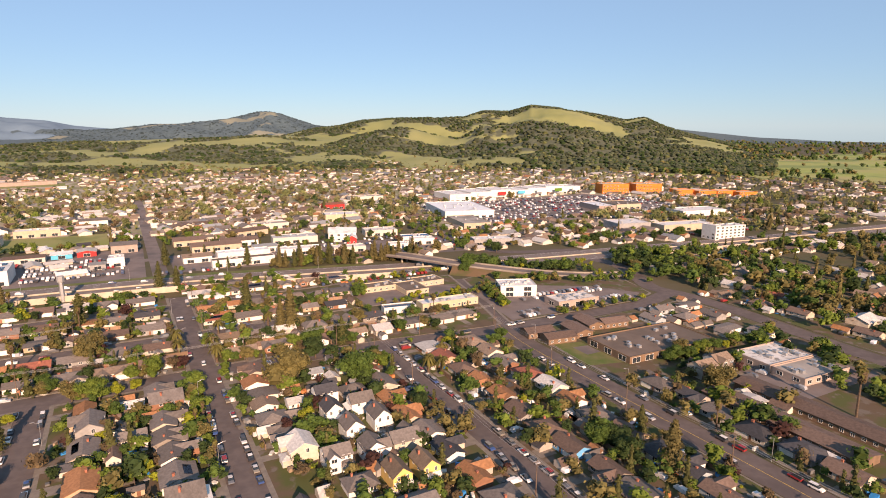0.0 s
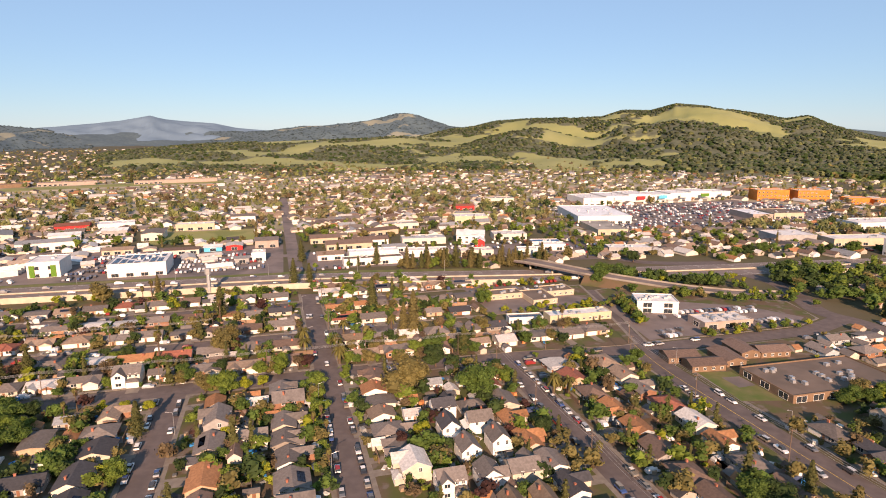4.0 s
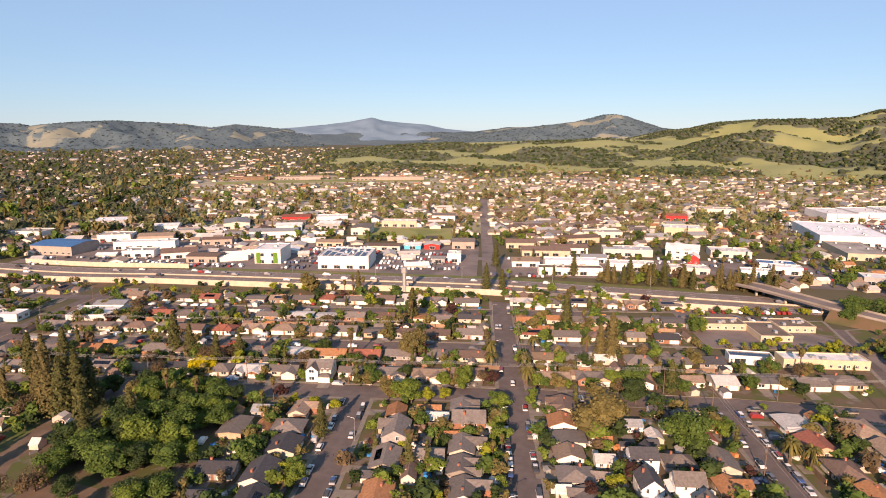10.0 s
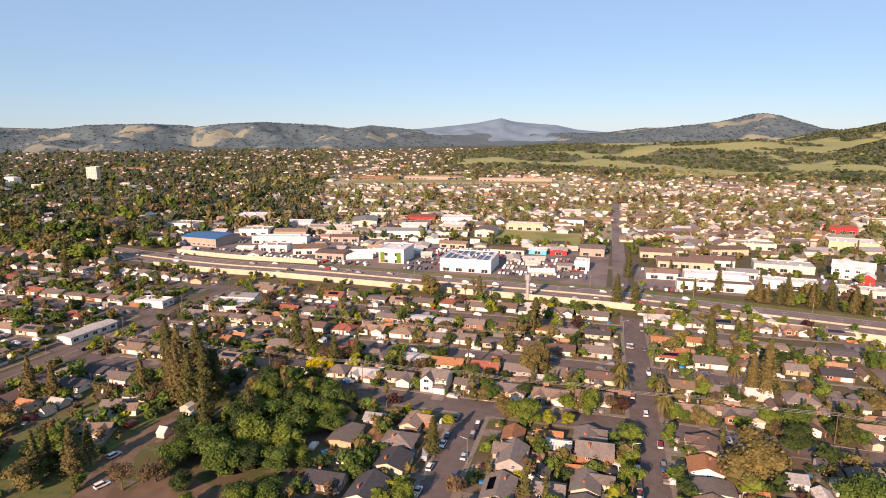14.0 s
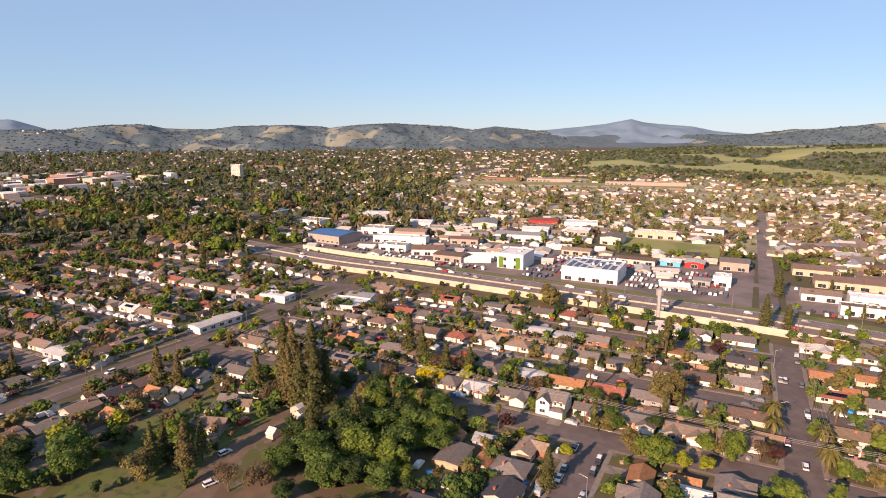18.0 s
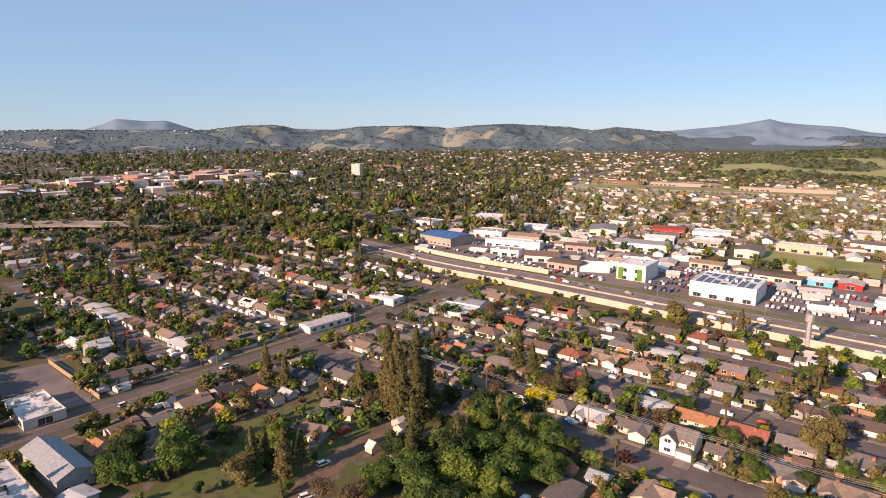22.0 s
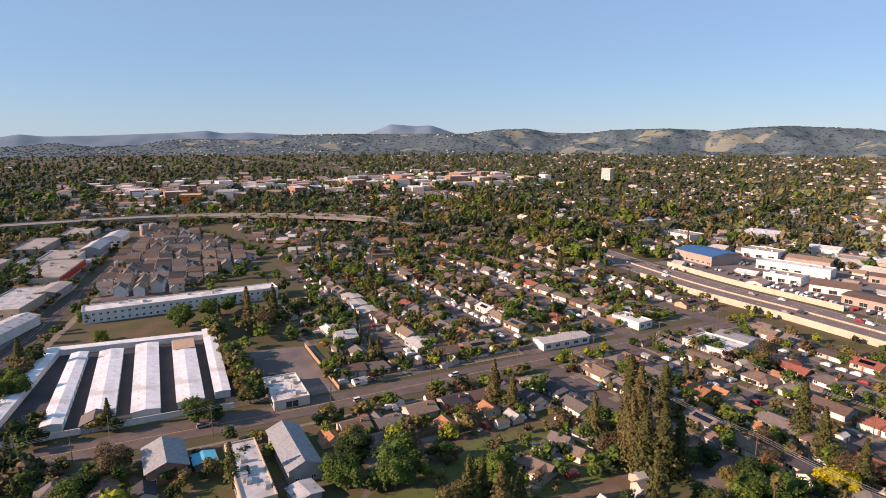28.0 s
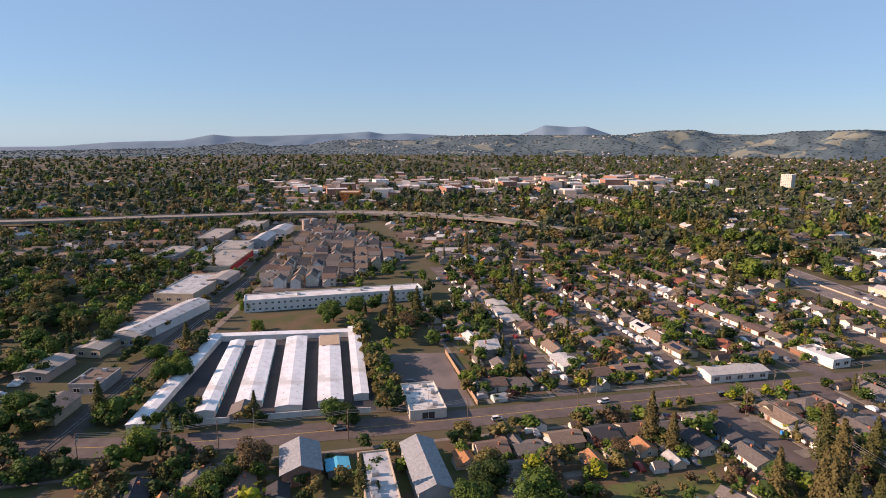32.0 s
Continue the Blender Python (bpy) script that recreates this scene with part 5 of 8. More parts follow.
def street_near(px, py, m=6.0):
    return (min(abs(px - q) for q in (24, -35, 100, 161)) < m and py < 246) or (abs(px - 24) < m and py < 392) or (px > -225 and min(abs(py - q) for q in (252, 303, 357)) < m) or (px < -225 and min(abs(py - q) for q in (208, 264, 320, 376)) < m) or abs(px + 228) < m + 3


near_made = 0
for x, y in BUILT:
    for k in range(tr.choice((6, 7, 8, 9)) + (3 if x < -225 else 0)):
        a = tr.uniform(0, 6.283)
        q = tr.uniform(7.0, 13.5)
        px, py = x + q * math.cos(a), y + q * math.sin(a)
        if street_near(px, py) or min((px - u) ** 2 / 38 + (py - v) ** 2 / 34 for u, v in BUILT) < 1:
            continue
        kind = tr.choice(KINDS)
        if near_made < 90 and -70 < x < 160 and y < 300 and kind != "conifer":
            near_made += 1
            tree(px, py, kind, tr.uniform(0.32, 0.75))
        else:
            yard_tree(px, py, kind, tr.choice((tr.uniform(3.0, 6.0), tr.uniform(4.5, 9.0))) * (1.4 if kind == "conifer" else 1))
for i in range(46):
    u = tr.uniform(0, 1)
    yard_tree(186 + 12 * u + tr.uniform(-2, 2), 272 + 42 * u + tr.uniform(-2, 2), tr.choice(("spring", "lime", "olive", "spring", "oak")), tr.uniform(3.5, 7.0))
for i in range(44):
    u = tr.uniform(0, 1)
    yard_tree(214 + 66 * u + tr.uniform(-3, 3), 366 - 46 * u + tr.uniform(-4, 6), tr.choice(("dark", "oak", "oak", "dark")), tr.uniform(7, 11))
for i in range(26):
    u = tr.uniform(0, 1)
    yard_tree(208 + 68 * u + tr.uniform(-2, 2), 334 - 46 * u + tr.uniform(-6, 0), tr.choice(("oak", "spring", "olive", "oak")), tr.uniform(4, 8))
for i in range(30):
    yard_tree(tr.uniform(204, 268), tr.uniform(244, 252), tr.choice(("spring", "oak", "olive", "lime")), tr.uniform(2.5, 5))
# among the shops beyond the highway
for i in range(70):
    x = tr.uniform(30, 250)
    yard_tree(x, tr.choice((tr.uniform(438, 446), tr.uniform(462, 545), tr.uniform(500, 545))) - (x - 30) * 0.09, tr.choice(("oak", "olive", "spring", "dark", "brown", "conifer")), tr.uniform(3.5, 9))
# east of the avenue, and down to the highway
for i in range(300):
    x, y = tr.uniform(303, 600), tr.uniform(60, 335)
    if min((x - u) ** 2 + (y - v) ** 2 for u, v in BUILT) < 80:
        continue
    yard_tree(x, y, tr.choice(("oak", "dark", "oak", "spring", "olive", "conifer")), tr.uniform(7, 13))
for i in range(60):
    yard_tree(tr.uniform(324, 370), tr.uniform(262, 345), tr.choice(("oak", "dark", "spring")), tr.uniform(7, 11))
for i in range(60):
    yard_tree(tr.uniform(240, 278), tr.uniform(62, 176), tr.choice(("oak", "dark", "spring", "olive")), tr.uniform(4, 9))
for i in range(300):
    x = tr.uniform(-800, -350)
    yard_tree(x, float(np.interp(x, [-760, -550, -310], [536, 486, 437])) + tr.choice((-1, -1, 1)) * tr.uniform(18.5, 40), tr.choice(("oak", "dark", "conifer", "conifer", "olive", "spring")), tr.uniform(9, 19))
for i in range(170):
    x, y = tr.uniform(-470, -255), tr.uniform(-90, 45)
    if abs(y - float(np.interp(-x, [200, 800], [16, 156]))) > 9 and not (x < -255 and y > -0.18 * x - 48):
        yard_tree(x, y, tr.choice(("oak", "dark", "oak", "spring", "olive", "conifer")), tr.uniform(6, 12))
for i in range(70):
    x, y = tr.uniform(-470, -344), tr.uniform(84, 206)
    if not (-400 < x < -372 and y < 188) and y > 145:
        yard_tree(x, y, tr.choice(("oak", "dark", "spring", "conifer")), tr.uniform(5, 11))
for i in range(46):
    y = tr.uniform(4, 78)
    yard_tree(float(np.interp(y, [0, 60], [-246, -236])) + tr.choice((-1, 1, 1)) * tr.uniform(10, 24), y, tr.choice(("dark", "oak", "dark", "brown", "olive")), tr.uniform(5, 11))
for i in range(110):
    yard_tree(tr.uniform(-216, -168), tr.uniform(40, 118) if i > 46 else tr.uniform(70, 160), tr.choice(("oak", "dark", "spring", "olive", "conifer")), tr.uniform(3, 7.5))
for i in range(90):
    yard_tree(tr.uniform(-475, -410), tr.uniform(205, 410), tr.choice(("oak", "dark", "spring", "conifer", "olive")), tr.uniform(5, 11))
for i in range(120):
    x, y = tr.uniform(196, 306), tr.uniform(272, 345)
    if y > 356 - (x - 196) * 0.4 and y < 382 - (x - 196) * 0.5 or abs(x - 300) < 18:
        yard_tree(x, y, tr.choice(("oak", "lime", "spring")), tr.uniform(3, 7))
for i in range(70):
    x, y = tr.uniform(-182, -124), tr.uniform(145, 226)
    if not (-142 < x < -116 and abs(x + 127 + (y - 185) * 0.2) < 7):
        yard_tree(x, y, tr.choice(("oak", "dark", "olive", "brown", "spring", "conifer")), tr.uniform(2.5, 7))
for i in range(420):
    x, y = tr.uniform(-560, -240), tr.uniform(-140, 46)
    if abs(y - float(np.interp(-x, [200, 800], [16, 156]))) > 8 and not (x < -330 and y > -0.18 * x - 48) and not (-305 < x < -262 and -6 < y < 34):
        yard_tree(x, y, tr.choice(("oak", "dark", "oak", "dark", "olive", "spring", "conifer")), tr.uniform(6, 13))
for i in range(46):
    x = tr.uniform(-330, 165)
    yard_tree(x, float(np.interp(x, [-310, -200, -100, 14, 100, 209], [437, 431, 424, 416, 399, 377])) - tr.uniform(26, 31), tr.choice(("oak", "spring", "olive", "dark", "lime")), tr.uniform(3, 7))
for i in range(80):
    yard_tree(tr.choice((-216.5, -240.5)) + tr.uniform(-1, 1), tr.uniform(175, 400), tr.choice(("oak", "spring", "olive", "dark", "lime")), tr.uniform(3, 6.5))
for i in range(110):
    x = tr.uniform(-640, -215)
    yard_tree(x, float(np.interp(-x, [200, 800], [16, 156])) + tr.choice((-1, 1)) * tr.uniform(8, 13), tr.choice(("oak", "dark", "olive", "brown", "dark")), tr.uniform(3.5, 7))
for i in range(50):
    yard_tree(tr.uniform(112, 192), tr.uniform(300, 312) + tr.choice((0, 0, 56)), tr.choice(("oak", "lime", "spring", "olive")), tr.uniform(2.5, 5))
for i in range(36):
    yard_tree(tr.uniform(-345, -240), tr.uniform(135.5, 141), tr.choice(("oak", "dark", "spring", "olive")), tr.uniform(6, 10))
for i in range(42):
    yard_tree(tr.uniform(-372, -300), tr.uniform(142, 206), tr.choice(("oak", "dark", "spring", "olive", "conifer")), tr.uniform(5, 11))
for i in range(90):
    x, y = tr.uniform(-765, -715), tr.uniform(-60, 330)
    yard_tree(x, y, tr.choice(("oak", "dark", "olive")), tr.uniform(3, 6) if y > 100 else tr.uniform(8, 13))
for i in range(70):
    x = tr.uniform(-700, -430)
    yard_tree(x, float(np.interp(-x, [430, 512, 625, 703], [140, 201, 182, 164])) + tr.uniform(-3, 6), tr.choice(("oak", "spring", "olive", "dark")), tr.uniform(4, 8))
for i in range(60):
    x = tr.uniform(-700, -430)
    yard_tree(x, tr.uniform(float(np.interp(-x, [430, 703], [86, 128])), float(np.interp(-x, [430, 512, 625, 703], [136, 196, 176, 158]))), tr.choice(("oak", "spring", "olive", "dark")), tr.uniform(2.5, 4.5))
for i in range(34):
    x = tr.uniform(-338, -252)
    yard_tree(x, float(np.interp(-x, [252, 338], [42, 66])) + tr.uniform(-2.5, 1.5), tr.choice(("oak", "olive", "dark", "olive", "brown")), tr.uniform(5, 9.5))
for x, y, k, h in ((-245, 88, "olive", 8), (-241, 92, "dark", 7), (-239, 115, "oak", 8), (-238, 119, "oak", 7.5), (-243, 70, "dark", 8), (-240, 66, "oak", 7), (-345, 122, "oak", 11), (-349, 88, "spring", 5), (-322, 152, "olive", 11), (-318, 158, "olive", 9), (-334, 172, "dark", 9), (-338, 60, "oak", 7)):
    yard_tree(x, y, k, h)
for i in range(120):
    y = tr.uniform(470, 1150)
    yard_tree(float(np.interp(y, [462, 700, 970, 1216], [-470, -483, -530, -556])) + tr.choice((-1, 1, 1)) * tr.uniform(15, 34), y, tr.choice(("oak", "dark", "olive", "conifer")), tr.uniform(7, 15))
for k, text in (("oak", "green leafy"), ("dark", "dark evergreen"), ("spring", "fresh light green"), ("olive", "olive-brown"), ("brown", "bare reddish brown"), ("conifer", "dark conical"), ("lime", "bright lime green"), ("plum", "dark purple")):
    YARD[k].make("yard_trees", M["leaf_" + k], text + " trees between the houses", "trees")

# ---- cars ----
def car_kind(shape):
    th = new("car" if shape != "van" else "van")
    tagged(th, {"sedan": "parked saloon car with dark glass and painted body", "suv": "parked tall estate car with dark side windows", "pickup": "parked pickup truck with an open load bed", "van": "parked white delivery van with a tall body"}[shape], "car" if shape != "van" else "van", group="parked cars")
    prof = {"sedan": [(-2.2, 0.35), (-2.2, 0.85), (-1.5, 0.95), (1.15, 0.9), (2.2, 0.7), (2.25, 0.35)], "suv": [(-2.25, 0.4), (-2.25, 1.05), (1.2, 1.05), (2.25, 0.9), (2.3, 0.4)], "pickup": [(-2.7, 0.45), (-2.7, 1.1), (1.3, 1.1), (2.6, 1.0), (2.65, 0.45)], "van": [(-2.7, 0.4), (-2.7, 2.2), (1.3, 2.2), (1.9, 1.2), (2.7, 1.0), (2.75, 0.4)]}[shape]
    cab = {"sedan": [(-1.75, 0.93), (-1.1, 1.42), (0.25, 1.42), (1.1, 0.9)], "suv": [(-2.2, 1.04), (-2.0, 1.72), (0.3, 1.72), (1.2, 1.04)], "pickup": [(-0.7, 1.09), (-0.5, 1.8), (0.7, 1.8), (1.4, 1.09)], "van": [(0.95, 1.25), (0.95, 1.95), (1.4, 1.95), (1.85, 1.22)]}[shape]

    def loft(pts, w, w2):
        bm = bmesh.new()
        n = len(pts)
        zt = max(p[1] for p in pts)
        L = [bm.verts.new((x, -(w if z < zt - 0.05 else w2), z)) for x, z in pts]
        R = [bm.verts.new((x, (w if z < zt - 0.05 else w2), z)) for x, z in pts]
        for i in range(n):
            bm.faces.new((L[i], L[(i + 1) % n], R[(i + 1) % n], R[i]))
        bm.faces.new(L[::-1]), bm.faces.new(R)
        bmesh.ops.recalc_face_normals(bm, faces=bm.faces)
        return bm

    bm = loft(prof, 0.92, 0.88)
    bmesh.ops.bevel(bm, geom=bm.edges[:], offset=0.06, segments=1, affect="EDGES")
    part("body", bm, M["car"] if shape != "van" else M["trim"], th)
    part("cabin_glass", loft(cab, 0.84 if shape != "van" else 0.93, 0.68 if shape != "van" else 0.93), M["glass"], th)
    if shape != "van":
        bm = bmesh.new()
        a, b = cab[1][0], cab[2][0]
        z = cab[1][1]
        box(bm, a - 0.08, b + 0.08, -0.7, 0.7, z - 0.02, z + 0.05)
        part("cabin_roof", bm, M["car"], th)
    bm = bmesh.new()
    seg = 10
    for y in (-0.1, 0.1):
        bm.faces.new([bm.verts.new((0.33 * math.cos(2 * math.pi * i / seg), y, 0.33 * math.sin(2 * math.pi * i / seg))) for i in range(seg)])
    bm.verts.ensure_lookup_table()
    for i in range(seg):
        bm.faces.new((bm.verts[i], bm.verts[(i + 1) % seg], bm.verts[seg + (i + 1) % seg], bm.verts[seg + i]))
    bmesh.ops.recalc_face_normals(bm, faces=bm.faces)
    me = bpy.data.meshes.new("wheel")
    bm.to_mesh(me)
    bm.free()
    me.materials.append(M["tyre"])
    q = 1.4 if shape in ("sedan", "suv") else 1.7
    for x in (-q, q):
        for y in (-0.84, 0.84):
            put("wheel", me, th, pose(x, y, 0.33))
    th["used"] = 0
    return th


CARS = {k: car_kind(k) for k in ("sedan", "suv", "pickup", "van")}
cr = random.Random(21)


def car(x, y, turn, shape=None, z=0.1):
    th = CARS[shape or cr.choice(("sedan", "sedan", "suv", "suv", "pickup"))]
    m = pose(x, y, z, 0, 0, turn) @ Matrix.Scale(0.93, 4)
    if not th["used"]:
        th["used"] = 1
        th.matrix_basis = m
        return th
    c = copy_thing(th, m)
    c.matrix_basis = m
    return c


def park_y(x, y0, y1, chance):
    y = y0
    while y < y1:
        if cr.random() < chance and not 243 < y < 262:
            car(x + cr.uniform(-0.15, 0.15), y, cr.choice((90, 270)) + cr.uniform(-2, 2))
        y += cr.uniform(5.6, 7.5)


def park_x(y, x0, x1, chance):
    x = x0
    while x < x1:
        if cr.random() < chance and min(abs(x - q) for q in (24, -35, 100, 161)) > 9:
            car(x, y + cr.uniform(-0.15, 0.15), cr.choice((0, 180)) + cr.uniform(-2, 2))
        x += cr.uniform(5.6, 7.5)


park_y(20.3, 125, 243, 0.8), park_y(27.7, 125, 243, 0.75)
park_y(20.3, 262, 385, 0.2), park_y(27.7, 262, 385, 0.25)
park_y(-39.6, 165, 243, 0.6), park_y(-31.3, 165, 243, 0.65)
park_y(96.2, 100, 240, 0.7), park_y(103.8, 100, 240, 0.7)
park_y(156.3, 85, 235, 0.35), park_y(166, 85, 200, 0.3)
park_x(248.5, -60, 10, 0.15), park_x(243.5, 110, 230, 0.2)
for x, y, a in ((-231, 118, 94), (-233, 67, 96), (-224, 172, 92), (-227, 215, 272), (-221, 262, 92), (24.5, 262, 90), (22, 330, 270), (-136, 190, 80), (-127, 176, 70)):
    car(x, y, a, "suv")
for a in ((236, 168, 5), (242, 168, 5), (250, 166, 5), (258, 164, 5)):
    car(a[0], a[1] - 30, a[2], "van")

# ---- larger buildings ----
M["blue_roof"] = material("blue_metal_roof", (0.04, 0.13, 0.30), (0.03, 0.10, 0.24), 0.5, 0.5)
M["tan_wall"] = material("tan_render_wall", (0.47, 0.39, 0.29), (0.40, 0.33, 0.245), 0.3, 0.85)
M["yellow_wall"] = material("pale_yellow_wall", (0.50, 0.43, 0.30), (0.43, 0.37, 0.26), 0.3, 0.85)
M["orange_wrap"] = material("orange_building_wrap", (0.62, 0.20, 0.04), (0.52, 0.16, 0.03), 0.25, 0.8)
M["grey_wall"] = material("grey_panel_wall", (0.32, 0.32, 0.32), (0.25, 0.25, 0.25), 0.3, 0.8)
M["red_wall"] = material("bright_red_wall", (0.50, 0.03, 0.03), (0.42, 0.03, 0.03), 0.4, 0.7)
M["cyan_wall"] = material("sky_blue_wall", (0.08, 0.42, 0.60), (0.07, 0.36, 0.52), 0.4, 0.7)
M["brick_wall"] = material("red_brick_wall", (0.30, 0.165, 0.12), (0.24, 0.135, 0.10), 0.5, 0.9)
M["grey_roof"] = material("grey_flat_roof", (0.33, 0.31, 0.29), (0.25, 0.235, 0.22), 0.12, 0.9, spots=((0.18, 0.17, 0.16), 0.06, 0.52, 0.7))
M["brown_roof"] = material("brown_gravel_roof", (0.155, 0.12, 0.10), (0.115, 0.09, 0.075), 0.12, 0.9, spots=((0.11, 0.09, 0.075), 0.06, 0.52, 0.7))
M["rose_wall"] = material("rose_grey_render_wall", (0.36, 0.29, 0.25), (0.30, 0.24, 0.21), 0.3, 0.85)
M["cream_wall"] = material("cream_concrete_wall", (0.56, 0.51, 0.45), (0.48, 0.44, 0.39), 0.3, 0.85)
M["ivy"] = material("green_ivy_panel", (0.10, 0.22, 0.02), (0.06, 0.14, 0.02), 2.0, 0.8)
M["shed_roof"] = material("white_ribbed_roof", (0.72, 0.74, 0.77), (0.60, 0.62, 0.66), 0.35, 0.5, spots=((0.50, 0.50, 0.50), 0.09, 0.56, 0.7))
M["tan_panel"] = material("rusty_tan_roof", (0.45, 0.34, 0.24), (0.38, 0.28, 0.2), 0.3, 0.7)
# much darker than the other asphalt
M["dark_lot"] = material("fresh_black_asphalt", (0.05, 0.05, 0.056), (0.036, 0.036, 0.042), 0.12, 0.85, coords="World")
M["brown_wall"] = material("brown_timber_wall", (0.20, 0.13, 0.085), (0.15, 0.10, 0.065), 0.5, 0.85)
M["patched_roof"] = material("patched_white_roof", (0.62, 0.61, 0.60), (0.45, 0.44, 0.43), 0.2, 0.7, spots=((0.22, 0.21, 0.205), 0.35, 0.55, 0.62))
M["streaked_roof"] = material("streaked_grey_roof", (0.46, 0.47, 0.49), (0.33, 0.335, 0.345), 0.25, 0.6, spots=((0.16, 0.155, 0.155), 0.5, 0.6, 0.66))
BIGWIN = window_mesh(2.4, 1.5)
SHOPWIN = window_mesh(4.5, 2.4)
bm = bmesh.new()
box(bm, -1.1, 1.1, -0.8, 0.8, 0, 0.25)
for v in box(bm, -1.0, 1.0, -0.7, 0.7, 0.25, 1.2)[4:]:
    v.co.x *= 0.92
UNIT = bpy.data.meshes.new("roof_unit")
bm.to_mesh(UNIT)
bm.free()
UNIT.materials.append(M["metal"])
bg = random.Random(31)
TAKEN = []


def building(name, label, category, x0, x1, y0, y1, h, wall="white_wall", roof="white_roof", sides="s", win="big", storeys=1, units=2, turn=0.0, pitch=0.0, group="", most=26, edge=0.6):
    """A large building with its own axes: walls, roof, parapet or gable, windows, roof units."""
    th = new(name)
    tagged(th, label, category, group=group)
    cx, cy, w, d = (x0 + x1) / 2, (y0 + y1) / 2, (x1 - x0) / 2, (y1 - y0) / 2
    th.matrix_basis = pose(cx, cy, 0, 0, 0, turn)
    TAKEN.append((cx, cy, max(w, d)))
    bm = bmesh.new()
    along = "x" if w >= d else "y"
    if pitch:
        walls(bm, -w, w, -d, d, -0.2, h, pitch, along)
        part("wall", bm, M[wall], th)
        br = bmesh.new()
        gable(br, -w, w, -d, d, h, pitch, eave=edge, along=along)
        part("roof", br, M[roof], th)
    else:
        box(bm, -w, w, -d, d, -0.2, h)
        part("wall", bm, M[wall], th)
        br = bmesh.new()
        box(br, -w + 0.3, w - 0.3, -d + 0.3, d - 0.3, h - 0.05, h + 0.06)
        part("roof", br, M[roof], th)
        bp = bmesh.new()
        o, i = ((-w - 0.05, -d - 0.05), (w + 0.05, -d - 0.05), (w + 0.05, d + 0.05), (-w - 0.05, d + 0.05)), ((-w + 0.3, -d + 0.3), (w - 0.3, -d + 0.3), (w - 0.3, d - 0.3), (-w + 0.3, d - 0.3))
        V = [[bp.verts.new((*p, z)) for p in q] for q, z in ((o, h - 0.25), (o, h + 0.55), (i, h + 0.55), (i, h - 0.02))]
        for a, b in zip(V, V[1:]):
            for k in range(4):
                bp.faces.new((a[k], a[(k + 1) % 4], b[(k + 1) % 4], b[k]))
        part("parapet", bp, M[wall], th)
    step = {"big": 5.0, "shop": 7.5, "s": 3.4}[win]
    me = {"big": BIGWIN, "shop": SHOPWIN, "s": WIN["s"]}[win]
    z0 = {"big": 1.1, "shop": 0.3, "s": 1.0}[win]
    made = 0
    for side in sides:
        L = w if side in "sn" else d
        n = max(1, int(2 * L / step))
        for f in range(storeys):
            for k in range(n):
                if made >= most * storeys:
                    break
                u = -L + (k + 0.5) * 2 * L / n
                z = z0 + f * (h / storeys)
                m = {"s": pose(u, -d, z), "n": pose(u, d, z, 0, 0, 180), "e": pose(w, u, z, 0, 0, 90), "w": pose(-w, u, z, 0, 0, -90)}[side]
                put("window", me, th, m)
                made += 1
    for k in range(units):
        if not pitch:
            put("roof_unit", UNIT, th, pose(bg.uniform(-w * 0.75, w * 0.75), bg.uniform(-d * 0.7, d * 0.7), h + 0.06, 0, 0, bg.choice((0, 90))))
    return th


def slab(name, label, pts, mat, z, category="ground"):
    bm = bmesh.new()
    bm.faces.new([bm.verts.new((x, y, z)) for x, y in pts])
    bmesh.ops.recalc_face_normals(bm, faces=bm.faces)
    for f in bm.faces:
        if f.normal.z < 0:
            f.normal_flip()
    return tagged(link(name, bm, M[mat]), label, category, kind="structure")


M["yard_green"] = material("rough_field_grass", (0.085, 0.115, 0.03), (0.105, 0.098, 0.045), 0.11, 0.95, coords="World", mix=(0.4, 0.6), spots=((0.06, 0.07, 0.03), 0.3, 0.5, 0.62))
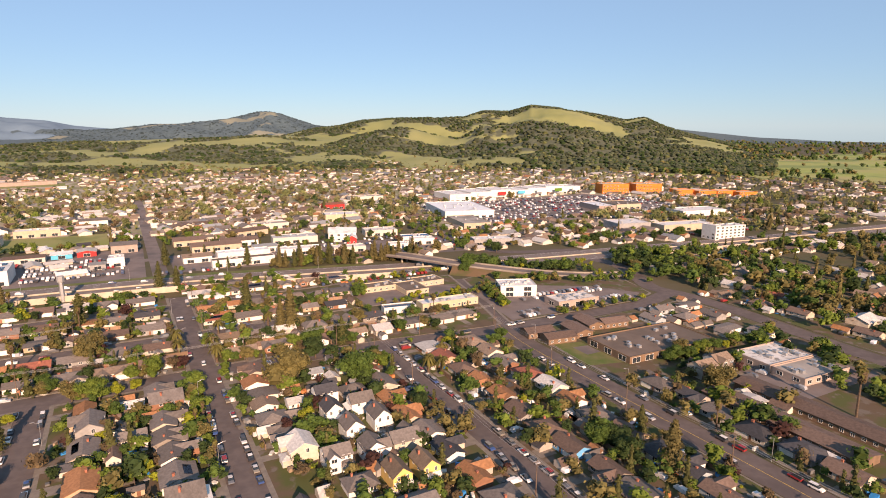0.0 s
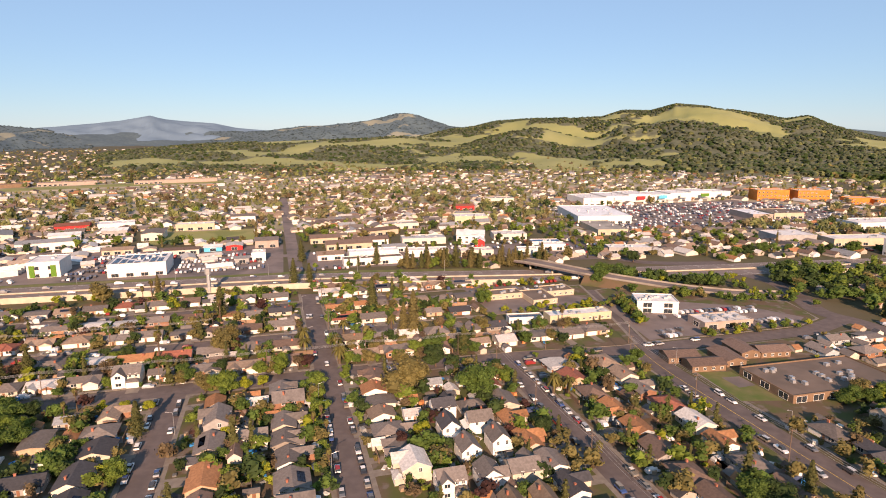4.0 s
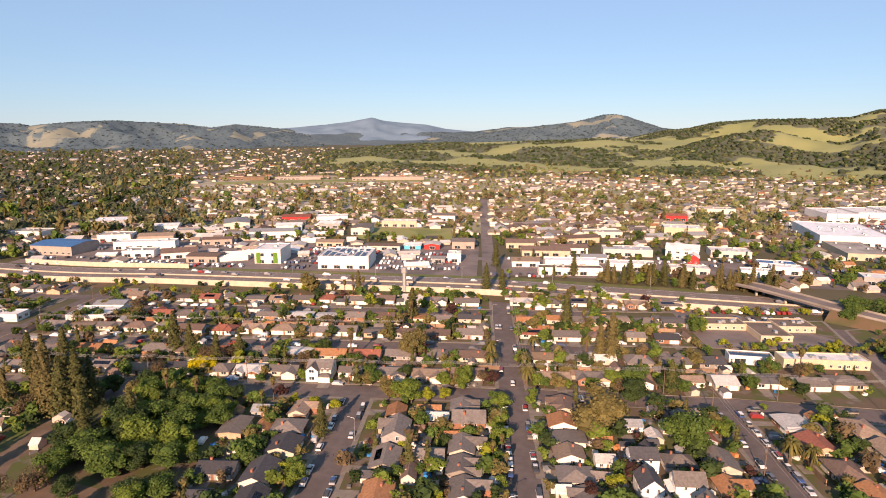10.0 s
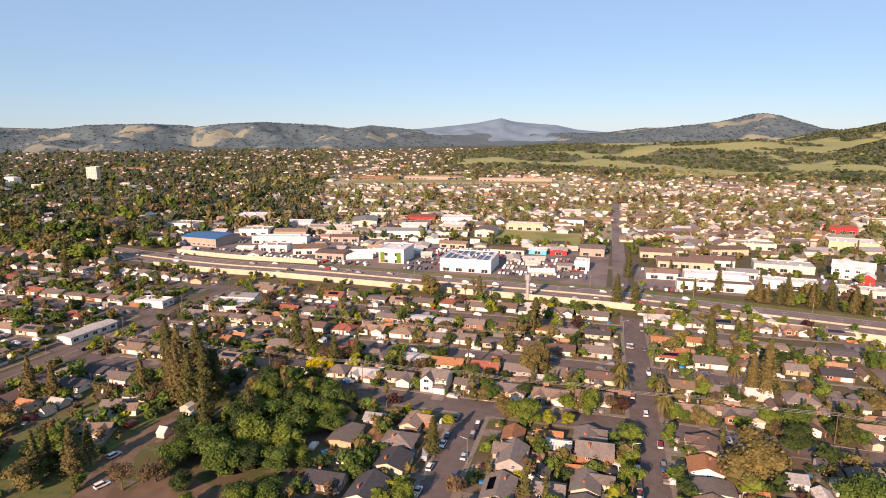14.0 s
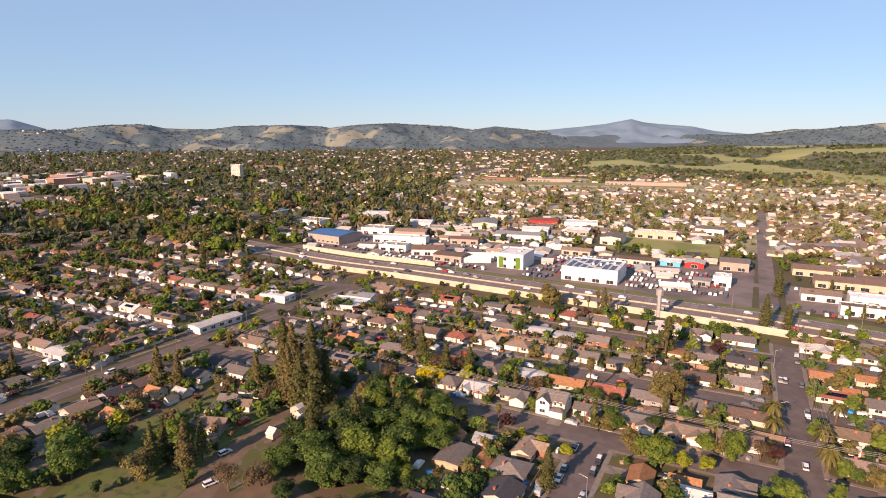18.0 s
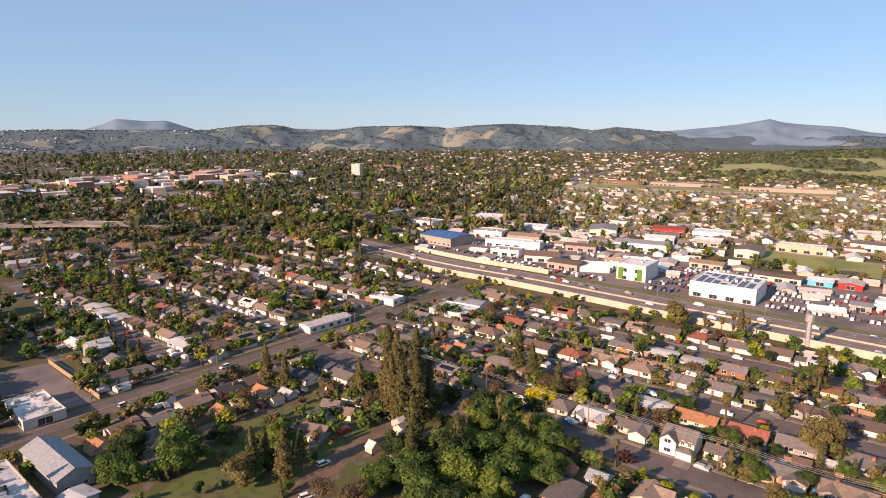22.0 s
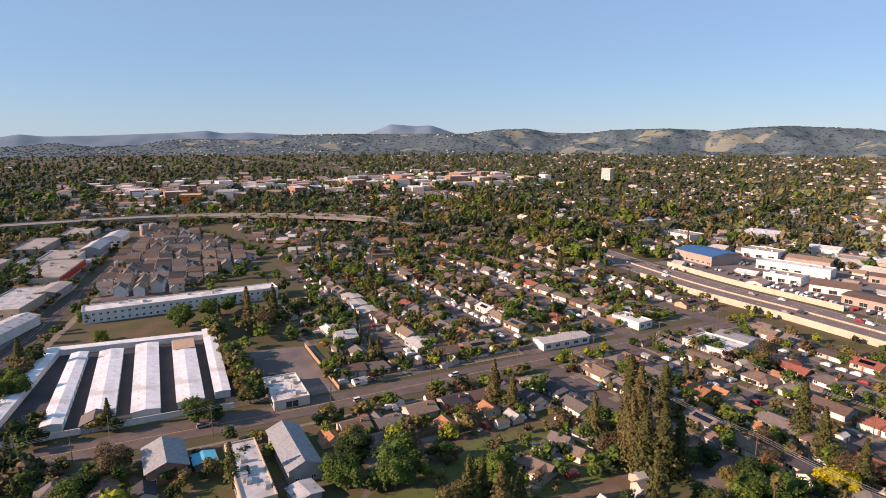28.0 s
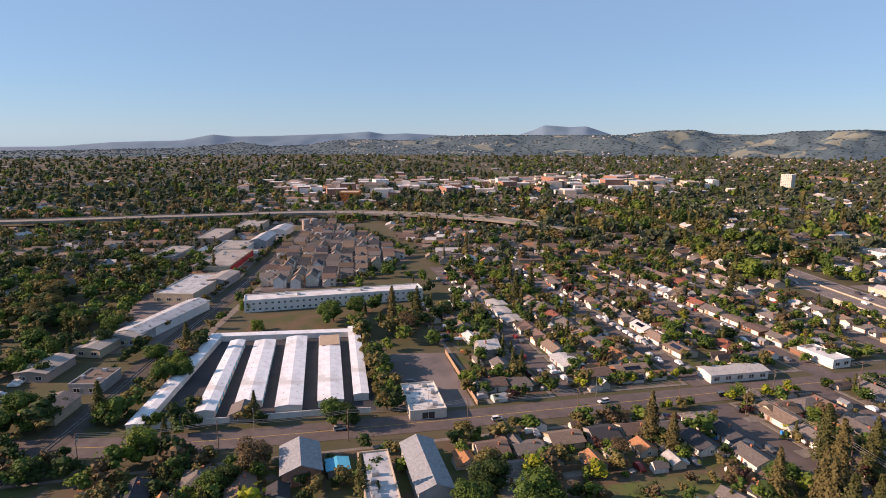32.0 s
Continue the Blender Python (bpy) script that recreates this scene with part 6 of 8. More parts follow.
# storage yard
slab("pavement_storage_yard", "dark asphalt yard between storage sheds", [(-336, 66), (-252, 50), (-243, 132), (-329, 138)], "dark_lot", 0.06, "yard")
for k, (xa, ya, xb, yb, w) in enumerate(((-326.5, 79.5, -251.5, 73, 6.4), (-323.5, 92, -256, 87.5, 9.2), (-325, 106.5, -248.5, 101.5, 9.2), (-321.5, 121.5, -249.5, 116.5, 9.2))):
    L = math.hypot(xb - xa, yb - ya)
    cx, cy = (xa + xb) / 2, (ya + yb) / 2
    a = math.degrees(math.atan2(yb - ya, xb - xa))
    s = building("storage_shed", "long low storage shed with a white ribbed roof", "shed", cx - L / 2, cx + L / 2, cy - w / 2, cy + w / 2, 2.7, "white_wall", "shed_roof", "", turn=a, pitch=0.5, group="storage sheds", edge=0.25)
    for i in range(24):
        for q in (-1, 1):
            u = -L / 2 + (i + 0.5) * L / 24
            bm = bmesh.new() if (i == 0 and q == -1 and k == 0) else None
            if bm:
                box(bm, -1.2, 1.2, -0.05, 0.02, 0, 2.2)
                ROLL = bpy.data.meshes.new("roll_door")
                bm.to_mesh(ROLL)
                bm.free()
                ROLL.materials.append(M["cyan_wall"])
                bm = bmesh.new()
                box(bm, -0.3, 0.3, -0.12, 0.12, 0, 0.12)
                DOT = bpy.data.meshes.new("roof_vent")
                bm.to_mesh(DOT)
                bm.free()
                DOT.materials.append(M["grey_wall"])
            if i % 2 == 0:
                put("roof_vent", DOT, s, pose(u, q * w * 0.27, 3.05))
            if q == 1 and i % 2 == 0:
                put("roll_door", ROLL, s, pose(u, w / 2, 0.05, 0, 0, 180))
    if k == 3:
        bm = bmesh.new()
        box(bm, -L / 2, -L / 2 + 14, -w / 2, w / 2, 3.42, 3.46)
        part("roof_patch", bm, M["tan_panel"], s, "unpainted tan end of the roof")
building("storage_shed", "narrow white storage shed along the fence", "shed", -334, -252, 128.5, 134, 2.7, "white_wall", "shed_roof", "", turn=-4.5, pitch=0.3, group="storage sheds", edge=0.2)
building("storage_shed", "narrow white storage shed along the railway", "shed", -340, -246, 57.5, 63, 2.7, "white_wall", "shed_roof", "", turn=-11, pitch=0.3, group="storage sheds", edge=0.2)
building("storage_shed", "narrow white storage shed closing the yard", "shed", -335, -330, 70, 136, 2.7, "white_wall", "shed_roof", "", turn=-8, pitch=0.3, group="storage sheds", edge=0.2)
building("storage_office", "small grey office at the storage gate", "office", -253, -245, 82, 90, 3.2, "grey_wall", "roof_g", "e", "s", turn=-5, pitch=1.6)
long_wall("wall_storage_front", [(-248, 56), (-246, 82), (-244, 110), (-241, 130)], 0, 0.3, 2.2, M["white_wall"], "low white wall along the street")
building("apartment_building", "long white two-storey apartment block with dark windows", "apartments", -396, -383, 79, 182, 6.6, "white_wall", "white_roof", "es", "s", 2, 8, turn=1.0, most=30)
slab("pavement_field", "rough brown field behind the storage yard", [(-375, 85), (-340, 80), (-332, 140), (-372, 150)], "dry_field", 0.05, "field")
slab("pavement_empty_lot", "empty asphalt lot with faded lines", [(-299, 140), (-293, 171), (-237, 168), (-240, 140)], "lot", 0.055, "lot")
building("flat_shop", "low shop with a patched white flat roof", "shop", -255, -231, 143, 156, 3.2, "cream_wall", "patched_roof", "es", "shop", 1, 5, turn=-3)
building("workshop", "grey gabled metal workshop beside the street", "workshop", -208, -181, 134.5, 144, 5.0, "grey_wall", "roof_s", "we", "s", turn=-1, pitch=2.0)
building("flat_workshop", "flat white-roofed workshop with dark stripes", "workshop", -206, -172, 120.5, 129.5, 4.4, "tan_wall", "streaked_roof", "s", "shop", 1, 6, turn=-2)
building("gabled_store", "slate grey gabled store with a brick front", "store", -216, -200, 99, 110, 4.6, "brick_wall", "roof_s", "e", "s", turn=0, pitch=2.2)
building("blue_canopy", "low shelter with a bright blue tarpaulin", "shelter", -208, -202, 112, 118, 2.6, "grey_wall", "cyan_wall", "", pitch=0.5)
building("yard_shelter", "small shelter with a pale metal roof", "shelter", -177, -170, 133, 140, 2.8, "grey_wall", "streaked_roof", "", pitch=0.6, turn=10)
# railway side
for x, y, l, d, h, w, r, a, p in ((-371, 41, 58, 13, 5.0, "white_wall", "streaked_roof", 154, 1.5), (-352, 31, 26, 15, 4.6, "grey_wall", "grey_roof", -20, 1.2), (-440, 45, 52, 24, 5.0, "tan_wall", "streaked_roof", -17, 0.0), (-457, 62, 26, 12, 5.5, "grey_wall", "grey_roof", -17, 1.0),
                                   (-517, 58, 66, 26, 6.0, "tan_wall", "grey_roof", -12, 0.0), (-572, 62, 38, 26, 6.0, "white_wall", "grey_roof", -12, 0.0), (-598, 84, 40, 14, 7.5, "grey_wall", "streaked_roof", -12, 2.4), (-338, 19, 22, 12, 4.0, "tan_wall", "grey_roof", -20, 1.0), (-292, 28, 16, 12, 4.0, "grey_wall", "brown_roof", -14, 0.0), (-268, 20, 16, 12, 4.0, "tan_wall", "roof_g", -14, 1.5), (-660, 100, 36, 16, 6.0, "white_wall", "streaked_roof", -13, 2.0), (-312, 4, 20, 13, 4.0, "rose_wall", "grey_roof", -14, 1.0), (-640, 40, 60, 22, 6.0, "rose_wall", "grey_roof", -12, 0.0), (-560, 14, 46, 20, 5.0, "grey_wall", "grey_roof", -12, 0.0), (-700, 70, 50, 24, 6.0, "tan_wall", "grey_roof", -12, 0.0)):
    th = building("warehouse", "plain metal warehouse beside the railway", "warehouse", x - l / 2, x + l / 2, y - d / 2, y + d / 2, h, w, r, "e", "big", 1, 3, turn=a, pitch=p, group="railway warehouses")
    if l == 66:
        bm = bmesh.new()
        box(bm, -l / 2 + 1, l / 2 - 1, d / 2 + 0.02, d / 2 + 0.12, 1.2, 5.4)
        part("red_cladding", bm, M["red_wall"], th, "dark red sheet cladding along one side")
slab("pavement_railway_yards", "worn asphalt yards between the warehouses", [(-330, 6), (-480, 24), (-720, 50), (-720, 118), (-640, 100), (-480, 72), (-380, 52), (-330, 44)], "lot", 0.045, "yard")
for x, y in ((-668, 124), (-672, 133)):
    th = tagged(new("silo"), "tall pale concrete grain silo by the railway", "silo", group="silos")
    bm = bmesh.new()
    tapered(bm, (x, y, -0.2), (x, y, 12.5), 3.6, 3.6, 20)
    part("drum", bm, M["rose_wall"], th)
    bm = bmesh.new()
    tapered(bm, (x, y, 12.51), (x, y, 13.4), 3.7, 0.8, 20)
    part("cap", bm, M["metal"], th)
# townhouses in tight rows
slab("pavement_townhouse_lanes", "asphalt lanes between the townhouses", [(-424, 84), (-540, 95), (-640, 112), (-710, 124), (-708, 162), (-625, 184), (-512, 206), (-430, 142)], "asphalt", 0.05, "lane")
for i in range(22):
    for j in range(11):
        x, y = -434 - i * 12.4 - bg.uniform(0, 1.5) - (3 if j % 2 else 0), 88 + i * 1.6 + j * 10.6 + bg.uniform(-1, 1)
        if y < float(np.interp(-x, [430, 540, 633, 703], [88, 101, 117, 130])) or y > float(np.interp(-x, [430, 476, 512, 625, 703], [134, 171, 194, 174, 155])) or (i % 4 == 3 and j % 3 == 2):
            continue
        th = building("townhouse", "tightly set gabled townhouse with pale walls and a grey-brown roof", "townhouse", x - 3.2, x + 3.2, y - 4.3, y + 4.3, bg.choice((4.8, 5.6, 6.4)), bg.choice(("cream_wall", "cream_wall", "white_wall", "tan_wall", "white_wall")), bg.choice(("roof_y", "roof_g", "roof_d", "roof_b", "roof_g", "roof_t")), "e" if i < 8 else "", "s", 2, 0, turn=bg.choice((-10, 80, -10)), pitch=2.4, group="townhouses", most=2, edge=0.4)
        br = bmesh.new()
        walls(br, 0.2, 4.6, -3.4, 1.0, -0.2, 3.2, 1.6, "x")
        gable(br, 0.2, 4.6, -3.4, 1.0, 3.2, 1.6, eave=0.3, along="x")
        part("side_gable", br, M[bg.choice(("white_wall", "cream_wall", "roof_t"))], th)
# long street corner shops
building("market_hall", "low white shop hall with a stepped grey roof", "shop", -204, -182, 325, 342, 4.6, "white_wall", "patched_roof", "sw", "shop", 1, 4, turn=4)
building("market_annex", "grey-roofed annex of the shop hall", "shop", -200, -184, 343, 353, 5.4, "white_wall", "roof_s", "w", "s", turn=4, pitch=1.0)
building("row_shop", "long low building with a pale grey roof", "shop", -240, -231, 266, 292, 3.6, "white_wall", "roof_w", "e", "big", turn=-4, pitch=0.7)
building("twin_hall", "low hall with a white flat roof", "hall", -250, -232, 326, 336, 3.6, "white_wall", "white_roof", "e", "big", turn=3)
# shops and lots east of the middle street
slab("pavement_dealer_lot", "wide asphalt car park with planted islands", [(118, 375), (150, 362), (186, 320), (182, 308), (118, 308)], "lot", 0.19, "lot")
building("dealer_building", "low brown-roofed office with a tan front", "office", 126, 146, 334, 345, 3.0, "tan_wall", "brown_roof", "s", "s", 1, 4)
building("dealer_building", "low brown-roofed office with a tan front", "office", 161, 179, 332, 345, 3.0, "tan_wall", "brown_roof", "s", "s", 1, 4)
building("dealer_canopy", "flat brown roofed hall between two offices", "office", 146, 161, 318, 340, 2.7, "tan_wall", "brown_roof", "s", "s", 1, 2)
building("strip_shops", "pale yellow strip of shops with a white roof", "shop", 141, 176, 285, 294, 3.8, "yellow_wall", "white_roof", "s", "s", 1, 6, turn=-2)
building("solar_shop", "flat shop roof covered in blue solar panels", "shop", 120, 138, 288, 295, 3.6, "white_wall", "solar", "s", "shop", 1, 0, turn=-8)
slab("pavement_office_lots", "worn asphalt car park round low offices", [(176, 250), (262, 249), (276, 258), (262, 282), (226, 304), (200, 312), (184, 300)], "lot", 0.18, "lot")
building("white_office", "two-storey white office with sky-blue glazing", "office", 197, 219, 285, 301, 6.4, "white_wall", "white_roof", "sw", "shop", 2, 10, turn=-22, most=10)
building("flat_offices", "low tan office with a stepped grey roof", "office", 211, 239, 254, 268, 3.6, "rose_wall", "patched_roof", "sw", "shop", 1, 12, turn=-3)
for x, y, w, d in ((174, 226, 14, 9), (178, 215, 15, 9), (193, 219, 9, 15), (206, 225, 9, 15), (217, 220, 14, 9)):
    building("apartment_house", "low apartment house with a brown gabled roof", "apartments", x - w / 2, x + w / 2, y - d / 2, y + d / 2, 3.0, "brown_wall", "roof_b", "s", "s", 1, 0, turn=-8, pitch=1.4, group="brown apartment houses", most=5)
building("school", "long low school with a brown flat roof", "school", 187, 240, 176, 204, 2.9, "brown_wall", "brown_roof", "sw", "shop", 1, 16, turn=-2)
slab("lawn_school", "green lawn with a sports court beside the school", [(172, 212), (186, 208), (186, 180), (170, 184)], "lawn", 0.18, "lawn")
slab("pavement_court", "grey sports court in the lawn", [(178, 204), (186, 203), (186, 194), (178, 194)], "lot", 0.185, "court")
building("flat_hall", "wide hall with a stained beige flat roof", "hall", 231, 259, 142, 160, 3.4, "rose_wall", "patched_roof", "sw", "big", 1, 12, turn=-3)
building("flat_hall_annex", "low wing with a grey gravel roof", "hall", 231, 259, 127, 141.5, 3.0, "rose_wall", "grey_roof", "sw", "big", 1, 10, turn=-3)
slab("pavement_hall_lot", "asphalt yard around the wide hall", [(222, 165), (270, 165), (270, 120), (222, 120)], "lot", 0.18, "lot")
for x in (192, 210):
    building("motel_row", "long two-storey lodging with a brown flat roof", "lodging", x - 5, x + 5, 84, 140, 3.0, "brown_wall", "roof_b", "we", "s", 1, 0, pitch=1.1, group="long lodging rows", most=14)
for x, y in ((240, 214), (258, 208), (274, 204), (262, 186), (272, 174), (316, 205), (319, 184), (334, 166), (316, 148), (333, 128), (258, 224), (276, 222), (314, 228), (338, 212), (352, 186), (356, 150), (316, 118)):
    put_house(x, y, bg.choice(ONE), bg.choice("gbtgr"), bg.choice((0, 90, 180)))
# shops along the far side of the highway
slab("pavement_motor_lot", "wide asphalt motor dealers' lots", [(-345, 462), (-200, 455), (-100, 449), (10, 440), (12, 545), (-120, 560), (-340, 580)], "lot", 0.05, "lot")
building("solar_showroom", "white showroom with solar panels on its roof", "showroom", -105, -68, 456, 488, 9.0, "white_wall", "white_roof", "sw", "shop", 1, 4)
TH = bpy.data.objects["solar_showroom"]
bm = bmesh.new()
for i in range(7):
    for j in range(6):
        if (i + j) % 5 != 4:
            box(bm, -16 + i * 4.7, -12.6 + i * 4.7, -13 + j * 4.6, -9.7 + j * 4.6, 9.25, 9.4)
part("solar_panel", bm, M["solar"], TH)["kind"] = "stuff"
gw = building("green_showroom", "white cube showroom with green planted wall strips", "showroom", -157, -137, 470, 495, 10.5, "white_wall", "white_roof", "s", "shop", 2, 3, most=3)
for u in (-7, 6):
    bm = bmesh.new()
    box(bm, u - 1.6, u + 1.6, -12.9, -12.5, 0.4, 8.5)
    part("planted_strip", bm, M["ivy"], gw)
building("blue_hall", "large tan hall with a deep blue roof", "hall", -348, -310, 490, 520, 7.5, "rose_wall", "blue_roof", "s", "big", 1, 0, turn=-7, pitch=1.6)
for a in ((-295, -246, 518, 530, 6, "white_wall", "white_roof", 12, 0), (-238, -212, 483, 500, 5, "white_wall", "white_roof", 20, 2.2), (-201, -158, 574, 592, 6.5, "white_wall", "white_roof", 10, 1.6), (-128, -105, 538, 550, 4, "tan_wall", "roof_o", 0, 1.4), (-202, -172, 672, 690, 5.5, "red_wall", "roof_r", 8, 1.8), (-164, -131, 670, 690, 6, "white_wall", "white_roof", 10, 0), (-250, -225, 622, 655, 6, "white_wall", "shed_roof", 20, 1.6), (-385, -352, 622, 648, 7, "white_wall", "white_roof", 15, 0), (-110, -92, 596, 622, 6.5, "white_wall", "white_roof", 0, 1.2), (-88, -52, 645, 658, 6, "tan_wall", "white_roof", 0, 0), (-39, -14, 686, 700, 6.5, "white_wall", "white_roof", 0, 1.5), (-51, -37, 530, 544, 3.6, "cyan_wall", "white_roof", 0, 1.3), (-34, -21, 531, 545, 3.8, "red_wall", "roof_w", 0, 1.2), (-11, 8, 534, 552, 6.4, "grey_wall", "white_roof", 0, 1.4), (-80, -54, 524, 536, 4, "white_wall", "white_roof", 0, 1.0), (-12, -2, 482, 494, 6.5, "white_wall", "white_roof", 0, 0), (-24, -14, 478, 486, 4, "white_wall", "roof_w", 0, 1), (53, 97, 446, 456, 5.0, "white_wall", "brown_roof", 0, 0), (60, 99, 470, 482, 5, "white_wall", "white_roof", 0, 0), (-210, -186, 470, 486, 5, "grey_wall", "white_roof", 0, 1.0), (-270, -246, 486, 500, 5, "white_wall", "grey_roof", 10, 0), (-292, -262, 548, 562, 6, "white_wall", "white_roof", 12, 1.5), (-330, -302, 548, 566, 6, "white_wall", "grey_roof", 12, 0), (-230, -205, 540, 552, 5, "white_wall", "shed_roof", 12, 1.2), (-190, -165, 615, 632, 5.5, "white_wall", "white_roof", 10, 1.5), (-150, -128, 630, 646, 5.5, "grey_wall", "white_roof", 0, 1.5), (-320, -285, 600, 618, 6, "white_wall", "white_roof", 15, 1.5), (-280, -255, 580, 596, 5, "tan_wall", "white_roof", 15, 0), (-420, -390, 560, 580, 6, "white_wall", "grey_roof", 0, 0), (35, 60, 540, 556, 5, "tan_wall", "roof_b", 0, 1.8), (70, 100, 520, 534, 5, "white_wall", "roof_b", 0, 1.8), (80, 118, 565, 578, 5, "tan_wall", "roof_b", 15, 1.8), (110, 145, 595, 610, 5, "white_wall", "white_roof", 0, 0), (217, 237, 456, 467, 5, "white_wall", "white_roof", -15, 0), (263, 297, 426, 440, 5, "grey_wall", "white_roof", -15, 0), (301, 330, 505, 560, 5, "tan_wall", "grey_roof", -10, 0), (215, 240, 702, 716, 6, "red_wall", "roof_r", 0, 1.5), (267, 312, 752, 770, 7, "white_wall", "white_roof", -5, 0), (190, 225, 610, 632, 7, "yellow_wall", "white_roof", -10, 0), (426, 462, 424, 452, 7, "grey_wall", "white_roof", -10, 0), (462, 520, 400, 420, 6, "tan_wall", "white_roof", -10, 0), (507, 530, 540, 585, 6, "tan_wall", "white_roof", -10, 0), (535, 570, 540, 575, 6, "tan_wall", "grey_roof", -10, 0), (560, 620, 460, 490, 6, "white_wall", "white_roof", -10, 0)):
    x0, x1, y0, y1, h, w, r, t, p = a
    if bg.random() < 0.55 and w not in ("cyan_wall", "red_wall"):
        r = bg.choice(("grey_roof", "brown_roof", "shed_roof") if not p else ("roof_g", "roof_s", "roof_t", "roof_b"))
        w = bg.choice((w, w, "cream_wall", "grey_wall", "rose_wall"))
    building("shop_building", "low commercial building with a pale roof", "shop", x0, x1, y0, y1, h, w, r, "s", "shop", 1, 3 if not p else 0, turn=t, pitch=p, group="commercial buildings", most=4)
slab("pavement_shop_strip", "worn asphalt lots between low shops", [(28, 444), (120, 436), (250, 416), (254, 480), (180, 500), (28, 505)], "lot", 0.05, "lot")
for x0, x1, y0, y1, h, w, r, t, p in ((104, 138, 462, 474, 5, "white_wall", "white_roof", -6, 0), (146, 172, 452, 464, 4.5, "cream_wall", "patched_roof", -8, 0), (36, 56, 470, 484, 4.5, "white_wall", "roof_t", 0, 1.5), (112, 150, 512, 530, 5, "cream_wall", "streaked_roof", -6, 0), (46, 84, 508, 526, 5, "tan_wall", "roof_b", 0, 1.8), (192, 212, 446, 456, 4.5, "white_wall", "white_roof", -12, 0), (214, 238, 468, 480, 5, "white_wall", "blue_roof", -12, 0), (196, 226, 510, 528, 5, "cream_wall", "patched_roof", -10, 0), (90, 108, 486, 498, 4.5, "white_wall", "roof_s", 0, 1.4)):
    building("shop_building", "low commercial building with a pale roof", "shop", x0, x1, y0, y1, h, w, r, "s", "shop", 1, 3 if not p else 0, turn=t, pitch=p, group="commercial buildings", most=4)
for k, y in enumerate((476, 482, 488, 494)):
    th = building("car_canopy", "long white sun canopy over parked cars", "canopy", -192, -166, y, y + 3.6, 3.4, "white_wall", "white_roof", "", units=0, turn=22, group="sun canopies")
building("chapel", "white church hall with red trimmed gables", "church", 160, 184, 500, 522, 8, "white_wall", "white_roof", "sw", "big", 2, 0, turn=-20, pitch=3.0, most=5)
building("chapel_porch", "white gabled porch of the church hall", "church", 170, 178, 486, 498, 5, "red_wall", "white_roof", "s", "s", 1, 0, turn=-20, pitch=2.4)
# shopping centre and its lot
slab("pavement_mall_lot", "wide asphalt car park of the shopping centre", [(300, 520), (505, 470), (640, 560), (620, 700), (400, 690), (310, 640)], "lot", 0.06, "lot")
building("mall_store", "huge low store with a ribbed white roof", "store", 318, 375, 565, 650, 8, "white_wall", "shed_roof", "se", "shop", 1, 14, turn=-12)
for k, (a, m) in enumerate(((0, "white_wall"), (1, "white_wall"), (2, "red_wall"), (3, "cyan_wall"), (4, "white_wall"), (5, "ivy"), (6, "white_wall"))):
    th = building("mall_shop", "tall pale shop front of the shopping centre", "shop", 385 + a * 34, 417 + a * 34, 695 + a * 3, 745, 10 + (k % 3), "white_wall", "white_roof", "s", "shop", 1, 3, turn=-3, group="shopping centre fronts", most=3)
    bm = bmesh.new()
    box(bm, -6, 6, -26.5, -25.2, 6, 10.2)
    part("sign_panel", bm, M[m], th)
for x, y in ((664, 690), (710, 668)):
    building("orange_building", "five-storey building shell wrapped in orange sheeting", "building", x - 22, x + 22, y - 12, y + 12, 14, "orange_wrap", "tan_wall", "sw", "big", 3, 4, turn=-15, group="orange building shells", most=7)
for x, y, h in ((738, 622, 8), (762, 602, 7), (790, 592, 7), (812, 572, 6)):
    building("framed_block", "unfinished tan and orange timber building", "building", x - 15, x + 15, y - 9, y + 9, h, "orange_wrap", "tan_wall", "s", "big", 2, 0, turn=-15, group="unfinished blocks", most=4)
building("pillar_hotel", "white four-storey hotel with dark window bays", "hotel", 472, 508, 354, 367, 11, "white_wall", "white_roof", "sw", "big", 4, 5, turn=-5, most=9)
building("hotel_tower", "white end tower of the hotel", "hotel", 467, 472, 352, 368, 13, "white_wall", "white_roof", "sw", "big", 4, 0, turn=-5, most=2)
# town centre and tower block
tb = building("tower_block", "pale thirteen-storey tower block among trees", "tower", -908, -890, 944, 958, 31, "cream_wall", "white_roof", "s", "s", 12, 2, turn=20, most=5)
tc = random.Random(8)
for k in range(46):
    a = tc.uniform(0, 1)
    x, y = -1130 + tc.uniform(-60, 140), 120 + a * 760 + tc.uniform(-20, 20)
    w, d, h = tc.uniform(10, 26), tc.uniform(8, 18), tc.choice((7, 8, 10, 12, 14, 17))
    building("town_building", "mid-rise town building with rows of windows", "building", x - w, x + w, y - d, y + d, h, tc.choice(("brick_wall", "white_wall", "tan_wall", "white_wall", "brick_wall", "tan_wall")), tc.choice(("grey_roof", "brown_roof", "white_roof")), "e", "big", 2, 1, turn=tc.choice((0, -13, 8)), group="town centre buildings", most=1)
building("town_garage", "orange four-storey block in the town centre", "building", -965, -935, 185, 215, 14, "orange_wrap", "tan_wall", "e", "big", 3, 1, turn=-13, most=6)
for x0, x1, y0, y1 in ((-1170, -1070, 1277, 1310), (-617, -585, 1215, 1232), (-488, -393, 1178, 1196), (-385, -295, 1200, 1222), (-233, -94, 1200, 1215)):
    building("long_hall", "long low tan hall near the fairground track", "hall", x0, x1, y0, y1, 5.5, "brown_wall" if x0 < -400 else "rose_wall", "brown_roof", "s", "shop", 1, 0, turn=12, group="long halls", most=6)
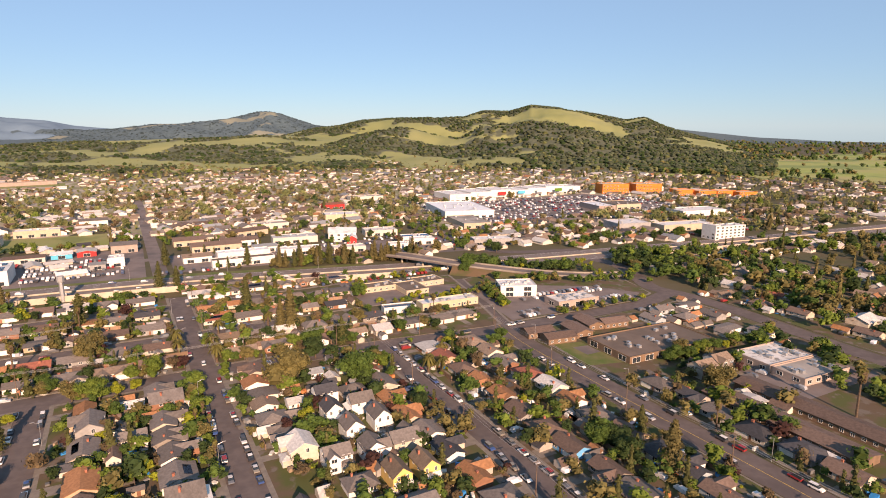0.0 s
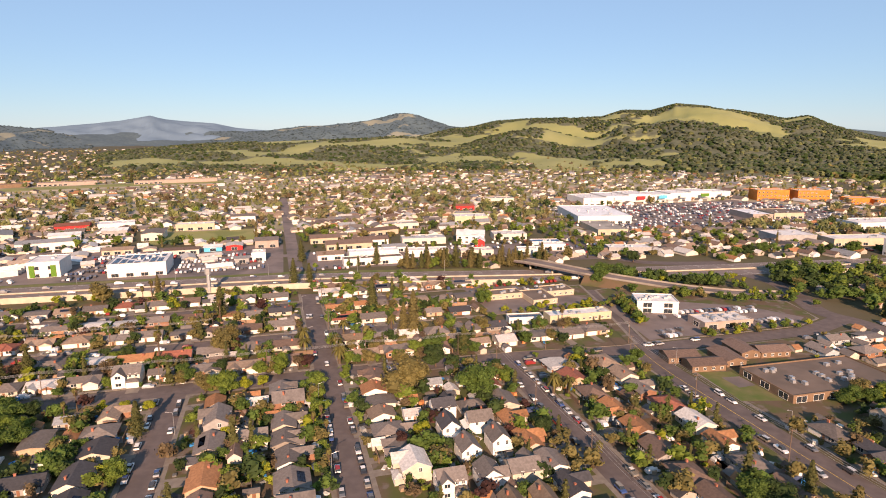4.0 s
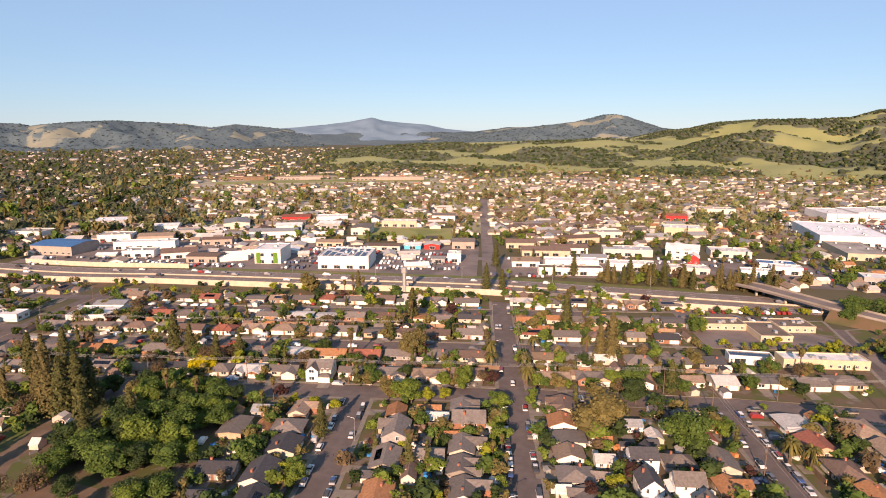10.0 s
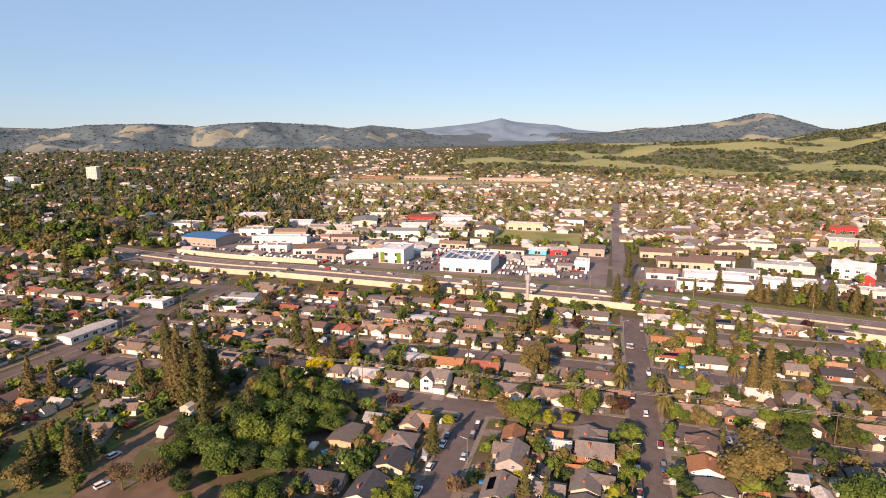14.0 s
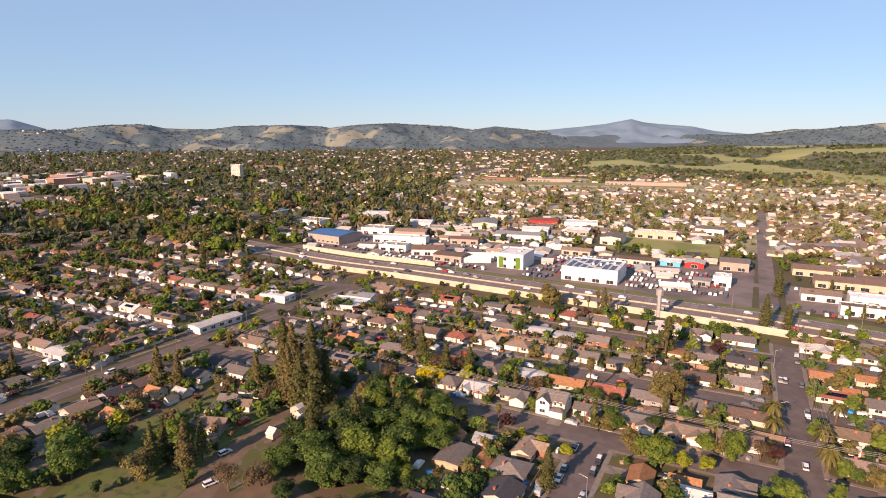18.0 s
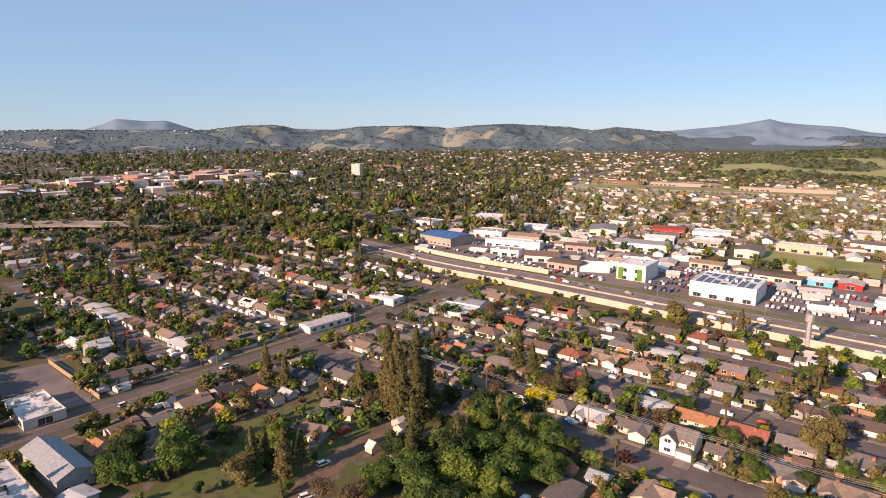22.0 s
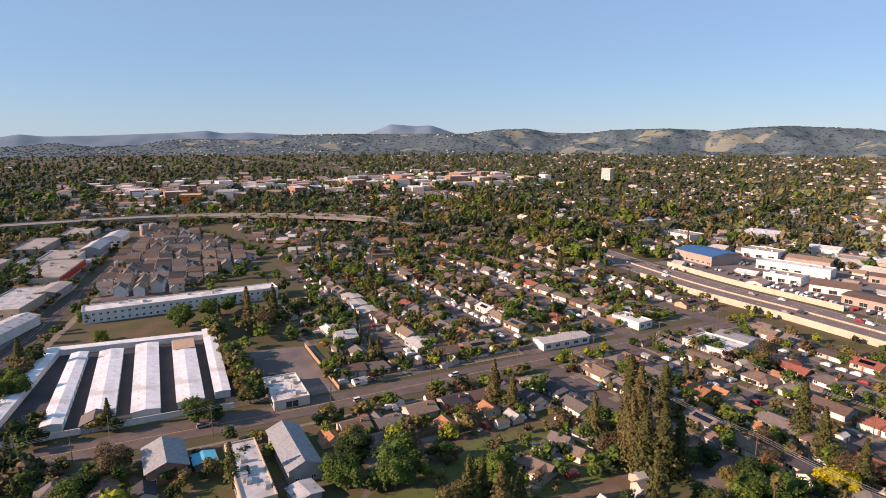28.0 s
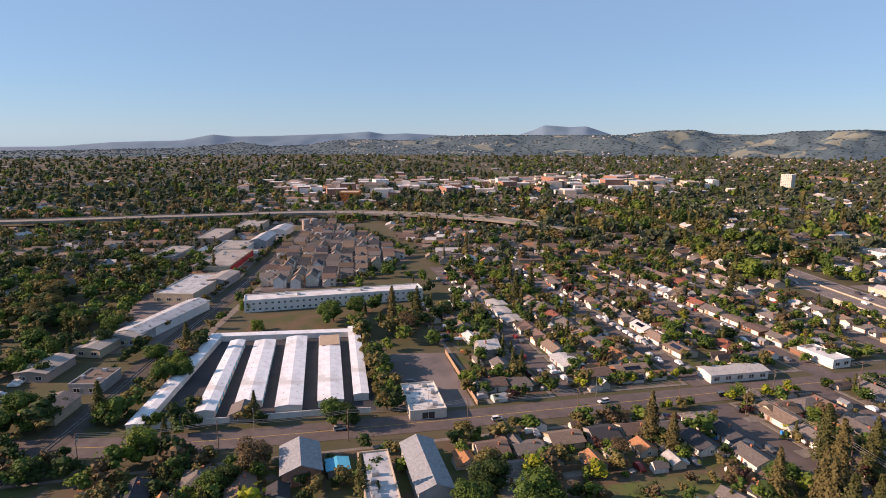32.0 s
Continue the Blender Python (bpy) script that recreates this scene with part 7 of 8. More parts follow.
# pylon with stacked sign boxes
th = tagged(new("phone_mast"), "grey hexagonal mast tower beside the highway", "mast")
bm = bmesh.new()
tapered(bm, (-35, 398, -0.2), (-35, 398, 12), 1.4, 1.2, 6)
part("shaft", bm, M["metal"], th)
bm = bmesh.new()
tapered(bm, (-35, 398, 12.01), (-35, 398, 15.5), 1.9, 1.9, 6)
part("antenna_drum", bm, M["grey_wall"], th)
# red house with a white gable between the redwoods
rh = put_house(-123.5, 210.5, "tall", "w", 200, wall="wall_red", sx=0.62, sy=0.55, sz=0.72)
building("white_outhouse", "white outhouse beside the red house", "outhouse", -121, -116.5, 198.5, 205.5, 2.4, "white_wall", "shed_roof", "", pitch=0.8, turn=20)
slab("drive_dirt", "bare dirt drive through rough grass", [(-139, 219), (-133, 215), (-131, 195), (-122, 172), (-118, 150), (-126, 150), (-131, 170), (-139, 192)], "dirt", 0.175, "drive")
slab("field_grass", "rough grass field beside the dirt drive", [(-176, 222), (-140, 222), (-140, 190), (-128, 160), (-160, 150), (-178, 190)], "yard_green", 0.17, "field")
slab("yard_bare", "bare brown yard with scattered junk", [(-118, 190), (-96, 184), (-92, 150), (-116, 150)], "dirt", 0.17, "yard")
slab("pavement_court_west", "dark asphalt court with a low white edge", [(-135, 250), (-108, 250), (-108, 236), (-130, 238)], "lot", 0.175, "court")

# ---- fences, poles and wires ----
fc = random.Random(77)


def fence(pts, h=1.8):
    th = long_wall("fence", pts, 0, 0.12, h + 0.16, M["wood_fence"], "weathered wooden board fence between two yards", z0=0.0, category="fence", kind="")
    th["group"] = "yard fences"
    for x, y in pts:
        bm = bmesh.new()
        box(bm, x - 0.09, x + 0.09, y - 0.16, y + 0.16, 0.0, h + 0.3)
        part("post", bm, M["wood_fence"], th)
    return th


for y in (277.5, 330, 381):
    for i in range(9):
        x = -120 + i * 15.6
        if fc.random() < 0.75:
            fence([(x, y + fc.uniform(-0.8, 0.8)), (x + 15, y + fc.uniform(-0.8, 0.8))])
for y in (277.5, 330):
    for i in range(5):
        fence([(32 + i * 15.6, y), (47 + i * 15.6, y + fc.uniform(-0.8, 0.8))])
for x, y0, y1 in ((-4, 120, 242), (62, 110, 140), (129, 60, 236), (-62, 150, 244)):
    y = y0
    while y < y1 - 12:
        if fc.random() < 0.8:
            fence([(x + fc.uniform(-0.5, 0.5), y), (x + fc.uniform(-0.5, 0.5), y + 12.6)])
        y += 13
for i in range(26):
    a = fc.choice([b for b in BUILT if -140 < b[0] < 150 and b[1] < 345])
    x = a[0] + fc.choice((-7.8, 7.8))
    if not street_near(x, a[1], 8):
        fence([(x, a[1] - 5), (x, a[1] + 6)])
long_wall("fence_orange", [(-199, 178), (-189, 174), (-186, 196)], 0, 0.12, 2.0, M["wood_fence"], "tall reddish wooden fence round a yard", z0=0, category="fence")
long_wall("wall_empty_lot", [(-292, 171.5), (-237, 169)], 0, 0.2, 1.9, M["wood_fence"], "long wooden fence beside the empty lot", z0=0, category="fence")

bm = bmesh.new()
tapered(bm, (0, 0, -0.3), (0, 0, 11), 0.17, 0.11, 8)
POLE = bpy.data.meshes.new("pole")
bm.to_mesh(POLE)
bm.free()
POLE.materials.append(M["wood_pole"])
bm = bmesh.new()
box(bm, -1.3, 1.3, -0.07, 0.07, 10.2, 10.36)
ARM = bpy.data.meshes.new("crossarm")
bm.to_mesh(ARM)
bm.free()
ARM.materials.append(M["wood_pole"])
bm = bmesh.new()
tapered(bm, (0, 0.35, 8.2), (0, 0.35, 9.2), 0.25, 0.25, 10)
CAN = bpy.data.meshes.new("transformer")
bm.to_mesh(CAN)
bm.free()
CAN.materials.append(M["metal"])


def pole_line(pts, turn, can=3):
    for i, (x, y) in enumerate(pts):
        th = tagged(new("utility_pole"), "tall timber utility pole with a crossarm", "pole", group="utility poles")
        th.matrix_basis = pose(x, y, 0.1, 0, 0, turn)
        put("pole", POLE, th, Matrix())
        put("crossarm", ARM, th, Matrix())
        if i % can == 0:
            put("transformer", CAN, th, Matrix())
    c, s = math.cos(radians(turn)), math.sin(radians(turn))
    for k, u in enumerate((-1.1, 0.0, 1.1)):
        cu = bpy.data.curves.new("wire", "CURVE")
        cu.dimensions, cu.bevel_depth, cu.bevel_resolution = "3D", 0.035, 1
        sp = cu.splines.new("POLY")
        line = []
        for (x0, y0), (x1, y1) in zip(pts, pts[1:]):
            for j in range(8):
                t = j / 8
                line.append((x0 + (x1 - x0) * t + u * c, y0 + (y1 - y0) * t + u * s, 10.5 - 4 * 0.9 * t * (1 - t)))
        line.append((pts[-1][0] + u * c, pts[-1][1] + u * s, 10.5))
        sp.points.add(len(line) - 1)
        for p, q in zip(sp.points, line):
            p.co = (*q, 1)
        cu.materials.append(M["grey_wall"])
        tagged(new("wire", cu), "thin overhead wire strung between utility poles", "wire", group="overhead wires")


pole_line([(x, 258.8 - (0 if x < 60 else (x - 60) * 0.09)) for x in range(-205, 170, 41)], 90)
pole_line([(-222 - (130 - y) * 0.06 if y < 130 else -222 + (y - 130) * 0.045, y) for y in range(40, 400, 40)], 0)
pole_line([(153.6, y) for y in range(60, 240, 43)], 0)
pole_line([(94, y) for y in range(80, 245, 40)], 0)
pole_line([(29.5, y) for y in range(265, 392, 42)], 0)
pole_line([(x, 309) for x in range(-205, 20, 45)], 90)


def street_lamp(x, y, turn):
    th = tagged(new("street_lamp"), "grey metal street lamp with a curved arm", "lamp", group="street lamps")
    th.matrix_basis = pose(x, y, 0.1, 0, 0, turn)
    bm = bmesh.new()
    tapered(bm, (0, 0, -0.2), (0, 0, 8), 0.1, 0.07, 8)
    part("post", bm, M["metal"], th)
    bm = bmesh.new()
    tapered(bm, (0, 0, 7.9), (1.8, 0, 8.5), 0.05, 0.04, 6)
    part("arm", bm, M["metal"], th)
    bm = bmesh.new()
    box(bm, 1.6, 2.3, -0.14, 0.14, 8.42, 8.56)
    part("lamp_head", bm, M["grey_wall"], th)


for y in (130, 175, 225, 290, 345):
    street_lamp(18.4, y, 0)
for y in (150, 215):
    street_lamp(-29.6, y, 180)
for y in (100, 160, 220):
    street_lamp(168.2, y, 180)
for y in (90, 150, 215, 280):
    street_lamp(-236.5 + (y - 130) * 0.045, y, 0)
for x in range(-300, 180, 60):
    street_lamp(x, float(np.interp(x, [-310, -200, -100, 14, 100, 209], [437, 431, 424, 416, 399, 377])) + 17.6, -90)

# ---- the town and woods beyond, and small growth: joined pieces ----
fr = np.random.default_rng(41)


TK = np.array(TAKEN)


def free(x, y, margin=3.0):
    if ((TK[:, 0] - x) ** 2 + (TK[:, 1] - y) ** 2 < (TK[:, 2] * 0.8 + margin) ** 2).any():
        return False
    # highway, viaduct, long streets, lots and fields
    hy = np.interp(x, HX, HY)
    if abs(y - hy) < 26:
        return False
    for x0, x1, y0, y1 in ((-470, 330, -60, 412), (-345, 30, 436, 556), (30, 250, 436, 545), (-118, -12, 575, 642), (310, 640, 520, 690), (-345, -238, 45, 172), (12, 26, 400, 900), (-700, -200, -500, -499), (165, 325, 60, 345), (-720, -410, 84, 212), (425, 560, 235, 280)):
        if x0 < x < x1 and y0 < y < y1:
            return False
    ry = np.interp(-x, [200, 800], [16, 156])
    if -800 < x < -200 and abs(y - ry) < 7:
        return False
    if y > 440 and abs(x - np.interp(y, [462, 700, 970, 1216, 1500], [-470, -483, -530, -556, -590])) < 14:
        return False
    if abs(x + 776) < 16 and y < 170:
        return False
    return True


HX, HY = np.array([p[0] for p in HWY]), np.array([p[1] for p in HWY])


def scatter(lo, hi, r0, r1, grain, least, seed):
    """Places in a sector, thinner with distance."""
    g = np.random.default_rng(seed)
    out = []
    r = r0
    while r < r1:
        s = max(least, r / grain)
        n = int(radians(hi - lo) * r / s)
        for a in lo + (np.arange(n) + g.uniform(0, 1, n)) * (hi - lo) / max(n, 1):
            q = r + g.uniform(0, s)
            x, y = -math.sin(radians(a)) * q, 40 + math.cos(radians(a)) * q
            out.append((x, y, q, a))
        r += s
    return out


def woods(a, q, x, y):
    """How wooded the town is, from 0 to 1."""
    k = noise.noise(Vector((x / 210, y / 210, 3.0))) + 0.5 * noise.noise(Vector((x / 70, y / 70, 8.0)))
    w = np.interp(a, [-70, -40, -10, 15, 30, 45, 70, 110], [0.68, 0.65, 0.65, 0.66, 0.58, 0.53, 0.54, 0.62])
    if q > 1000 and a > 25:
        w = max(w, 0.76)
    if q < 560 and a > 40:
        w = min(w, 0.58)
    return w + (0.5 if a < 25 else 0.34) * k


def far_tree_shape(seed, tall, cards=34, size=0.085):
    g = np.random.default_rng(seed)
    V, F = lump((0, 0, 0.55 if not tall else 0.45), (0.42, 0.42, 0.42) if not tall else (0.2, 0.2, 0.5), g, 5, 3)
    V, F = [list(v) for v in V], [list(f) for f in F]
    for i in range(cards):
        if tall:
            z = g.uniform(0.08, 0.98)
            r = 0.30 * (1.02 - z) * g.uniform(0.6, 1.2) + 0.02
        else:
            z = g.uniform(0.25, 1.0)
            r = 0.52 * math.sqrt(max(0.02, 1 - ((z - 0.58) / 0.48) ** 2)) * g.uniform(0.75, 1.15)
        t = g.uniform(0, 6.283)
        c = np.array([r * math.cos(t), r * math.sin(t), z])
        d, e = g.normal(0, size, 3), g.normal(0, size, 3)
        k = len(V)
        V += [list(c - d), list(c + e), list(c + d), list(c - e)]
        F.append([k, k + 1, k + 2, k + 3])
    return np.array(V), F


SHAPED = [far_tree_shape(s, s % 4 == 3) for s in range(8)]
ROUGH = [far_tree_shape(s, s % 4 == 3, 9, 0.115) for s in range(8)]
KINDS_FAR = ("oak", "dark", "spring", "olive", "conifer", "tawny", "brown", "pale_oak", "pale_spring", "pale_olive", "slope")
TP = {k: Pile() for k in KINDS_FAR}
RP = {k: Pile() for k in "gbtowds"}
WP, WD = Pile(), Pile()
HOUSE_V = np.array([(-1, -1, 0), (1, -1, 0), (1, 1, 0), (-1, 1, 0), (-1, -1, 0.55), (1, -1, 0.55), (1, 1, 0.55), (-1, 1, 0.55), (-1, 0, 0.97), (1, 0, 0.97)], float)
HOUSE_F = [[0, 1, 5, 4], [2, 3, 7, 6], [1, 2, 6, 9, 5], [3, 0, 4, 8, 7]]
ROOF_V = np.array([(-1.08, -1.15, 0.5), (1.08, -1.15, 0.5), (1.08, 0, 1.02), (-1.08, 0, 1.02), (1.08, 1.15, 0.5), (-1.08, 1.15, 0.5)], float)
ROOF_F = [[0, 1, 2, 3], [3, 2, 4, 5]]
for lo, hi, r0, r1, grain, least in ((-72, 128, 215, 3000, 68, 8.8),):
    for x, y, q, a in scatter(lo, hi, r0, r1, grain, least, 5):
        if not free(x, y) or (3 < a < 25 and 1105 < q < 1200) or (a < -49.5 and q > 1330) or (q > 1750 and -57 < a < -14):
            continue
        wd = woods(a, q, x, y)
        u = fr.uniform()
        far = max(1.0, (q / 900) ** 0.55)
        if u < wd:
            kind = fr.choice(("oak", "dark", "spring", "olive", "conifer", "brown"), p=(0.30, 0.06, 0.26, 0.28, 0.03, 0.07) if a < 26 else (0.31, 0.18, 0.17, 0.19, 0.09, 0.06))
            sh = PLAIN[fr.integers(0, 6)] if q < 640 else (SHAPED if q < 950 else ROUGH)[fr.choice((0, 1, 2, 4, 5, 6))]
            if kind == "conifer":
                sh = PLAIN_CONE[fr.integers(0, 3)] if q < 640 else SHAPED[3 if fr.uniform() < 0.5 else 7]
                kind = "tawny" if fr.uniform() < 0.45 else kind
            h = (fr.uniform(4.5, 9) if fr.uniform() < 0.72 else fr.uniform(9, 15)) if kind not in ("conifer", "tawny") else fr.uniform(10, 21)
            if a < 26 and q > 480:
                h *= 0.72
            elif a >= 26 and kind not in ("conifer", "tawny"):
                h *= 1.05
            if a > 40 and (-770 < x < -560 and y < 360):
                h = min(h, 9.0)
            if a < 26 and 960 < q < 1110:
                h = min(h, 5.0)
            w = h * fr.uniform(0.8, 1.15) * (1 if kind not in ("conifer", "tawny") else 0.75) * min(far, 1.25)
            t = fr.uniform(0, 6.283)
            c, s = math.cos(t), math.sin(t)
            v = sh[0] * (w, w, h)
            v = np.stack([v[:, 0] * c - v[:, 1] * s + x, v[:, 0] * s + v[:, 1] * c + y, v[:, 2] - 0.3], 1)
            # haze by colour: farther trees take paler or greyer leaves
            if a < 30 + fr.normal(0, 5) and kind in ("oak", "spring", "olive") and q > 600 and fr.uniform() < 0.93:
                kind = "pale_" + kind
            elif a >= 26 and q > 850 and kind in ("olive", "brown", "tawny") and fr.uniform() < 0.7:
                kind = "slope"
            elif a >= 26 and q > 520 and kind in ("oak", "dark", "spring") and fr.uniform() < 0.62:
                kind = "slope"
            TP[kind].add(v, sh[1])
        elif u < wd + (1 - wd) * (0.75 if a < 26 else 0.9):
            k = fr.choice(list("gbtowd"), p=(0.27, 0.14, 0.20, 0.12, 0.21, 0.06) if a < 25 else (0.27, 0.24, 0.22, 0.10, 0.10, 0.07))
            t = fr.choice((0.0, 1.571)) + (0.12 if a < 40 else -0.22)
            c, s = math.cos(t), math.sin(t)
            big = fr.uniform() < (0.22 if -420 < x < 330 and 430 < y < 780 else 0.10)
            S = np.array([fr.uniform(3.6, 5.6), fr.uniform(2.9, 4.0), fr.uniform(3.6, 4.6)]) * (min(far, 1.3), min(far, 1.3), 1.0) * ((1.9, 1.6, 1.2) if big else (1, 1, 1))
            for pile, vv, ff in ((WP if a < 30 else WD, HOUSE_V, HOUSE_F), (RP[fr.choice(list("wgsb")) if big else k], ROOF_V, ROOF_F)):
                v = vv * S
                pile.add(np.stack([v[:, 0] * c - v[:, 1] * s + x, v[:, 0] * s + v[:, 1] * c + y, v[:, 2]], 1), ff)
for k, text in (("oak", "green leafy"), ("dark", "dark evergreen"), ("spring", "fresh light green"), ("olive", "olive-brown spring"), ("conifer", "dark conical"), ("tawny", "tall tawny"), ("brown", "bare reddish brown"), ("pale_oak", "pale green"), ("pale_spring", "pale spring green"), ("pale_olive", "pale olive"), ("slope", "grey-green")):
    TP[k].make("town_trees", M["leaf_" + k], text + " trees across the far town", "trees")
M["far_wall"] = palette_material("far_house_wall", [(0.54, 0.50, 0.45), (0.45, 0.40, 0.33), (0.66, 0.63, 0.59), (0.38, 0.33, 0.28), (0.50, 0.44, 0.37)], island=True)
# darker copy of the far wall colours; the shade is put into them
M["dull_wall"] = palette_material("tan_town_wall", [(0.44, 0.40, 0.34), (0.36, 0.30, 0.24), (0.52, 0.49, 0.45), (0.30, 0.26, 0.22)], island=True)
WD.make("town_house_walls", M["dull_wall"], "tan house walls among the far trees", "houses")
WP.make("town_house_walls", M["far_wall"], "pale house walls across the far town", "houses")
for k in RP:
    RP[k].make("town_house_roofs", M["roof_" + k], NAMES[k] + " house roofs across the far town", "houses")

M["town_ground"] = material("town_yards_and_streets", (0.30, 0.26, 0.20), (0.20, 0.195, 0.10), 0.02, 0.95, coords="World", mix=(0.42, 0.58), spots=((0.36, 0.32, 0.28), 0.03, 0.55, 0.62))
rim = [(a, 600 + 40 * math.sin(a * 0.7)) for a in np.linspace(30, -48, 50)] + [(a, 1290 + 50 * math.sin(a * 0.5)) for a in np.linspace(-48, 30, 50)]
slab("pavement_far_town", "yards and pale streets between the far houses", [(-math.sin(radians(a)) * r, 40 + math.cos(radians(a)) * r) for a, r in rim], "town_ground", 0.03, "ground")
M["meadow"] = material("meadow_grass", (0.19, 0.215, 0.06), (0.235, 0.22, 0.095), 0.01, 0.95, coords="World", mix=(0.4, 0.6), spots=((0.15, 0.17, 0.055), 0.03, 0.52, 0.62))


def sector(name, label, a0, a1, r0, r1, mat, z, category):
    """A piece of ground between two turns and two distances."""
    pts = [(a, r0) for a in np.linspace(a0, a1, 24)] + [(a, r1) for a in np.linspace(a1, a0, 24)]
    return slab(name, label, [(-math.sin(radians(a)) * r, 40 + math.cos(radians(a)) * r) for a, r in pts], mat, z, category)


sector("field_racecourse", "green infield of the fairground racecourse", 4, 23.5, 1137, 1195, "meadow", 0.06, "field")
sector("track_racecourse", "pale dirt racecourse track", 3.5, 24, 1112, 1136, "pale_dirt", 0.07, "track")
# small sheds among the motor dealers
SW, SR = Pile(), Pile()
for i in range(90):
    x, y = fr.uniform(-335, 5), fr.uniform(462, 640)
    if not free(x, y, 9) and not (y < 556 and ((TK[:, 0] - x) ** 2 + (TK[:, 1] - y) ** 2 > (TK[:, 2] + 10) ** 2).all()):
        continue
    S = np.array([fr.uniform(4, 10), fr.uniform(3.5, 6), fr.uniform(3.2, 5)])
    t = 0.2 + fr.choice((0, 1.571))
    for pile, vv, ff in ((SW, HOUSE_V, HOUSE_F), (SR, ROOF_V * (1, 1, 0.92) + (0, 0, 0.04), ROOF_F)):
        v = vv * S * (1, 1, 0.85)
        pile.add(np.stack([v[:, 0] * math.cos(t) - v[:, 1] * math.sin(t) + x, v[:, 0] * math.sin(t) + v[:, 1] * math.cos(t) + y, v[:, 2]], 1), ff)
SW.make("shed_walls", M["far_wall"], "pale walls of small workshops", "workshops")
M["shed_tops"] = palette_material("workshop_roof", [(0.68, 0.67, 0.66), (0.50, 0.48, 0.46), (0.34, 0.27, 0.22), (0.62, 0.63, 0.66), (0.40, 0.39, 0.38)], island=True)
SR.make("shed_roofs", M["shed_tops"], "pale and grey roofs of small workshops", "workshops")
# cars on the lots
CV = np.array([(-2.2, -0.9, 0.3), (2.2, -0.9, 0.3), (2.2, 0.9, 0.3), (-2.2, 0.9, 0.3), (-2.2, -0.9, 0.95), (2.2, -0.9, 0.85), (2.2, 0.9, 0.85), (-2.2, 0.9, 0.95), (-1.6, -0.75, 1.45), (0.6, -0.75, 1.45), (0.6, 0.75, 1.45), (-1.6, 0.75, 1.45), (1.2, -0.85, 0.9), (1.2, 0.85, 0.9)], float)
CF = [[0, 1, 5, 12, 4], [2, 3, 7, 13, 6], [1, 2, 6, 5], [3, 0, 4, 7], [12, 5, 6, 13], [8, 9, 10, 11], [4, 12, 9, 8], [13, 7, 11, 10], [7, 4, 8, 11], [12, 13, 10, 9]]
CP = Pile()


def lot_cars(x0, x1, y0, y1, chance, turn=0.0, gap=16.5):
    cx, cy = (x0 + x1) / 2, (y0 + y1) / 2
    c, s = math.cos(radians(turn)), math.sin(radians(turn))
    y = y0
    while y < y1:
        for dy in (0, 5.6):
            x = x0
            while x < x1:
                if fr.uniform() < chance:
                    t = radians(turn + 90)
                    v = CV * (1, 1, fr.uniform(0.95, 1.25))
                    px, py = x - cx, y + dy - cy
                    px, py = cx + px * c - py * s, cy + px * s + py * c
                    if not ((TK[:, 0] - px) ** 2 + (TK[:, 1] - py) ** 2 < (TK[:, 2] * 0.75 + 2) ** 2).any():
                        CP.add(np.stack([v[:, 0] * math.cos(t) - v[:, 1] * math.sin(t) + px, v[:, 0] * math.sin(t) + v[:, 1] * math.cos(t) + py, v[:, 2] + 0.1], 1), CF)
                x += 2.9
        y += gap


lot_cars(-62, -2, 458, 520, 0.75)
lot_cars(-134, -108, 456, 530, 0.6)
lot_cars(-330, -200, 520, 570, 0.25, 8)
lot_cars(-232, -160, 458, 470, 0.5)
lot_cars(310, 640, 500, 690, 0.4, -8)
lot_cars(430, 560, 380, 400, 0.4, -5)
lot_cars(500, 620, 420, 520, 0.35, -10)
lot_cars(120, 182, 347, 368, 0.35)
lot_cars(-330, -215, 462, 485, 0.3, 6)
lot_cars(-215, -160, 500, 545, 0.3, 10)
lot_cars(-120, -70, 495, 535, 0.4)
lot_cars(32, 150, 486, 500, 0.35, -5)
lot_cars(60, 140, 500, 508, 0.4, -4)
lot_cars(150, 240, 478, 506, 0.35, -9)
lot_cars(20, 56, 440, 452, 0.5)
lot_cars(-240, -140, 560, 575, 0.3, 10)
lot_cars(-298, -240, 144, 150, 0.12, -3)
lot_cars(-372, -306, 176, 200, 0.4, 2)
lot_cars(200, 300, 440, 480, 0.25, -15)
lot_cars(-60, 10, 560, 572, 0.35)
lot_cars(222, 228, 122, 164, 0.4)
lot_cars(200, 262, 276, 283, 0.5, -4)
lot_cars(184, 200, 252, 268, 0.5, 4)
lot_cars(244, 262, 253, 262, 0.5, 4)
lot_cars(-330, -270, -20, 0, 0.3, -10)
lot_cars(-700, -560, 18, 56, 0.3, -13)
lot_cars(-470, -420, 20, 40, 0.3, -13)
# traffic on the highway
P = np.array([p[:2] for p in HWY])
for i in range(46):
    k = fr.integers(20, len(P) - 20)
    d = P[k + 1] - P[k]
    d = d / np.linalg.norm(d)
    n = np.array([-d[1], d[0]])
    q = P[k] + d * fr.uniform(-8, 8) + n * fr.choice((-12.3, -8.5, -4.5, 4.5, 8.5, 12.3))
    v = CV * (1, 1, fr.uniform(0.95, 1.4))
    CP.add(np.stack([v[:, 0] * d[0] - v[:, 1] * d[1] + q[0], v[:, 0] * d[1] + v[:, 1] * d[0] + q[1], v[:, 2] + 0.1], 1), CF)
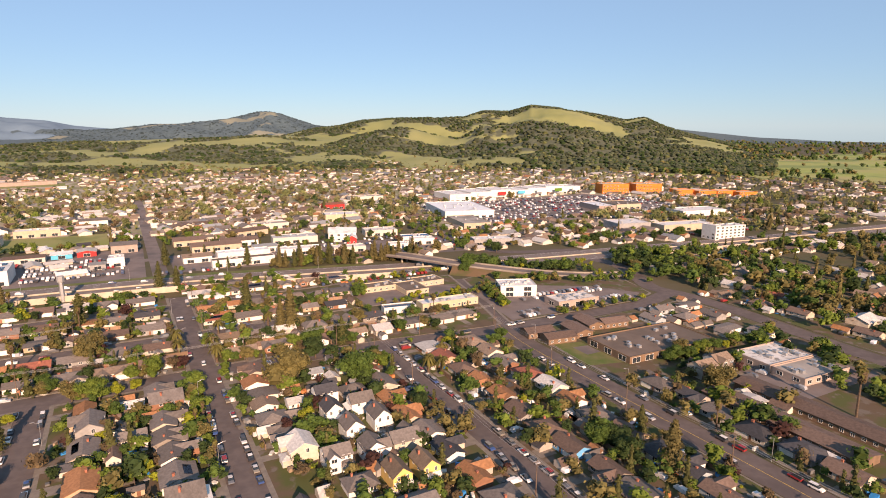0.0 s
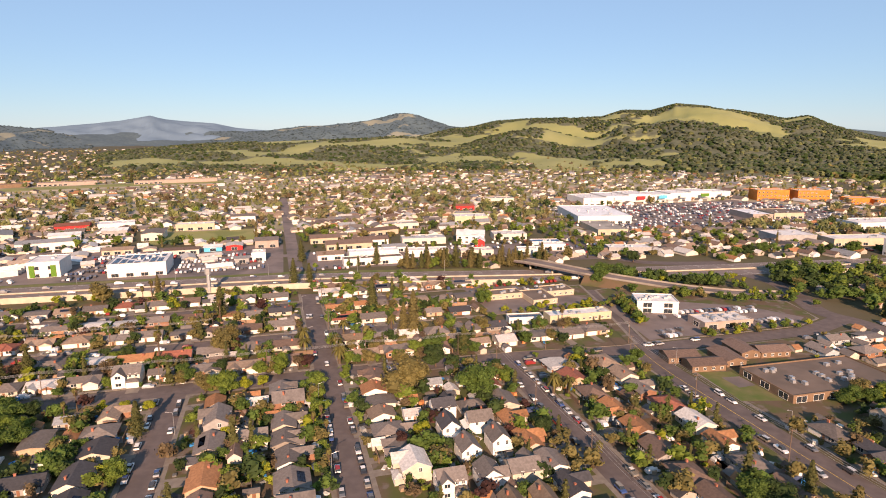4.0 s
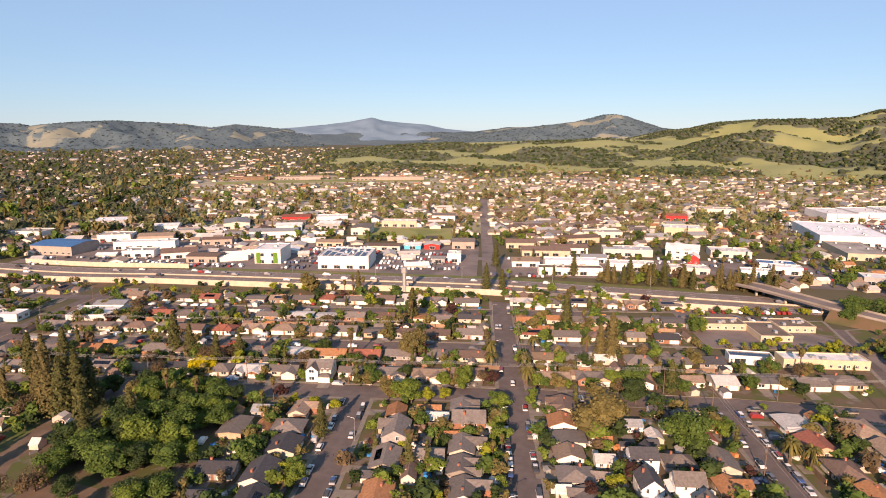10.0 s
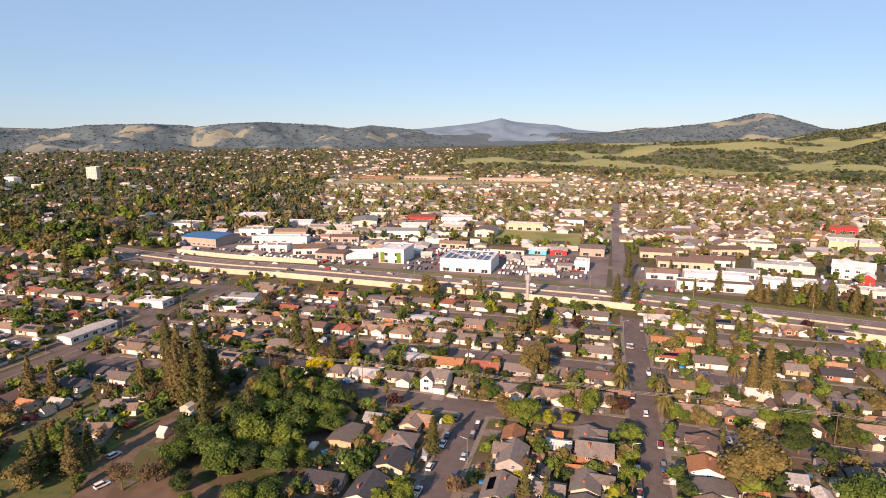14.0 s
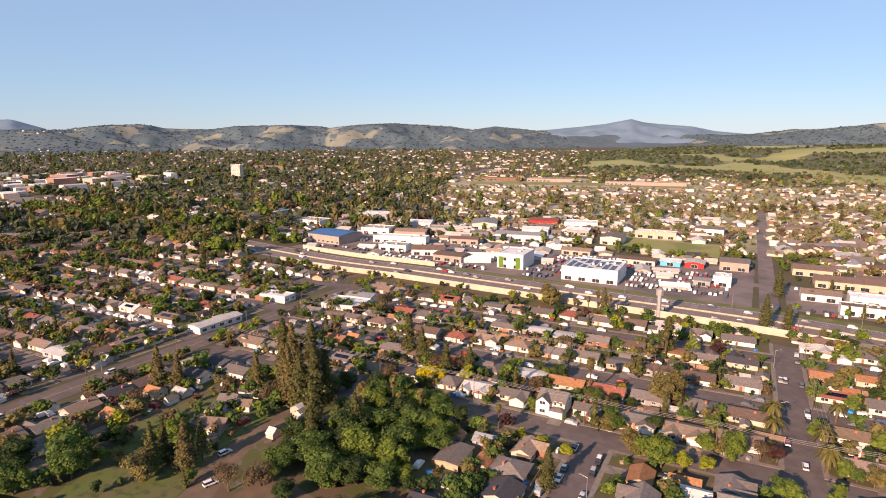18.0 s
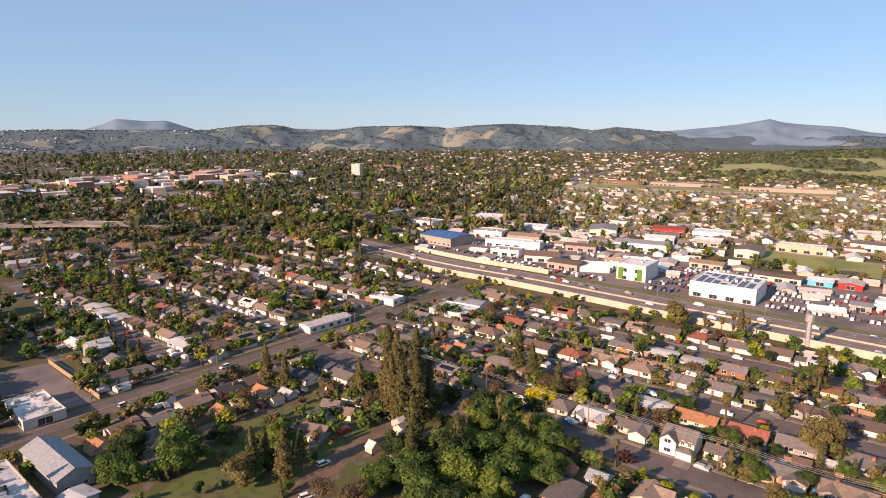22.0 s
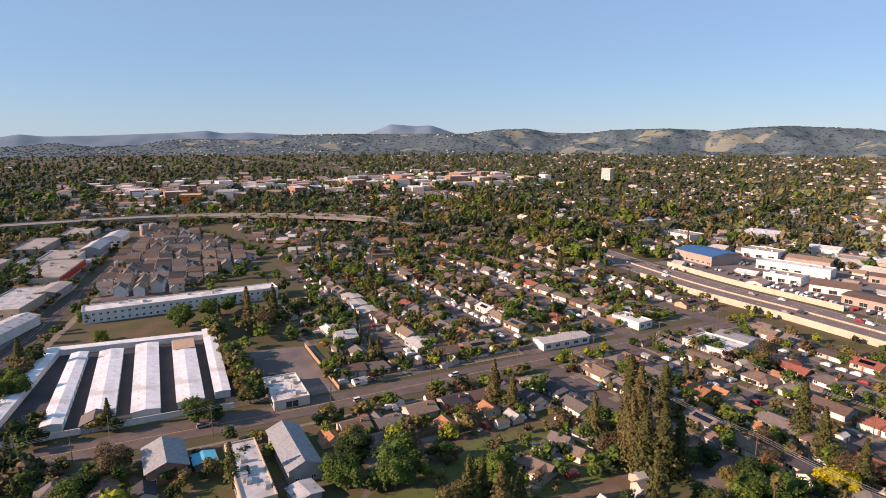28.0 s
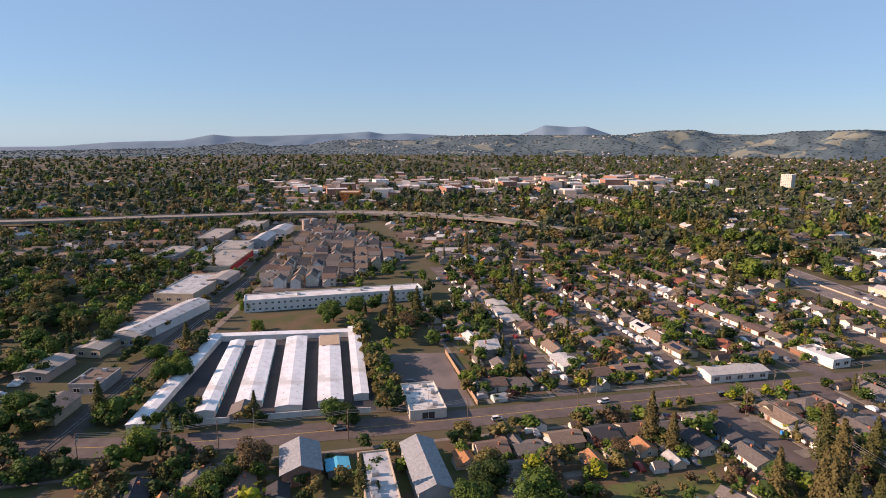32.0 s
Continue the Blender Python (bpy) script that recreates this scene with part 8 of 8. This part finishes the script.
# cars in drives of the houses
for x, y in BUILT:
    for k in range(fr.integers(0, 3)):
        t = fr.choice((0.0, 1.571)) + fr.normal(0, 0.04)
        px, py = x + fr.choice((-8.2, 8.2)) + fr.normal(0, 0.6), y + fr.choice((-7.4, 7.4)) + fr.normal(0, 0.6)
        if min((px - u) ** 2 / 49 + (py - w) ** 2 / 42 for u, w in BUILT) < 1:
            continue
        v = CV * (1, 1, fr.uniform(0.95, 1.3))
        CP.add(np.stack([v[:, 0] * math.cos(t) - v[:, 1] * math.sin(t) + px, v[:, 0] * math.sin(t) + v[:, 1] * math.cos(t) + py, v[:, 2] + 0.1], 1), CF)
for y, x0, x1, c in ((299.9, -215, 70, 0.3), (306.1, -215, 70, 0.3), (353.9, -215, 60, 0.25), (360.1, -215, 60, 0.25), (203.5, -430, -245, 0.4), (210.5, -430, -245, 0.4), (259.5, -430, -245, 0.35), (266.5, -430, -245, 0.35), (315.5, -430, -245, 0.35), (322.5, -430, -245, 0.35)):
    x = x0
    while x < x1:
        if fr.uniform() < c and abs(x - 24) > 9:
            v = CV * (fr.choice((-0.95, 0.95)), 0.95, fr.uniform(0.95, 1.3))
            CP.add(v + (x, y, 0.08), CF if v[1, 0] > 0 else [f[::-1] for f in CF])
        x += fr.uniform(5.4, 7.4)
CP.make("lot_cars", M["far_car"], "rows of parked cars of many colours", "cars")

# concrete drives, and small outbuildings behind the houses
DP = Pile()
for x, y, turn in DRIVES:
    t = radians(turn)
    w, l = fr.uniform(1.4, 2.6), fr.uniform(3.0, 3.6)
    v = np.array([(-w, -l, 0), (w, -l, 0), (w, l, 0), (-w, l, 0)])
    DP.add(np.stack([v[:, 0] * math.cos(t) - v[:, 1] * math.sin(t) + x, v[:, 0] * math.sin(t) + v[:, 1] * math.cos(t) + y, np.full(4, 0.178 + fr.uniform(0, 0.003))], 1), [[0, 1, 2, 3]])
DP.make("driveways", M["pavement"], "pale concrete driveways in front of the houses", "driveway")
OW, OR = Pile(), {k: Pile() for k in "gbwdo"}
for x, y in BUILT:
    for k in range(fr.integers(1, 4) + (4 if x < -225 else 1)):
        px, py = x + fr.uniform(-11, 11), y + fr.uniform(-12.5, 12.5)
        if min((px - u) ** 2 / 62 + (py - w) ** 2 / 50 for u, w in BUILT) < 1 or (px > -225 and min(abs(py - q) for q in (252, 303, 357)) < 9) or (min(abs(px - q) for q in (24, -35, 100, 161)) < 10 and py < 300) or abs(px + 228) < 10 or (px < -225 and min(abs(py - q) for q in (208, 264, 320, 376)) < 8):
            continue
        S = np.array([fr.uniform(1.5, 4.2), fr.uniform(1.3, 2.8), fr.uniform(2.6, 3.6)])
        t = fr.choice((0.0, 1.571)) + fr.normal(0, 0.05)
        for pile, vv, ff in ((OW, HOUSE_V, HOUSE_F), (OR[fr.choice(list("gbwdo"))], ROOF_V, ROOF_F)):
            v = vv * S
            pile.add(np.stack([v[:, 0] * math.cos(t) - v[:, 1] * math.sin(t) + px, v[:, 0] * math.sin(t) + v[:, 1] * math.cos(t) + py, v[:, 2] + 0.16], 1), ff)
OW.make("outbuilding_walls", M["far_wall"], "walls of sheds and lean-tos behind the houses", "sheds")
for k in OR:
    OR[k].make("outbuilding_roofs", M["roof_" + k], "roofs of sheds and lean-tos behind the houses", "sheds")

# bushes, hedges and junk in the yards
SMALL = []
for s in range(4):
    g = np.random.default_rng(90 + s)
    V, F = lump((0, 0, 0.4), (0.45, 0.45, 0.42), g, 6, 4)
    V, F = [list(v) for v in V], [list(f) for f in F]
    for i in range(34):
        d = g.normal(0, 1, 3)
        d[2] = abs(d[2])
        d /= np.linalg.norm(d)
        c = np.array([0, 0, 0.35]) + d * (0.55, 0.55, 0.6) * g.uniform(0.8, 1.15)
        a, b = g.normal(0, 0.13, 3), g.normal(0, 0.13, 3)
        k = len(V)
        V += [list(c - a), list(c + b), list(c + a), list(c - b)]
        F.append([k, k + 1, k + 2, k + 3])
    SMALL.append((np.array(V), F))
BP = {k: Pile() for k in ("oak", "spring", "olive", "dark", "lime", "brown")}
JP = Pile()
BOX_V = np.array([(-1, -1, 0), (1, -1, 0), (1, 1, 0), (-1, 1, 0), (-0.95, -0.95, 1), (0.95, -0.95, 1), (0.95, 0.95, 1), (-0.95, 0.95, 1)], float)
BOX_F = [[4, 5, 6, 7], [0, 1, 5, 4], [1, 2, 6, 5], [2, 3, 7, 6], [3, 0, 4, 7]]


def on_street(px, py):
    return (min(abs(px - q) for q in (24, -35, 100, 161)) < 7 and py < 246) or (abs(px - 24) < 7 and py < 392) or (px > -225 and min(abs(py - q) for q in (252, 303, 357)) < 7) or (px < -225 and min(abs(py - q) for q in (208, 264, 320, 376)) < 7) or abs(px + 228) < 9


for x, y in BUILT:
    for k in range(fr.integers(4, 10)):
        px, py = x + fr.uniform(-9.5, 9.5), y + fr.uniform(-10, 10)
        if on_street(px, py) or (abs(px - x) < 6.6 and abs(py - y) < 6.6):
            continue
        sh = SMALL[fr.integers(0, 4)]
        w, h = fr.uniform(0.9, 2.6), fr.uniform(0.8, 2.4)
        BP[fr.choice(list(BP), p=(0.27, 0.2, 0.23, 0.13, 0.08, 0.09))].add(sh[0] * (w, w, h) + (px, py, 0.12), sh[1])
    for k in range(fr.integers(4, 11)):
        px, py = x + fr.uniform(-9, 9), y + fr.uniform(-9.5, 9.5)
        if on_street(px, py) or (abs(px - x) < 6.8 and abs(py - y) < 6.8):
            continue
        t = fr.uniform(0, 3)
        S = np.array([fr.uniform(0.3, 1.4), fr.uniform(0.3, 1.0), fr.uniform(0.3, 1.3)])
        v = BOX_V * S
        JP.add(np.stack([v[:, 0] * math.cos(t) - v[:, 1] * math.sin(t) + px, v[:, 0] * math.sin(t) + v[:, 1] * math.cos(t) + py, v[:, 2] + 0.16], 1), BOX_F)
for k in BP:
    BP[k].make("bushes", M["leaf_" + k], "garden bushes and hedges between the houses", "bushes")
JP.make("yard_junk", M["clutter"], "boxes, bins and tarpaulins lying in yards", "junk")

M["field"] = material("farm_field_grass", (0.25, 0.30, 0.085), (0.30, 0.28, 0.12), 0.004, 0.95, coords="World", mix=(0.4, 0.6), spots=((0.17, 0.22, 0.07), 0.006, 0.52, 0.6))
near = [(a, 1345 + 45 * math.sin(a * 0.9) + 35 * math.sin(a * 2.3)) for a in np.linspace(-49.5, -78, 40)]
away = [(a, float(np.interp(-a, [49, 56, 66, 78], [1700, 2150, 3000, 3600])) + 60 * math.sin(a * 1.7)) for a in np.linspace(-78, -49.5, 40)]
slab("field_east", "broad green farm fields in the valley", [(-math.sin(radians(a)) * r, 40 + math.cos(radians(a)) * r) for a, r in near + away], "field", 0.3, "field")
# hedges across the fields and the wooded plain behind them
HP = {k: Pile() for k in ("oak", "dark", "olive")}


def hedge_tree(a, q, h):
    x, y = -math.sin(radians(a)) * q, 40 + math.cos(radians(a)) * q
    v, f = ROUGH[fr.integers(0, 3)]
    w = h * fr.uniform(0.8, 1.3)
    HP[fr.choice(("oak", "dark", "olive"))].add(v * (w, w, h) + (x, y, 0.0), f)


for a0, a1, q0, q1, n in ((-50, -56, 1420, 1340, 26), (-57, -60, 1480, 1500, 16), (-61, -64, 1520, 1560, 20), (-52, -58, 1600, 1620, 14), (-60, -70, 1800, 1900, 18), (-56, -66, 1990, 2300, 50), (-49.5, -78, 1370, 1350, 90), (-66, -78, 1500, 1480, 22), (-53, -62, 2050, 2300, 60)):
    for i in range(n):
        u = fr.uniform()
        hedge_tree(a0 + (a1 - a0) * u, q0 + (q1 - q0) * u + fr.normal(0, 12), fr.uniform(6, 13))
for i in range(900):
    a = fr.uniform(-80, -48)
    hedge_tree(a, math.sqrt(fr.uniform(2150 ** 2, 4300 ** 2)) + (200 if a > -52 else 0), fr.uniform(9, 18))
for k in HP:
    HP[k].make("hedge_trees", M["leaf_" + k], "hedge and wood trees across the farm plain", "trees")
# dense blocks of the town centre
TBW, TBR = Pile(), Pile()
for k in range(270):
    x, y = -1150 + fr.normal(0, 105), fr.uniform(20, 920)
    S = np.array([fr.uniform(7, 22), fr.uniform(6, 14), fr.choice((5, 6, 7, 9, 12))])
    t = -0.22 + fr.choice((0, 1.571))
    for pile, vv, ff, z in ((TBW, BOX_V, BOX_F[1:], 0), (TBR, BOX_V * (0.93, 0.93, 0.05), BOX_F, S[2] * 0.99)):
        v = vv * S
        pile.add(np.stack([v[:, 0] * math.cos(t) - v[:, 1] * math.sin(t) + x, v[:, 0] * math.sin(t) + v[:, 1] * math.cos(t) + y, v[:, 2] + z], 1), ff)
M["block_wall"] = palette_material("town_block_wall", [(0.30, 0.185, 0.145), (0.62, 0.58, 0.54), (0.50, 0.41, 0.33), (0.34, 0.22, 0.175), (0.58, 0.51, 0.44), (0.66, 0.63, 0.60), (0.55, 0.46, 0.40)], island=True)
M["block_roof"] = palette_material("town_block_roof", [(0.40, 0.38, 0.36), (0.62, 0.61, 0.60), (0.30, 0.24, 0.20), (0.34, 0.20, 0.15)], island=True)
TBW.make("town_block_walls", M["block_wall"], "brick and pale block walls of the town centre", "buildings")
TBR.make("town_block_roofs", M["block_roof"], "flat roofs of the town centre blocks", "buildings")
slab("field_grass_town", "mown green field among the shops", [(-106, 575), (-13, 578), (-13, 640), (-96, 636)], "meadow", 0.08, "field")
# woods on the green mountain and the foothills
OP = {k: Pile() for k in ("slope", "dark", "pale_oak")}
bpy.context.view_layer.update()
DG = bpy.context.evaluated_depsgraph_get()


CLUMP = [lump((0, 0, 0.3), (0.5, 0.5, 0.5), np.random.default_rng(60 + i), 5, 3) for i in range(5)]


def wood_the_hill(name, lo, hi, r0, r1, n, seed, level, size, foot, rise):
    ob = bpy.data.objects[name]
    g = np.random.default_rng(seed)
    for i in range(n):
        a, q = radians(g.uniform(lo, hi)), math.sqrt(g.uniform(r0 * r0, r1 * r1))
        x, y = -math.sin(a) * q, math.cos(a) * q
        if wooded(name, x, y, math.degrees(a), (q - foot) / rise) + g.normal(0, 0.03) < level:
            continue
        hit, at, nm, _ = ob.ray_cast(Vector((x, y, 2000)), Vector((0, 0, -1)))
        if not hit:
            continue
        v, f = CLUMP[g.integers(0, 5)]
        w, h = size * g.uniform(0.7, 1.6), size * g.uniform(0.6, 1.0)
        OP[g.choice(("slope", "dark", "pale_oak"), p=(0.62, 0.26, 0.12))].add(np.array(v) * (w, w, h) + (x, y, at.z - 1.0), f)


wood_the_hill("backdrop_green_mountain", -57, -12, 1400, 3650, 17000, 2, 0.02, 13, 1350, 2250)
wood_the_hill("backdrop_foothill", -22, 15, 1420, 2560, 5000, 4, 0.0, 11, 1400, 1100)
FP, FH = Pile(), Pile()


def far_woods(name, lo, hi, r0, r1, n, seed, level, size, foot, rise, homes=0):
    """Oak clumps, and a few houses, on a far range."""
    ob = bpy.data.objects[name]
    g = np.random.default_rng(seed)
    for i in range(n + homes):
        a, q = radians(g.uniform(lo, hi)), math.sqrt(g.uniform(r0 * r0, r1 * r1))
        x, y = -math.sin(a) * q, math.cos(a) * q
        if i < n and wooded(name, x, y, math.degrees(a), (q - foot) / rise) + g.normal(0, 0.05) < level:
            continue
        if i >= n and noise.fractal(Vector((x / 380, y / 380, seed + 9.0)), 1.0, 2.0, 4) < 0.12:
            continue
        hit, at, nm, _ = ob.ray_cast(Vector((x, y, 2000)), Vector((0, 0, -1)))
        if not hit:
            continue
        if i >= n:
            v = HOUSE_V * (g.uniform(4, 7), g.uniform(3.5, 5), 5)
            FH.add(v + (x, y, at.z - 0.5), HOUSE_F + [[4, 5, 9, 8], [8, 9, 6, 7]])
        else:
            v, f = CLUMP[g.integers(0, 5)]
            w = size * g.uniform(0.6, 1.6)
            FP.add(np.array(v) * (w, w, w * g.uniform(0.3, 0.5)) + (x, y, at.z - 1.0), f)


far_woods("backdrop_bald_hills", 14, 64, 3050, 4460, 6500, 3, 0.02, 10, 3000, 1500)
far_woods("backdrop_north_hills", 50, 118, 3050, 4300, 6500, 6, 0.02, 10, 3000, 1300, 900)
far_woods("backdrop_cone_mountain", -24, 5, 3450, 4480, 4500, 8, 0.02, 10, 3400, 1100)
# clumps share the hills' painted haze through a bluish leaf colour
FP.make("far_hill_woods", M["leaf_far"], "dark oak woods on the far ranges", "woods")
FH.make("hill_houses", M["far_wall"], "pale houses scattered over the far hills", "houses")
for k in OP:
    OP[k].make("hill_woods", M["leaf_" + k], "oak woods on the hill slopes", "woods")
